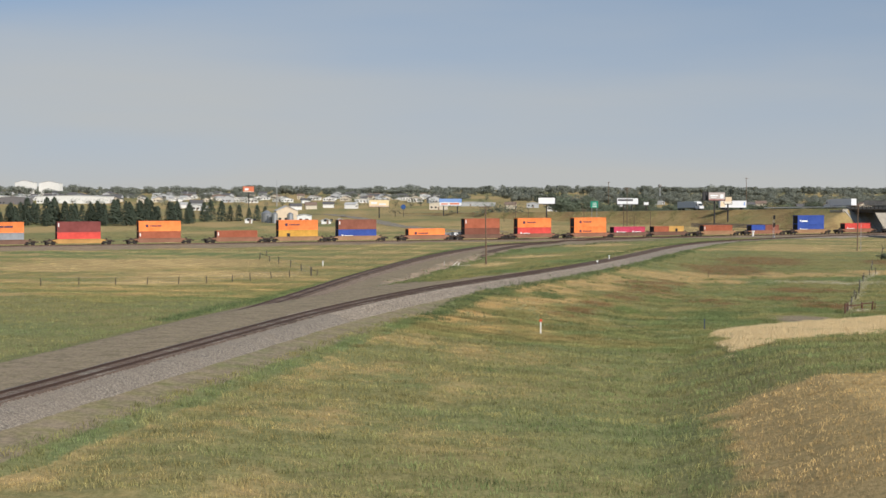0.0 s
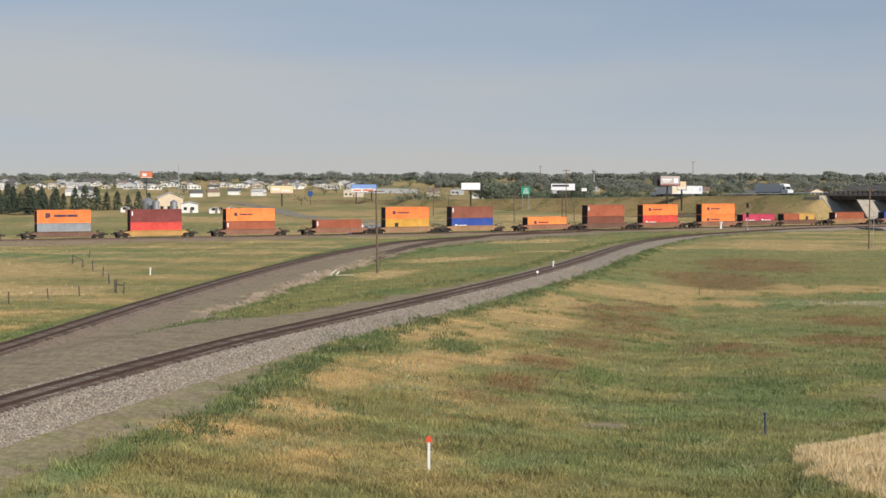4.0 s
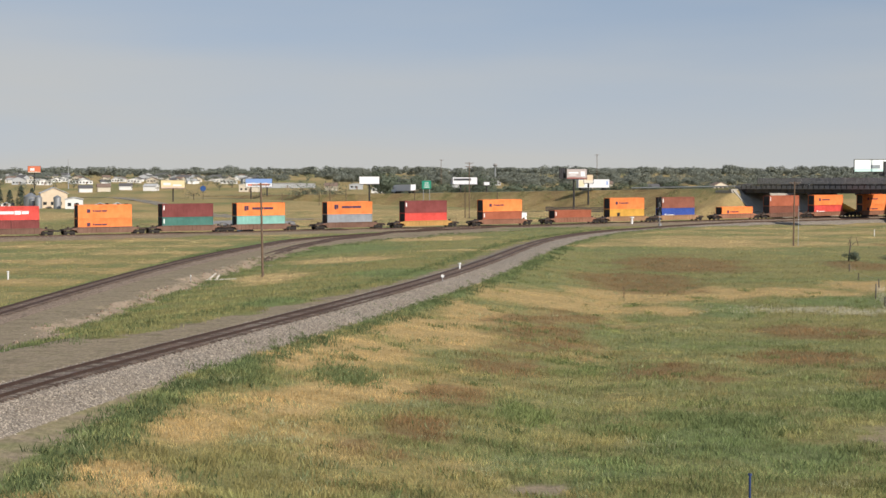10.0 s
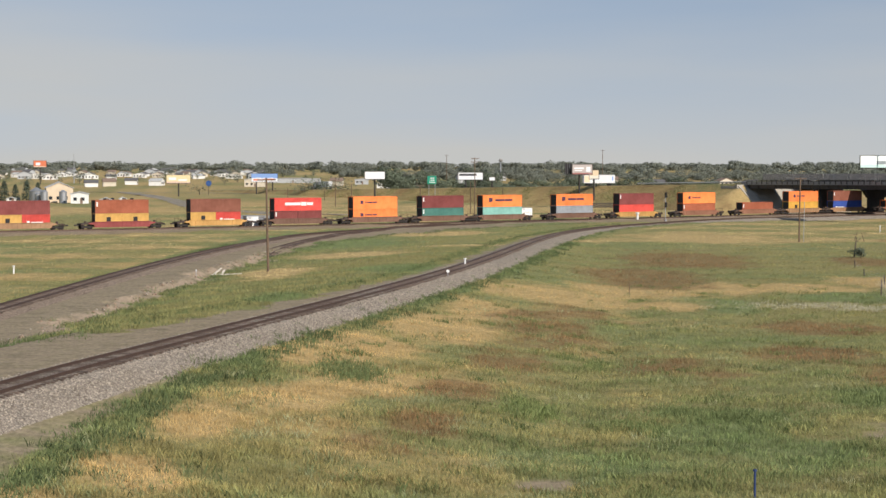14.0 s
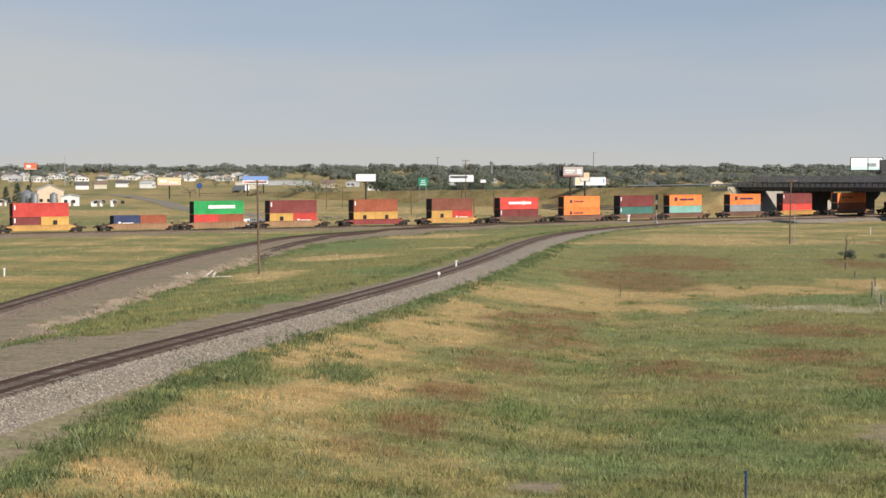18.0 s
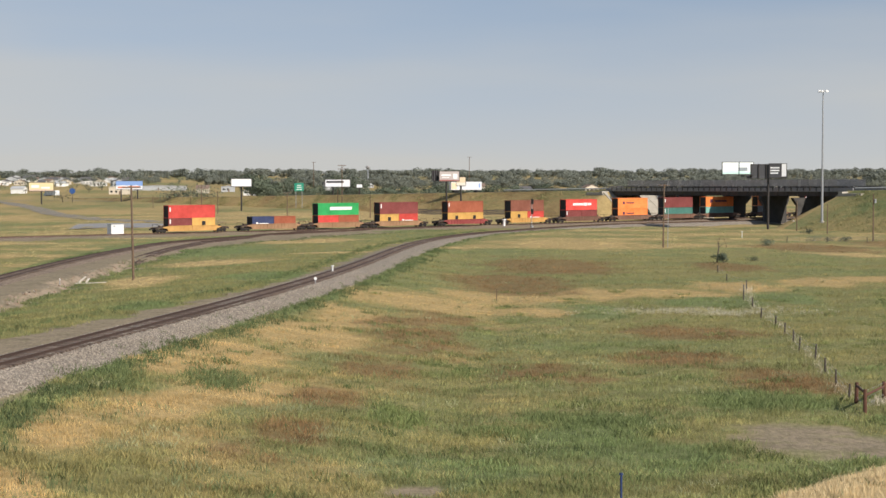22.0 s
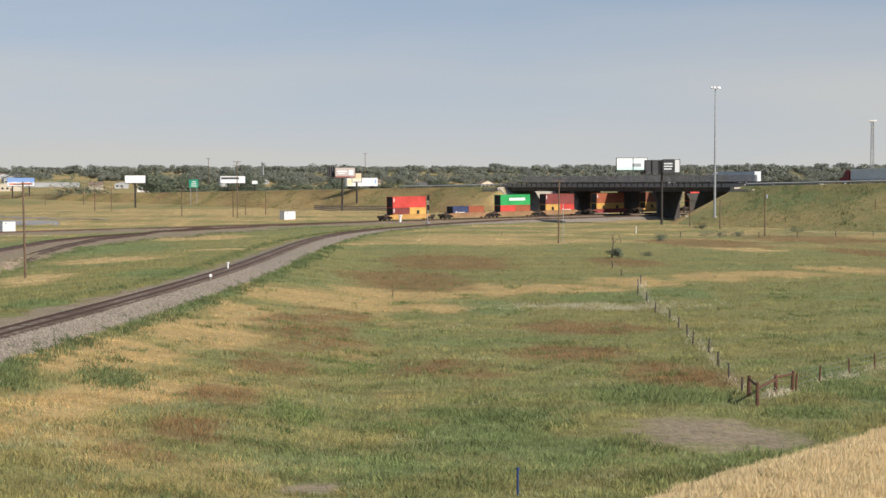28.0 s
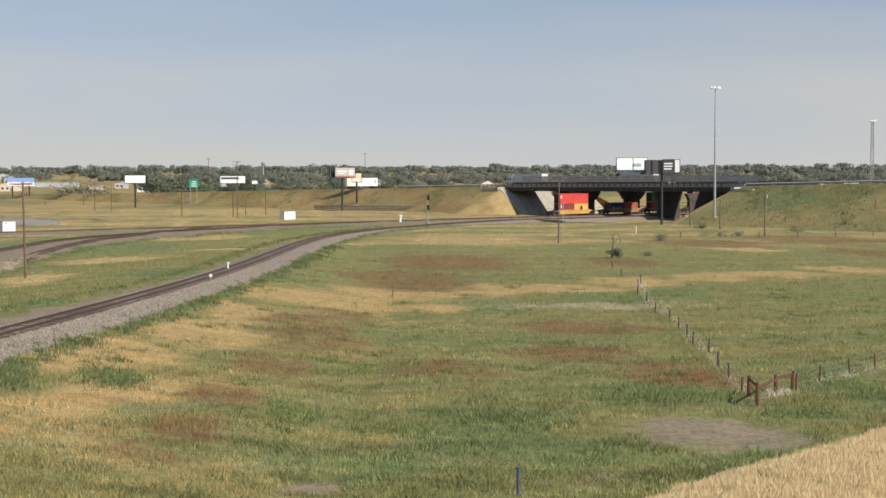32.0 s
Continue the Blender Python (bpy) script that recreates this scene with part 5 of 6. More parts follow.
M_PTAN = panel_mat("tan_poster", (0.80, 0.62, 0.42), (0.82, 0.74, 0.62), 1.5)
M_PDARK = panel_mat("black_poster", (0.06, 0.06, 0.065), (0.08, 0.08, 0.085), 1.0)
M_SIGNGREEN = plain("green_sign_sheet", (0.02, 0.30, 0.20), 0.45)


def billboard(x, y, z0, z1, width, mat, label, turn=0.0, posts=(0.0,), bars=(), bar_mat=None, back=False, legs=True):
    """A poster panel with frame, catwalk and steel posts; turn 0 faces the camera's side."""
    ob = thing("billboard", Matrix.Translation((x, y, z0)) @ Matrix.Rotation(turn, 4, "Z"), label, "billboard", "billboards")
    h = z1 - z0
    part("poster", Shape().box(0, 0, 0, width, 0.15, h), mat, ob)
    fr = Shape()
    for zz in (-0.12, h):
        fr.box(0, 0, zz, width + 0.3, 0.26, 0.12)
    for xx in (-width / 2 - 0.08, width / 2 + 0.08):
        fr.box(xx, 0, 0, 0.14, 0.26, h)
    part("frame", fr, M_DARKSTEEL, ob)
    if back:
        n = max(3, int(width / 1.6))
        for i in range(n):
            part("stringer", Shape().box(-width / 2 + (i + 0.5) * width / n, -0.22, -0.3, 0.2, 0.2, h + 0.5), M_DARKSTEEL, ob)
    part("catwalk", Shape().box(0, -0.6, -0.32, width, 0.7, 0.08), M_DARKSTEEL, ob)
    for xx in posts if legs else ():
        gz = float(ground_z(np.array([x + xx]), np.array([y]))[0])
        part("post", Shape().tube(xx, 0.35, gz - z0 - 0.5, 0.34, 0.3, z0 - gz + 0.5 + h * 0.7, 12), M_DARKSTEEL, ob)
    for i, (bx, bz, bw, bh) in enumerate(bars):
        part("lettering_bar", Shape().box(bx + bw / 2 - width / 2, -0.085, bz, bw, 0.02, bh), bar_mat, ob)
    return ob


M_PIC = plain("grey_picture", (0.30, 0.34, 0.36), 0.6, 0, 0.4, 0.8)
billboard(-88.8, 895.6, 5.0, 9.0, 13.0, M_PBLUE, "blue and white poster billboard on a steel post", 0.05, (-4.0, 4.0), ((1.0, 0.5, 4.0, 0.8), (6.0, 0.6, 5.5, 0.9)), M_PRED)
billboard(-26.1, 689.5, 8.2, 11.0, 7.6, M_PWHITE, "blank white billboard on a single steel post", 0.1)
billboard(11.9, 779.9, 7.2, 10.2, 10.6, M_PWHITE, "white billboard with a dark band above the highway", 0.0, (-2, 2), ((0.4, 1.6, 7.5, 0.9),), M_PDARK)
billboard(21.3, 779.7, 6.8, 8.2, 2.4, M_PWHITE, "small white sign on a post", 0.0)
bb_ = billboard(45.8, 592.2, 10.7, 13.9, 6.6, M_PBROWN, "grey-brown poster billboard on a tall dark post", 0.12, (-0.9,), ((0.6, 1.7, 3.2, 0.5), (0.8, 1.1, 2.4, 0.25), (4.6, 0.8, 1.4, 1.6)), M_PWHITE)
billboard(41.2, 592.9, 10.9, 14.1, 4.2, M_PDARK, "dark ribbed back of a billboard face", 1.0, (), back=True, legs=False)
billboard(52.2, 622.7, 9.0, 11.9, 3.2, M_PTAN, "tan poster board on a post", 0.0)
billboard(111.2, 462.6, 13.25, 16.3, 8.9, M_PMINT, "white and mint poster billboard on a steel post", 0.25, (), ((4.6, 0.8, 2.6, 0.9),), M_PIC, legs=False)
billboard(116.9, 463.4, 12.2, 15.7, 5.9, M_PDARK, "dark ribbed back of a billboard face on a post", -0.1, (2.6,), back=True)
billboard(121.7, 462.2, 12.4, 15.9, 4.4, M_PDARK, "black and white poster billboard", -0.25, (), ((0.3, 2.3, 2.3, 0.35), (0.3, 1.6, 2.3, 0.35), (0.3, 0.9, 2.0, 0.35), (3.2, 0.2, 1.3, 3.3)), M_PWHITE, legs=False)
billboard(-122.1, 831.1, 5.0, 8.7, 11.0, M_PORANGE, "cream and orange poster billboard on a dark post", 0.0, (0.0,), ((1.0, 1.4, 3.5, 1.2), (5.5, 1.0, 4.0, 0.8)), M_PWHITE)
billboard(-272.9, 1219.8, 11.4, 15.7, 8.6, M_PRED, "red-orange poster sign on a tall post", 0.0, (0.0,), ((1.5, 1.2, 3.0, 1.8),), M_PWHITE)
gs_ = thing("highway_sign", Matrix.Translation((-4.3, 700.0, 6.2)), "green highway guide sign on two posts", "road sign")
part("panel", Shape().box(0, 0, 0, 3.5, 0.1, 3.1), M_SIGNGREEN, gs_)
for i_ in range(3):
    part("lettering_bar", Shape().box(0.1, -0.06, 0.5 + 0.8 * i_, 2.2 - 0.3 * i_, 0.02, 0.3), M_WHITE, gs_)
for xx_ in (-1.2, 1.2):
    part("post", Shape().tube(xx_, 0.1, -6.5, 0.1, 0.1, 8.5, 8), M_GALV, gs_)
M_SIGNBLUE = plain("blue_sign_paint", (0.04, 0.10, 0.28), 0.5)


# ---- lineside cabins, barn, town ----
def cabin(x, y, w, d, h, turn, label):
    ob = thing("equipment_cabin", on_ground(x, y) @ Matrix.Rotation(turn, 4, "Z"), label, "cabin", "lineside cabins")
    part("wall", Shape().box(0, 0, 0, w, d, h), M_WHITE, ob)
    part("roof", Shape().box(0, 0, h, w + 0.16, d + 0.16, 0.1), M_GALV, ob)
    dr = part("door", Shape().box(w * 0.25, -d / 2 - 0.02, 0.1, 0.95, 0.06, 2.0), M_WHITE, ob)
    part("door_handle", Shape().box(w * 0.25 + 0.35, -d / 2 - 0.07, 1.0, 0.12, 0.06, 0.06), M_DARKSTEEL, dr)
    part("vent", Shape().box(-w * 0.25, -d / 2 - 0.02, h - 0.6, 0.5, 0.05, 0.35), M_GALV, ob)
    part("base", Shape().box(0, 0, -0.5, w + 0.2, d + 0.2, 0.5), M_CONCRETE, ob)


cabin(-44.0, 411.8, 3.0, 2.4, 2.4, 0.5, "white metal equipment cabin beside the main line")
cabin(22.4, 495.5, 3.6, 2.4, 2.2, 0.55, "cream metal equipment cabin beside the main line")
M_BARNWALL = plain("cream_siding", (0.68, 0.55, 0.40), 0.8, 0, 0.1, 0.6)
M_ROOFS = [plain("roof_" + n_, c_, 0.8, 0, 0.2, 0.8) for n_, c_ in (("pale", (0.50, 0.50, 0.49)), ("grey", (0.13, 0.125, 0.125)), ("brown", (0.24, 0.17, 0.13)))]
M_WALLS = [plain("wall_" + n_, c_, 0.8, 0, 0.1, 0.8) for n_, c_ in (("white", (0.76, 0.75, 0.72)), ("cream", (0.62, 0.55, 0.44)), ("grey", (0.45, 0.46, 0.47)), ("dark", (0.17, 0.16, 0.16)))]
M_GLASS = plain("dark_window_glass", (0.03, 0.035, 0.04), 0.15, 0, 0.1, 1.0, spec=0.6)


def house(w, d, h, rise, wall, roof, label, name="house", category="house", bays=None):
    ob = thing(name, Matrix(), label, category, "buildings of the town")
    part("wall", Shape().prism([(-w / 2, -0.5), (w / 2, -0.5), (w / 2, h), (0, h + rise), (-w / 2, h)], -d / 2, d / 2), wall, ob)
    sl = math.hypot(w / 2, rise)
    for s in (-1, 1):
        a = math.atan2(rise, w / 2)
        part("roof", Shape().prism([(0, h + rise + 0.02), (0, h + rise + 0.22), (s * (w / 2 + 0.4), h - 0.4 * math.tan(a) + 0.22), (s * (w / 2 + 0.4), h - 0.4 * math.tan(a) + 0.02)], -d / 2 - 0.4, d / 2 + 0.4), roof, ob)
    part("door", Shape().box(0.6, -d / 2 - 0.02, 0, 1.0, 0.08, 2.1), M_ROOFS[2], ob)
    for i in range(max(2, int(w / 3)) if bays is None else bays):
        part("window", Shape().box(-w / 2 + 1.6 + i * 2.9, -d / 2 - 0.02, 1.1, 1.3, 0.08, 1.2), M_GLASS, ob)
    return ob


barn_ = house(10.2, 14.0, 5.6, 2.2, M_BARNWALL, M_ROOFS[0], "cream gabled barn beside metal grain silos", "barn", "barn")
barn_.matrix_basis = on_ground(-150.6, 706.0) @ Matrix.Rotation(0.25, 4, "Z")


def silo(x, y, r, h, label="corrugated steel grain silo with a conical roof"):
    ob = thing("grain_silo", on_ground(x, y), label, "silo", "grain silos")
    n = int(h / 0.45)
    rings = [(r * (1.0 if i % 2 == 0 else 0.982), -0.2 + i * 0.225) for i in range(2 * n + 1)]
    a = np.linspace(0, 2 * math.pi, 25)[:-1]
    part("body", grid_mesh("body", np.array([[(q * math.cos(t), q * math.sin(t), z) for t in a] for q, z in rings]), True), M_GALV, ob)
    part("roof", Shape().tube(0, 0, int(h / 0.45) * 0.45 - 0.2, r * 1.03, r * 0.15, r * 0.55, 20), M_GALV, ob)


silo(-154.2, 696.0, 1.45, 4.6)
silo(-146.3, 693.0, 1.5, 4.7)
silo(-162.0, 716.9, 2.7, 4.8)
silo(-157.5, 699.5, 1.2, 4.0)
for x_, y_, w_, d_, h_, r_ in ((-138.5, 686.2, 6.7, 5, 3.6, 0.7), (-127.0, 678.2, 4.3, 4, 1.5, 0.8), (-120.0, 674.4, 2.3, 2.4, 2.1, 0.5), (-165.5, 690.0, 3.5, 3, 1.6, 0.6)):
    ob_ = house(w_, d_, h_, r_, M_WALLS[0], M_ROOFS[0], "white farm outbuilding near the barn", "shed", "shed")
    ob_.matrix_basis = on_ground(x_, y_) @ Matrix.Rotation(0.2, 4, "Z")


def dome_barn(x, y, w, h, d):
    ob = thing("arched_barn", on_ground(x, y) @ Matrix.Rotation(0.5, 4, "Z"), "white arched fabric storage barn", "barn")
    out = [(w / 2 * math.cos(a), h * math.sin(a)) for a in np.linspace(0, math.pi, 15)]
    part("shell", Shape().prism(out, -d / 2, d / 2), M_WHITE, ob)
    part("door", Shape().box(0, -d / 2 - 0.05, 0, w * 0.35, 0.12, h * 0.6), M_GALV, ob)


dome_barn(-289.5, 575.0, 13.0, 5.6, 18.0)
for x_, y_, w_, d_, h_, k_, lab_ in ((-545.5, 1397.1, 42.0, 20, 6.5, 0, "long white warehouse at the edge of town"), (-470.5, 1424.0, 64.0, 22, 6.0, 0, "long white warehouse at the edge of town"),
                                     (-500.0, 1350.0, 25.0, 15, 6.0, 3, "dark grey warehouse at the edge of town"), (-793.9, 2264.9, 26.0, 16, 18.0, 0, "white plant building on the horizon"),
                                     (-762.6, 2275.6, 29.0, 16, 17.0, 0, "white plant building on the horizon"), (-110.0, 1320.0, 40.0, 14, 3.0, 2, "low grey commercial building with a pale roof"),
                                     (-118.0, 1130.0, 12.0, 12, 4.5, 1, "cream commercial building by the highway"), (-56.0, 1240.0, 9.0, 8, 3.4, 2, "grey commercial building by the highway"),
                                     (-36.0, 1090.0, 8.0, 6, 2.8, 0, "white commercial building by the highway")):
    ob_ = house(w_, d_, h_, h_ * 0.18, M_WALLS[k_], M_ROOFS[0], lab_, "warehouse", "warehouse", 2)
    ob_.matrix_basis = on_ground(x_, y_)


def town():
    g = np.random.default_rng(31)
    kinds = []
    for w, d, h, r, wl_, rf, lab in ((9, 8, 2.7, 1.6, 0, 1, "white house with a grey gable roof"), (12, 8, 2.8, 1.5, 0, 0, "white house with a pale roof"), (10, 8, 3.0, 2.0, 1, 2, "cream house with a brown roof"),
                                     (15, 5, 2.6, 0.8, 0, 0, "long white mobile home in town"), (11, 9, 4.6, 2.0, 2, 1, "grey two-storey house in town"), (8, 7, 2.6, 1.7, 1, 1, "cream house with a grey roof")):
        kinds.append(house(w, d, h, r, M_WALLS[wl_], M_ROOFS[rf], lab))
    used = set()
    spots = [(g.uniform(-29, -5.5), 1500 + 750 * g.uniform(0, 1) ** 0.8) for _ in range(270)] + [(g.uniform(-15, -9), g.uniform(1080, 1250)) for _ in range(7)]
    spots += [(g.uniform(-5, 23), g.uniform(1150, 1500)) for _ in range(24)]
    for az, dist in spots:
        k = int(g.integers(6))
        x, y, z = polar(az, dist)
        m = Matrix.Translation((x, y, z)) @ Matrix.Rotation(g.choice([0, math.pi / 2]) + g.uniform(-0.3, 0.3), 4, "Z")
        if k in used:
            copy_thing(kinds[k], m)
        else:
            used.add(k)
            kinds[k].matrix_basis = m
    # garden trees among the houses
    src = [tree(140 + i, h, s, "small green garden tree among houses", 260) for i, (h, s) in enumerate(((6, 6), (4.8, 5.2), (7, 6)))]
    for i in range(190):
        az, dist = g.uniform(-29, -4), g.uniform(1150, 2100)
        x, y, z = polar(az, dist)
        m = Matrix.Translation((x, y, z)) @ Matrix.Rotation(g.uniform(0, 6.28), 4, "Z")
        if i < 3:
            src[i].matrix_basis = m
        else:
            copy_thing(src[int(g.integers(3))], m)
    for x, y, s in ((-118.7, 876.6, 1.05), (-66.0, 858.0, 1.3), (-62.0, 860.0, 1.5), (-57.5, 862.0, 1.6), (-53.0, 856.0, 1.45), (-48.5, 860.0, 1.3), (-88.0, 905.0, 0.7)):
        ob = copy_thing(src[0], on_ground(x, y))
        ob.scale = (s * 1.3, s * 1.3, s)
    ob = thing("balloon_sign", on_ground(-113.5, 872.0), "round blue sign on a steel post", "sign")
    part("post", Shape().tube(0, 0, -0.3, 0.12, 0.1, 5.0, 8), M_DARKSTEEL, ob)
    part("disc", Shape().tube(0, 0, 0, 1.4, 1.4, 0.4, 20, Matrix.Translation((0, 0, 5.6)) @ Matrix.Rotation(math.pi / 2, 4, "X")), M_SIGNBLUE, ob)
    ob = thing("radio_mast", on_ground(-260.9, 1273.5), "thin grey radio mast in town", "mast")
    part("pole", Shape().tube(0, 0, 0, 0.35, 0.2, 21, 8), M_GALV, ob)
    ob = thing("water_tower", on_ground(48.0, 1500.0), "pale grey water tower above the trees", "water tower")
    part("stem", Shape().tube(0, 0, 0, 0.6, 0.5, 15, 12), M_GALV, ob)
    part("tank", Shape().tube(0, 0, 15, 0.6, 1.9, 1.4, 14).tube(0, 0, 16.4, 1.9, 1.2, 1.4, 14), M_PARAPET, ob)


town()


# ---- road to the farm, low wall at the bank's foot ----
def lane(name, spots, width, mat, label):
    p = resample(np.array([(x, y, 0.0) for x, y in spots], float), 8.0)
    q = np.stack([offset_line(p, o, 0) for o in (-width / 2, -width / 4, 0, width / 4, width / 2)], 1)
    q[..., 2] = ground_z(q[..., 0], q[..., 1]) + 0.09
    tagged(part(name, grid_mesh(name, q), mat), label, "road", kind="structure")


lane("road", [(-175, 960), (-142, 863), (-117, 768), (-98, 680), (-80, 600), (-66, 556), (-48, 520), (-20, 500)], 8.0, M_LANE, "packed gravel road behind the railway")
lane("road", [(-330, 1010), (-250, 960), (-175, 940), (-90, 905)], 7.0, M_LANE, "packed gravel side road near the town")
lane("gravel_pad", [(-62, 478), (-48, 479), (-37, 480)], 40.0, M_PARAPET, "grey gravel pad behind the equipment cabin")
wall_ = thing("snow_fence", Matrix(), "low dark timber snow fence at the bank's foot", "fence", "", "structure")
for i_ in range(22):
    x_, y_ = 36.0 + i_ * 1.5, 589.5 - i_ * 0.1
    pn_ = part("panel", Shape().box(0, 0, 0.2, 1.36, 0.06, 0.4).box(0, 0, 0.75, 1.36, 0.06, 0.4).box(0, 0, 1.3, 1.36, 0.06, 0.4), M_OLDWOOD, wall_, at=on_ground(x_, y_))
    part("post", Shape().box(0.72, 0.08, -0.3, 0.12, 0.12, 2.2), M_OLDWOOD, pn_)


# ---- guard rails ----
M_ZINC = plain("weathered_zinc", (0.52, 0.52, 0.5), 0.6, 0, 0.12, 1.5)


def guard_rail(k0, k1, off):
    ob = thing("guard_rail", Matrix(), "galvanised steel highway guard rail", "guard rail", "", "structure")
    sh, ps = Shape(), Shape()
    for k in np.arange(k0, k1, 4.0):
        a, b = Vector(hw(k, off)), Vector(hw(k + 4.0, off))
        sh.bar(a + Vector((0, 0, 0.62)), b + Vector((0, 0, 0.62)), 0.2, 4)
        ps.box(a.x, a.y, a.z - 0.1, 0.16, 0.16, 0.85)
    part("beam", sh, M_ZINC, ob)
    tagged(part("posts", ps, M_POLE, ob), kind="stuff")


guard_rail(-60, -2, 1.0)
guard_rail(SPAN + 2, SPAN + 300, 1.0)
guard_rail(SPAN + 2, SPAN + 300, 11.2)
guard_rail(SPAN + 2, SPAN + 300, 19.4)

# ---- lorries ----
M_TYRE = plain("black_tyre_rubber", (0.025, 0.025, 0.025), 0.9)
M_TRAILER = plain("white_trailer_sheet", (0.72, 0.73, 0.74), 0.5, 0, 0.06, 0.6)
M_TRAILERGREY = plain("grey_trailer_sheet", (0.58, 0.61, 0.62), 0.5, 0, 0.1, 0.6)
M_CABRED = plain("dark_red_cab_paint", (0.22, 0.03, 0.03), 0.4)
M_CABWHITE = plain("white_cab_paint", (0.75, 0.75, 0.74), 0.4)


def lorry(trailer_mat, cab_mat, label):
    """Heads along +x; the origin is on the road under its middle."""
    ob = thing("semi_truck", Matrix(), label, "truck", "trucks on the highway")
    tr = part("trailer", Shape().box(-2.6, 0, 1.15, 15.0, 2.55, 2.85), trailer_mat, ob)
    part("skirt_rail", Shape().box(-2.6, -1.29, 1.1, 15.0, 0.05, 0.18).box(-2.6, 1.29, 1.1, 15.0, 0.05, 0.18), M_GALV, tr)
    part("landing_gear", Shape().box(1.6, -0.8, 0.3, 0.12, 0.12, 0.9).box(1.6, 0.8, 0.3, 0.12, 0.12, 0.9), M_DARKSTEEL, tr)
    cab = part("cab", Shape().prism([(5.4, 0.7), (8.9, 0.7), (9.0, 1.7), (7.7, 1.95), (7.3, 3.0), (6.6, 3.75), (5.4, 3.85)], -1.2, 1.2), cab_mat, ob)
    part("windscreen", Shape().prism([(7.72, 2.0), (7.76, 2.0), (7.38, 2.95), (7.34, 2.95)], -1.05, 1.05), M_GLASS, cab)
    for y in (-1.22, 1.22):
        part("side_window", Shape().box(6.75, y, 2.0, 0.8, 0.03, 0.75), M_GLASS, cab)
    part("chassis", Shape().box(3.5, 0, 0.75, 9.0, 0.9, 0.3), M_DARKSTEEL, ob)
    for x in (-9.0, -7.8, 4.6, 5.8, 8.0):
        for y in (-1.05, 1.05):
            part("wheel", Shape().tube(0, 0, -0.15, 0.5, 0.5, 0.3, 14, Matrix.Translation((x, y, 0.5)) @ Matrix.Rotation(math.pi / 2, 4, "X")), M_TYRE, ob)
    return ob


LORRIES = [(lorry(M_TRAILERGREY, M_CABWHITE, "semi truck with a white cab and grey trailer"), -128, 22.6, 6.9), (lorry(M_TRAILERGREY, M_CABRED, "semi truck with a dark red cab and grey trailer"), 783.0, -23.36, 23.3),
           (lorry(M_TRAILERGREY, M_CABWHITE, "semi truck with a white cab and grey box trailer"), 753.0, -24.1, 23.3), (lorry(M_TRAILER, M_CABWHITE, "white semi truck with a white trailer"), -38.6, -23.5, 23.3)]
pk_ = thing("parked_trailer", hw_frame(float(-82.5), -0.2) @ Matrix.Rotation(1.3, 4, "Z"), "white box trailer with a blue mark parked on the verge", "trailer")
part("box", Shape().box(0, 0, 1.0, 11.5, 2.5, 2.9), M_TRAILER, pk_)
part("marking", Shape().box(4.9, -1.26, 1.3, 0.5, 0.02, 2.0), M_PBLUE, pk_)
part("marking", Shape().box(-4.6, -1.26, 1.3, 2.0, 0.02, 2.3), M_PTAN, pk_)
for x_ in (-4.2, -3.1, 4.0):
    for y_ in (-1.0, 1.0):
        part("wheel", Shape().tube(0, 0, -0.15, 0.5, 0.5, 0.3, 14, Matrix.Translation((x_, y_, 0.5)) @ Matrix.Rotation(math.pi / 2, 4, "X")), M_TYRE, pk_)


# ---- shrubs, weeds and grass ----
def grass_mat():
    m, n, l, b = node_mat("grass_blades")
    at = n.new("ShaderNodeAttribute")
    at.attribute_name = "tint"
    isl = n.new("ShaderNodeNewGeometry").outputs["Random Per Island"]
    hsv = n.new("ShaderNodeHueSaturation")
    l.new(at.outputs["Color"], hsv.inputs["Color"])
    l.new(ranged(n, l, isl, 0, 1, 1.3, 1.56), hsv.inputs["Value"])
    l.new(hsv.outputs["Color"], b.inputs["Base Color"])
    b.inputs["Roughness"].default_value, b.inputs["Specular IOR Level"].default_value = 0.8, 0.15
    thin, both = n.new("ShaderNodeBsdfTranslucent"), n.new("ShaderNodeMixShader")
    l.new(hsv.outputs["Color"], thin.inputs["Color"])
    both.inputs["Fac"].default_value = 0.35
    l.new(b.outputs["BSDF"], both.inputs[1])
    l.new(thin.outputs["BSDF"], both.inputs[2])
    l.new(both.outputs["Shader"], n["Material Output"].inputs["Surface"])
    return m


M_GRASS = grass_mat()


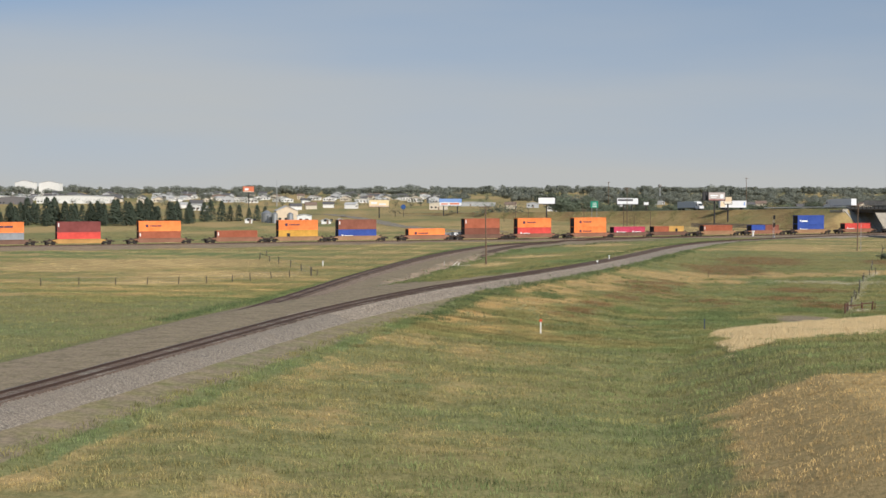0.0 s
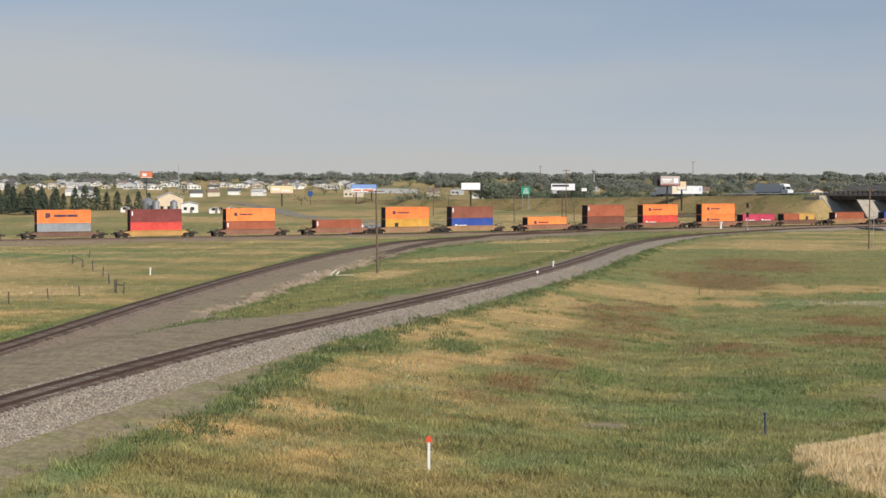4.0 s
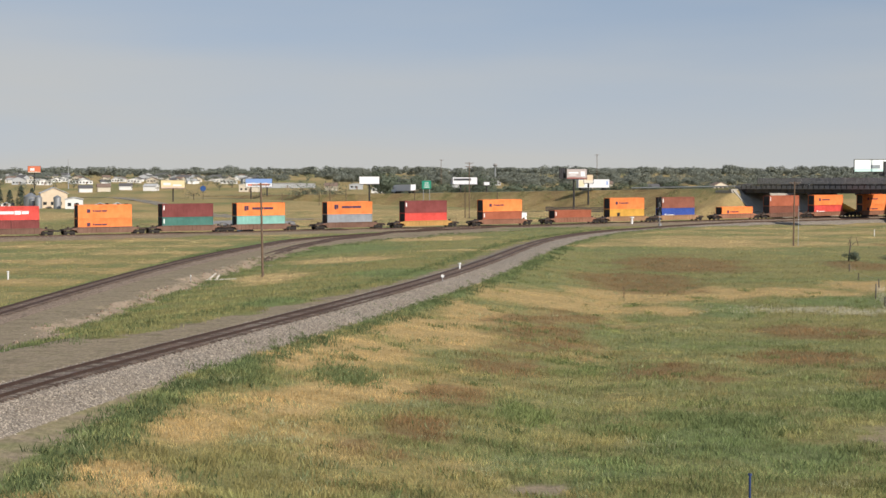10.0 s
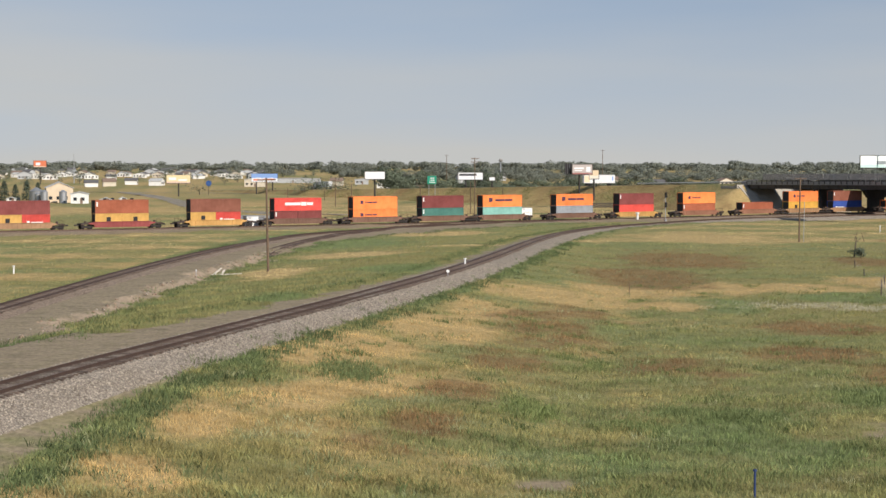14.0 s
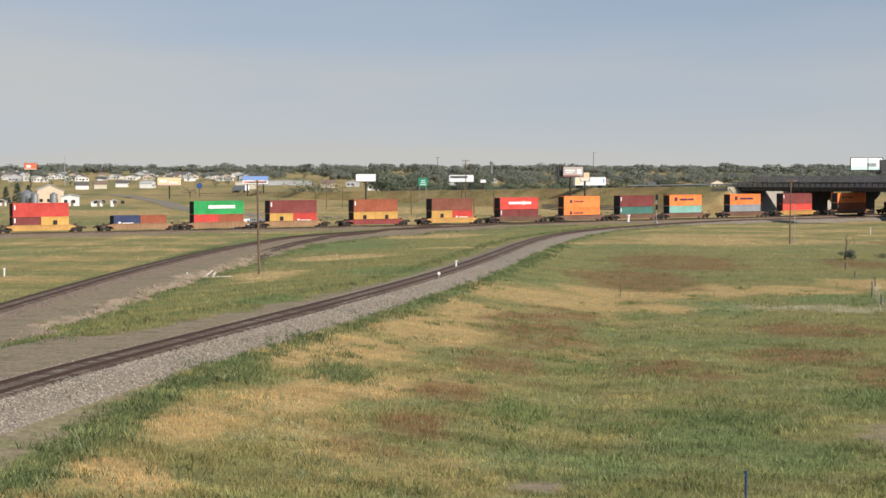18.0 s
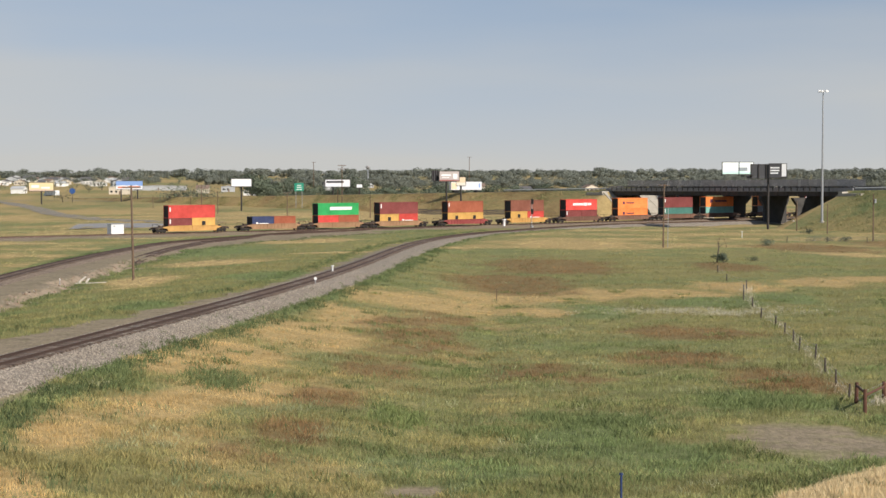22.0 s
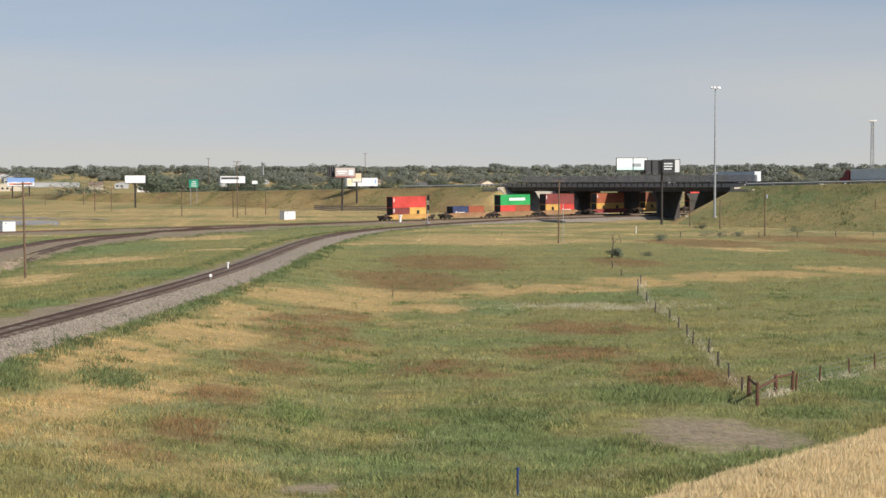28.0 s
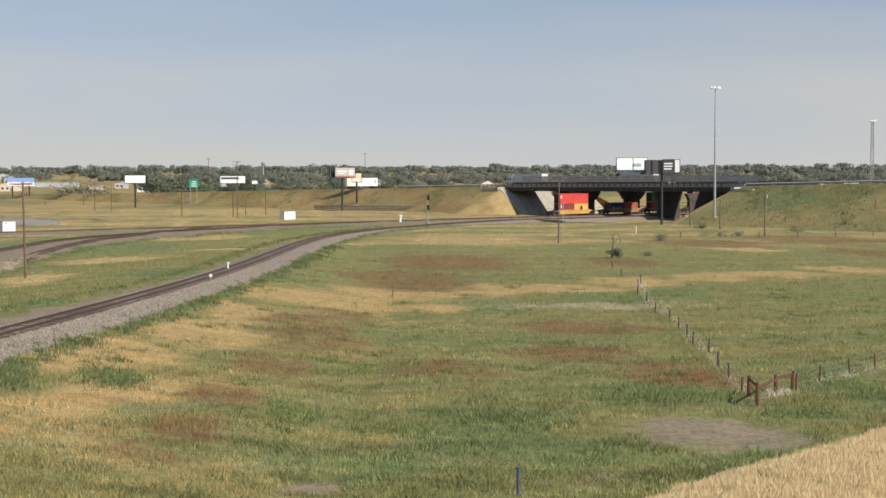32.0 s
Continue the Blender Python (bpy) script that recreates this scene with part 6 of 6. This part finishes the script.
def blades(name, x, y, height, per, width, seed, label, spread=0.22, colours=None, z=None, lean=(0.1, 0.65)):
    """Tufts of narrow leaning blades at x, y; the colour follows the ground's cover."""
    g = np.random.default_rng(seed)
    n = len(x)
    z = ground_z(x, y) if z is None else z
    cv = cover(x, y)
    dry = np.clip(0.4 + 0.4 * sway(x * 0.45, y, 22, 71) + 0.4 * sway(x * 0.7, y, 7, 72) + 0.2 * sway(x, y, 2.6, 78) + g.normal(0, 0.05, n), 0, 1)[:, None]
    wet = np.clip(0.3 + 0.3 * np.clip((near_side(x, y) - 30) / 30, 0, 1) * (y < 160) + 0.6 * sway(x * 0.5, y, 30, 73) + 0.4 * sway(x, y, 8, 74) + g.normal(0, 0.06, n), 0, 0.9)[:, None]
    base = np.array(GREEN) * (1 - dry) + np.array(DRY) * dry
    base = base * (1 - wet) + np.array(LUSH) * wet
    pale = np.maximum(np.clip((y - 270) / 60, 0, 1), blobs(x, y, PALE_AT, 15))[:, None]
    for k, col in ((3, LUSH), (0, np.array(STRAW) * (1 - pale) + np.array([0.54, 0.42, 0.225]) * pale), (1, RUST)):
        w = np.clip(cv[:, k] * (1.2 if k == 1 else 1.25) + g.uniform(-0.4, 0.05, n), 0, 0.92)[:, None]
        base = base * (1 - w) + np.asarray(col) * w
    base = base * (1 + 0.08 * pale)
    base = base * np.clip(1 + 0.3 * sway(x * 0.6, y, 12, 77) + 0.34 * sway(x, y, 4.2, 75) + 0.24 * sway(x, y, 1.6, 76), 0.5, 1.6)[:, None]
    if colours is not None:
        base = colours(g, n)
    height = height * (1 - 0.4 * np.clip(cv[:, 0], 0, 1)) if colours is None else height
    X = np.repeat(x, per) + g.normal(0, spread, n * per)
    Y = np.repeat(y, per) + g.normal(0, spread, n * per)
    Z = np.repeat(z, per) - 0.03
    H = np.repeat(height, per) * g.uniform(0.55, 1.2, n * per)
    a, t = g.uniform(0, 2 * math.pi, n * per), g.uniform(*lean, n * per)
    la = g.uniform(0, 2 * math.pi, n * per)
    W = width * g.uniform(0.6, 1.3, n * per)
    dx, dy = np.cos(a) * W / 2, np.sin(a) * W / 2
    lx, ly = np.cos(la) * t * H, np.sin(la) * t * H
    v = np.stack([np.stack([X - dx, Y - dy, Z], 1), np.stack([X + dx, Y + dy, Z], 1), np.stack([X + lx * 0.4 + dx * 0.8, Y + ly * 0.4 + dy * 0.8, Z + H * 0.6], 1),
                  np.stack([X + lx, Y + ly, Z + H], 1)], 1).reshape(-1, 3)
    f = np.arange(len(v)).reshape(-1, 4)
    d = fast_mesh(name, v, f)
    col = np.repeat(np.repeat(base, per, 0), 4, 0)
    at = d.color_attributes.new("tint", "FLOAT_COLOR", "POINT")
    at.data.foreach_set("color", np.concatenate([col, np.ones((len(col), 1))], 1).astype(np.float32).reshape(-1))
    tagged(part(name, d, M_GRASS), label, "grass", kind="stuff")


def fan(seed, n, az0, az1, d0, d1):
    """Evenly dense in bearing, thinning with distance."""
    g = np.random.default_rng(seed)
    az = np.radians(g.uniform(az0, az1, n))
    r = d0 * (d1 / d0) ** g.uniform(0, 1, n)
    return r * np.sin(az), r * np.cos(az)


def bank_scrub(g):
    """Dry tufts and dark low scrub on the camera's side of the highway bank."""
    n = 16000
    k = np.where(g.uniform(0, 1, n) < 0.6, g.uniform(-330, -3, n), g.uniform(SPAN + 6, SPAN + 330, n))
    z = hw_z(k)
    f = g.uniform(0.0, 0.97, n)
    off = -0.2 - f * (z + 1.6) * 2.4
    x, y = HW_A[0] + HW_D[0] * k + HW_N[0] * off, HW_A[1] + HW_D[1] * k + HW_N[1] * off
    patch = sway(x, y, 24, 81) + 0.6 * sway(x, y, 9, 82)
    kind = np.clip(patch * 1.4 + g.normal(0, 0.25, n), -1, 1)
    dark = np.clip(kind, 0, 1)[:, None] * np.clip(0.7 - (k > SPAN) * 0.1, 0, 1)[:, None]
    dark = np.clip(dark + 0.5 * (k > SPAN)[:, None], 0, 1)
    red = np.clip(-kind, 0, 1)[:, None] * (k < SPAN)[:, None]
    col = np.array([0.36, 0.295, 0.14]) * (1 - dark) + np.array([0.12, 0.135, 0.06]) * dark
    col = col * (1 - 0.6 * red) + np.array([0.27, 0.165, 0.09]) * 0.6 * red
    blades("bank_grass", x, y, np.clip(0.3 + 0.55 * dark[:, 0], 0.2, 0.9), 6, 0.09, 83, "tufts of dry grass and dark scrub on the highway bank", 0.5,
           lambda q, m: col * q.uniform(0.8, 1.15, (m, 1)), z - 0.3 - f * (z + 1.6))


def sow():
    g = np.random.default_rng(8)
    x, y = fan(1, 190000, -21, 24, 52, 300)
    ns, bs = near_side(x, y), branch_side(x, y)
    bare = cover(x, y)[:, 2]
    ok = (bare < 0.35) & ~((np.abs(ns) < 3.8) & (y < 470)) & (np.abs(main_side(x, y)) > 9)
    patch = 0.75 + 0.45 * sway(x, y, 7, 61) + 0.25 * sway(x, y, 2.6, 62)
    x, y, patch = x[ok], y[ok], patch[ok]
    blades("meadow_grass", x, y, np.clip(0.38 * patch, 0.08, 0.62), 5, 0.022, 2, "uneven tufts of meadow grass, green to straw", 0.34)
    g2 = np.random.default_rng(9)
    x, q = g2.uniform(14, 66, 32000), 27 * g2.uniform(0, 1, 32000) ** 1.4
    y = hill_edge(x) - 1.43 * q + 0.6
    ok = straw_fill(x, y)
    x, y = x[ok], y[ok]
    blades("straw_grass", x, y, 0.5 * (0.85 + 0.35 * sway(x, y, 4, 63)), 13, 0.01, 3, "tall dry straw-coloured grass on the slope", 0.22,
           lambda q, n: np.array([0.56, 0.455, 0.275]) * q.uniform(0.88, 1.1, (n, 1)), lean=(0.0, 0.4))
    x, y = g2.uniform(-46, 40, 46000), g2.uniform(-52, 62, 46000)
    ok = (near_side(x, y) > 6.5) & ~straw_fill(x, y)
    x, y = x[ok], y[ok]
    blades("verge_grass", x, y, np.clip(0.4 * (0.8 + 0.4 * sway(x, y, 5, 60)), 0.1, 0.6), 5, 0.03, 20, "rough green and straw grass beside the track")
    # broad dark weeds along the toe of the ballast and through the meadow
    yy = 60 * (440 / 60) ** g2.uniform(0, 1, 1700)
    xx = near_x(yy) + 4.8 + 3.9 * np.clip((112 - yy) / 40, 0, 1) + g2.normal(0, 0.8, 1700)
    yb = g2.uniform(60, 330, 2200)
    xb = branch_x(yb) - 6.2 + g2.normal(0, 0.9, 2200)
    xc, yc = fan(5, 3200, -12, 23, 70, 300)
    keep = (sway(xc, yc, 16, 64) > 0.28) & (cover(xc, yc)[:, 2] < 0.3)
    ye = g2.uniform(118, 436, 1300)
    xe = branch_x(ye) + bed_edge(branch_x(ye) + 9, ye) * np.sqrt(1 + (branch_x(ye + 1) - branch_x(ye)) ** 2) + 1.2 + g2.normal(0, 0.9, 1300)
    yf = g2.uniform(120, 430, 1100)
    xf = near_x(yf) - (6.5 + 4.0 * np.clip((200 - yf) / 60, 0, 1)) * np.sqrt(1 + (near_x(yf + 1) - near_x(yf)) ** 2) + g2.normal(0, 0.8, 1100)
    xx, yy = np.concatenate([xx, xf]), np.concatenate([yy, yf])
    xs, ys = np.concatenate([xx, xb, xc[keep], xe]), np.concatenate([yy, yb, yc[keep], ye])
    blades("weeds", xs, ys, g2.uniform(0.14, 0.46, len(xs)), 10, 0.042, 4, "dark green leafy weeds", 0.28,
           lambda q, n: np.array([0.1, 0.128, 0.056]) * q.uniform(0.7, 1.4, (n, 1)))
    bank_scrub(g2)
    x, y = fan(9, 42000, -20, 24, 300, 640)
    ok = (cover(x, y)[:, 2] < 0.3) & (np.abs(main_side(x, y)) > 9) & ((x - HW_A[0]) * HW_N[0] + (y - HW_A[1]) * HW_N[1] < -26) & (np.abs(near_side(x, y)) > 4.5)
    x, y = x[ok], y[ok]
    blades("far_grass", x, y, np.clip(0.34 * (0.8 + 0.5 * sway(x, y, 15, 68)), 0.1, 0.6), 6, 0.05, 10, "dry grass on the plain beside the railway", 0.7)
    x, y = fan(12, 30000, -34, -19, 120, 430)
    ok = (cover(x, y)[:, 2] < 0.3) & (np.abs(main_side(x, y)) > 9) & (branch_side(x, y) < -4)
    x, y = x[ok], y[ok]
    blades("pasture_grass", x, y, np.clip(0.3 * (0.8 + 0.5 * sway(x, y, 12, 69)), 0.1, 0.5), 6, 0.045, 24, "dry pale grass of the pasture beyond the branch track", 0.5)
    x, y = g2.uniform(-130, -44, 15000), g2.uniform(10, 165, 15000)
    ok = (branch_side(x, y) < -4) & (cover(x, y)[:, 2] < 0.3)
    x, y = x[ok], y[ok]
    blades("paddock_grass", x, y, np.clip(0.36 * (0.8 + 0.5 * sway(x, y, 9, 70)), 0.1, 0.6), 6, 0.035, 25, "green and straw grass of the paddock beside the old bed", 0.4)
    # leafy green clumps, dense at the foot of the ballast and in the wet field
    n = 520
    cx1, cy1 = fan(21, n, -3, 24, 66, 230)
    ok = (sway(cx1, cy1, 18, 85) + 0.5 * sway(cx1, cy1, 6, 86) > -0.05) & (near_side(cx1, cy1) > 7) & (cover(cx1, cy1)[:, 2] < 0.2) & (hill_z(cx1, cy1) < ground_base(cx1, cy1))
    cy2 = 62 * (330 / 62) ** g2.uniform(0, 1, 130)
    cx2 = near_x(cy2) + (4.9 + 3.9 * np.clip((112 - cy2) / 40, 0, 1)) * np.sqrt(1 + (near_x(cy2 + 1) - near_x(cy2)) ** 2) + g2.normal(0, 0.8, 130)
    cxs, cys = np.concatenate([cx1[ok], cx2]), np.concatenate([cy1[ok], cy2])
    r = g2.uniform(0.3, 1.0, len(cxs))
    hue = g2.uniform(0, 1, (len(cxs), 1))
    tone = np.array([0.10, 0.13, 0.052]) * (1 - hue) + np.array([0.20, 0.215, 0.085]) * hue
    tone[-130:] = np.array([0.095, 0.12, 0.055]) * (0.75 + 0.6 * hue[-130:])
    idx = np.repeat(np.arange(len(cxs)), 16)
    x = cxs[idx] + g2.normal(0, 1, len(idx)) * r[idx] * 0.9
    y = cys[idx] + g2.normal(0, 1, len(idx)) * r[idx]
    blades("leafy_clumps", x, y, (0.16 + 0.3 * r[idx]) * g2.uniform(0.6, 1.1, len(idx)), 7, 0.045, 22, "leafy dark green clumps of weeds in the meadow", 0.16,
           lambda q, m: tone[idx] * q.uniform(0.8, 1.2, (m, 1)))
    # dense bushy weeds
    spots = ((5.4, 108.7, 1.3, 3.0, 0.55, 0.9), (18.2, 108.2, 2.7, 2.4, 0.45, 0.35), (14.5, 111.1, 1.5, 2.2, 0.4, 0.4), (-6.1, 116.0, 1.8, 3.6, 0.55, 0.2), (-11.7, 111.3, 1.2, 3.4, 0.5, 0.3),
             (30.1, 117.0, 3.9, 3.4, 0.5, 0.45), (44.2, 119.4, 2.4, 4.6, 0.5, 0.4), (37.0, 107.5, 2.0, 1.8, 0.4, 0.5), (11.1, 105.4, 1.8, 2.0, 0.4, 0.6), (11.7, 135.8, 1.1, 3.0, 0.35, 0.7))
    for i, (cx, cy, rx, ry, tall, hue) in enumerate(spots):
        n = int(240 * rx)
        x, y = cx + g2.normal(0, 0.62, n) * rx, cy + g2.normal(0, 0.62, n) * ry
        tone = np.array([0.135, 0.165, 0.075]) * (1 - hue) + np.array([0.19, 0.225, 0.085]) * hue
        blades("weed_patch", x, y, tall * g2.uniform(0.35, 0.9, n), 7, 0.036, 30 + i, "dense bushy green weeds in the meadow", 0.18, lambda q, m: tone * q.uniform(0.75, 1.2, (m, 1)))
    # bleached reeds in the wet hollow
    x, y = 43 + g2.normal(0, 5.0, 900), 194 + g2.normal(0, 2.2, 900)
    blades("bleached_reeds", x, y, g2.uniform(0.15, 0.4, 900), 6, 0.03, 23, "bleached grey dead reeds in the field", 0.3,
           lambda q, m: np.array([0.42, 0.39, 0.29]) * q.uniform(0.75, 1.15, (m, 1)))
    # taller seeding tufts: pale straw, grey-green sage and dark green, in loose clumps
    x, y = fan(6, 20000, -14, 24, 60, 260)
    keep = (sway(x, y, 11, 65) + 0.6 * sway(x, y, 4, 66) > 0.35) & (cover(x, y)[:, 2] < 0.2) & (near_side(x, y) > 5)
    x, y = x[keep], y[keep]
    tone = np.clip(0.5 + 0.7 * sway(x, y, 13, 67), 0, 1)[:, None]
    blades("seeding_grass", x, y, g2.uniform(0.2, 0.46, len(x)), 8, 0.02, 7, "taller clumps of seeding grass, sage green and straw", 0.2,
           lambda q, m: (np.array([0.30, 0.30, 0.17]) * tone + np.array([0.13, 0.16, 0.07]) * (1 - tone)) * q.uniform(0.75, 1.3, (m, 1)))


sow()


def fence_grass():
    """Pale dead grass caught along the pasture fences."""
    g = np.random.default_rng(15)
    runs = [((36, 114), (40, 119.5)), ((40, 119.5), (52, 133)), ((36.5, 119), (44, 160)), ((44, 160), (51, 205)), ((51, 205), (57, 232))]
    xs, ys = [], []
    for (x0, y0), (x1, y1) in runs:
        t = g.uniform(0, 1, 120)
        xs.append(x0 + (x1 - x0) * t + g.normal(0, 0.25, 120))
        ys.append(y0 + (y1 - y0) * t + g.normal(0, 0.5, 120))
    x, y = np.concatenate(xs), np.concatenate(ys)
    blades("fence_grass", x, y, np.clip(g.uniform(0.1, 0.42, len(x)) * (1 + 0.8 * sway(x, y, 9, 59)), 0.05, 0.5), 6, 0.022, 16, "pale dead grass along the fence", 0.3, lambda q, n: np.array([0.52, 0.46, 0.35]) * q.uniform(0.75, 1.15, (n, 1)))


fence_grass()


def shrub(x, y, h, w, seed, label="low dark green shrub in dry grass"):
    ob = thing("shrub", on_ground(x, y), label, "shrub", "shrubs on the plain")
    part("stems", Shape().bar((0, 0, -0.2), (0.2, 0.1, h * 0.6), 0.05).bar((0, 0, -0.2), (-0.3, 0.1, h * 0.6), 0.04), M_BARK, ob)
    part("crown", crown(seed, h, w, 900, 0.05 * h), M_LEAF, ob)
    return ob


shrub(67.3, 289.5, 1.7, 1.9, 301, "dark green shrub at the foot of a dead trunk")
dt_ = thing("dead_trunk", on_ground(66.6, 291.0) @ Matrix.Rotation(0.1, 4, "Y"), "bare broken grey tree trunk", "dead tree")
part("trunk", Shape().tube(0, 0, -0.3, 0.15, 0.08, 3.4, 8), M_BARK, dt_)
part("branch", Shape().bar((0, 0, 2.4), (0.7, 0, 3.1), 0.05).bar((0, 0, 2.8), (-0.4, 0.1, 3.7), 0.045), M_BARK, dt_)
for i_, (x_, y_, h_, w_) in enumerate(((92.2, 358.9, 1.3, 3.4), (108.0, 381.0, 0.9, 4.0), (112.0, 383.0, 0.9, 3.0), (116.5, 384.0, 1.0, 2.4), (121.0, 430.0, 1.2, 3.0), (135.0, 400.0, 1.0, 3.0), (75.0, 300.0, 0.7, 2.0))):
    shrub(x_, y_, h_, w_, 310 + i_)


# ---- loose stone ----
def stones(name, x, y, z, size, seed, mat, label):
    g = np.random.default_rng(seed)
    n = len(x)
    oct_ = np.array([(1, 0, 0), (0, 1, 0), (-1, 0, 0), (0, -1, 0), (0, 0, 0.8), (0, 0, -0.6)])
    v = oct_[None] * size[:, None, None] * g.uniform(0.55, 1.25, (n, 6, 1))
    a = g.uniform(0, 6.28, n)
    c, s = np.cos(a)[:, None], np.sin(a)[:, None]
    v = np.stack([v[..., 0] * c - v[..., 1] * s, v[..., 0] * s + v[..., 1] * c, v[..., 2]], -1) + np.stack([x, y, z], -1)[:, None]
    tri = np.array([(0, 1, 4), (1, 2, 4), (2, 3, 4), (3, 0, 4), (1, 0, 5), (2, 1, 5), (3, 2, 5), (0, 3, 5)])
    f = (tri[None] + 6 * np.arange(n)[:, None, None]).reshape(-1, 3)
    d = fast_mesh(name, v.reshape(-1, 3), f)
    tagged(part(name, d, mat), label, "stones", kind="stuff")


def stone_mat():
    m, n, l, b = node_mat("broken_stone")
    isl = n.new("ShaderNodeNewGeometry").outputs["Random Per Island"]
    l.new(mix_rgb(n, l, isl, (0.13, 0.105, 0.086), (0.49, 0.425, 0.345)), b.inputs["Base Color"])
    b.inputs["Roughness"].default_value = 0.9
    return m


M_STONE = stone_mat()


M_CLOD = plain("pale_tan_earth", (0.31, 0.225, 0.16), 0.95, 0, 0.3, 1.2)


def scatter():
    g = np.random.default_rng(12)
    n = 26000
    y = 52 * (230 / 52) ** g.uniform(0, 1, n)
    off = np.where(g.uniform(0, 1, n) < 0.75, 1.4 + 2.6 * g.uniform(0, 1, n) ** 1.2, -g.uniform(1.4, 3.6, n))
    slope = near_x(y + 0.5) - near_x(y - 0.5)
    nx = 1 / np.sqrt(1 + slope ** 2)
    x, y = near_x(y) + off * nx, y - off * nx * slope
    top = near_z(y) - np.interp(np.abs(off), [1.5, 2.6, 3.6, 4.3], [0.34, 0.44, 0.98, 1.3])
    z = np.maximum(top, ground_z(x, y))
    stones("ballast_stones", x, y, z, g.uniform(0.03, 0.085, n), 13, M_STONE, "loose crushed ballast stones, grey")
    y = g.uniform(112, 300, 420)
    x = branch_x(y) + 8.6 + 2.0 * sway(branch_x(y) + 9, y, 18, 22) + g.normal(0, 0.7, 420)
    stones("eroded_earth", x, y, ground_z(x, y) - 0.02, g.uniform(0.06, 0.34, 420) * g.uniform(0.4, 1, 420), 17, M_CLOD, "pale tan clods along the eroded edge of the bed")
    y = g.uniform(110, 290, 300)
    x = branch_x(y) + 8.5 + 2.0 * sway(0 * y, y, 18, 22) + g.normal(0, 1.0, 300)
    stones("rubble", x, y, ground_z(x, y), g.uniform(0.04, 0.16, 300), 14, M_STONE, "pale rubble along the edge of the bed")


scatter()
M_PLANK = plain("bleached_plank", (0.62, 0.56, 0.48), 0.85)
for i_, (x_, y_, l_, a_, t_) in enumerate(((-29.6, 232.0, 3.2, 0.9, 0.5), (-28.6, 232.5, 2.6, 1.4, 0.35), (-28.1, 231.0, 3.4, 0.2, 0.02), (-27.2, 230.4, 2.8, 0.4, 0.02))):
    pl_ = thing("plank", on_ground(x_, y_, 0.12) @ Matrix.Rotation(a_, 4, "Z") @ Matrix.Rotation(-t_, 4, "Y"), "bleached timber plank lying on rubble", "plank", "timber scraps")
    part("board", Shape().box(0, 0, 0, l_, 0.28, 0.08), M_PLANK, pl_)


def motions():
    """The train and the lorries roll at steady speeds."""
    for ob, mid, along, z in RIDERS:
        walk(ob, [(i * 2.0, wagon_pose(REAR_AT_START + SPEED * i * 2.0 + mid, along, z)) for i in range(17)])
    for ob, k0, v, off in LORRIES:
        rows = []
        for i in range(33):
            k = k0 + v * i
            p, q = Vector(hw(k - 5, off)), Vector(hw(k + 5, off))
            d = (q - p).normalized() * (1 if v > 0 else -1)
            m = (p + q) / 2
            rows.append((float(i), Matrix.Translation((m.x, m.y, m.z + 0.08)) @ Matrix.Rotation(math.atan2(d.y, d.x), 4, "Z") @ Matrix.Rotation(-math.asin(d.z), 4, "Y")))
        walk(ob, rows)


motions()
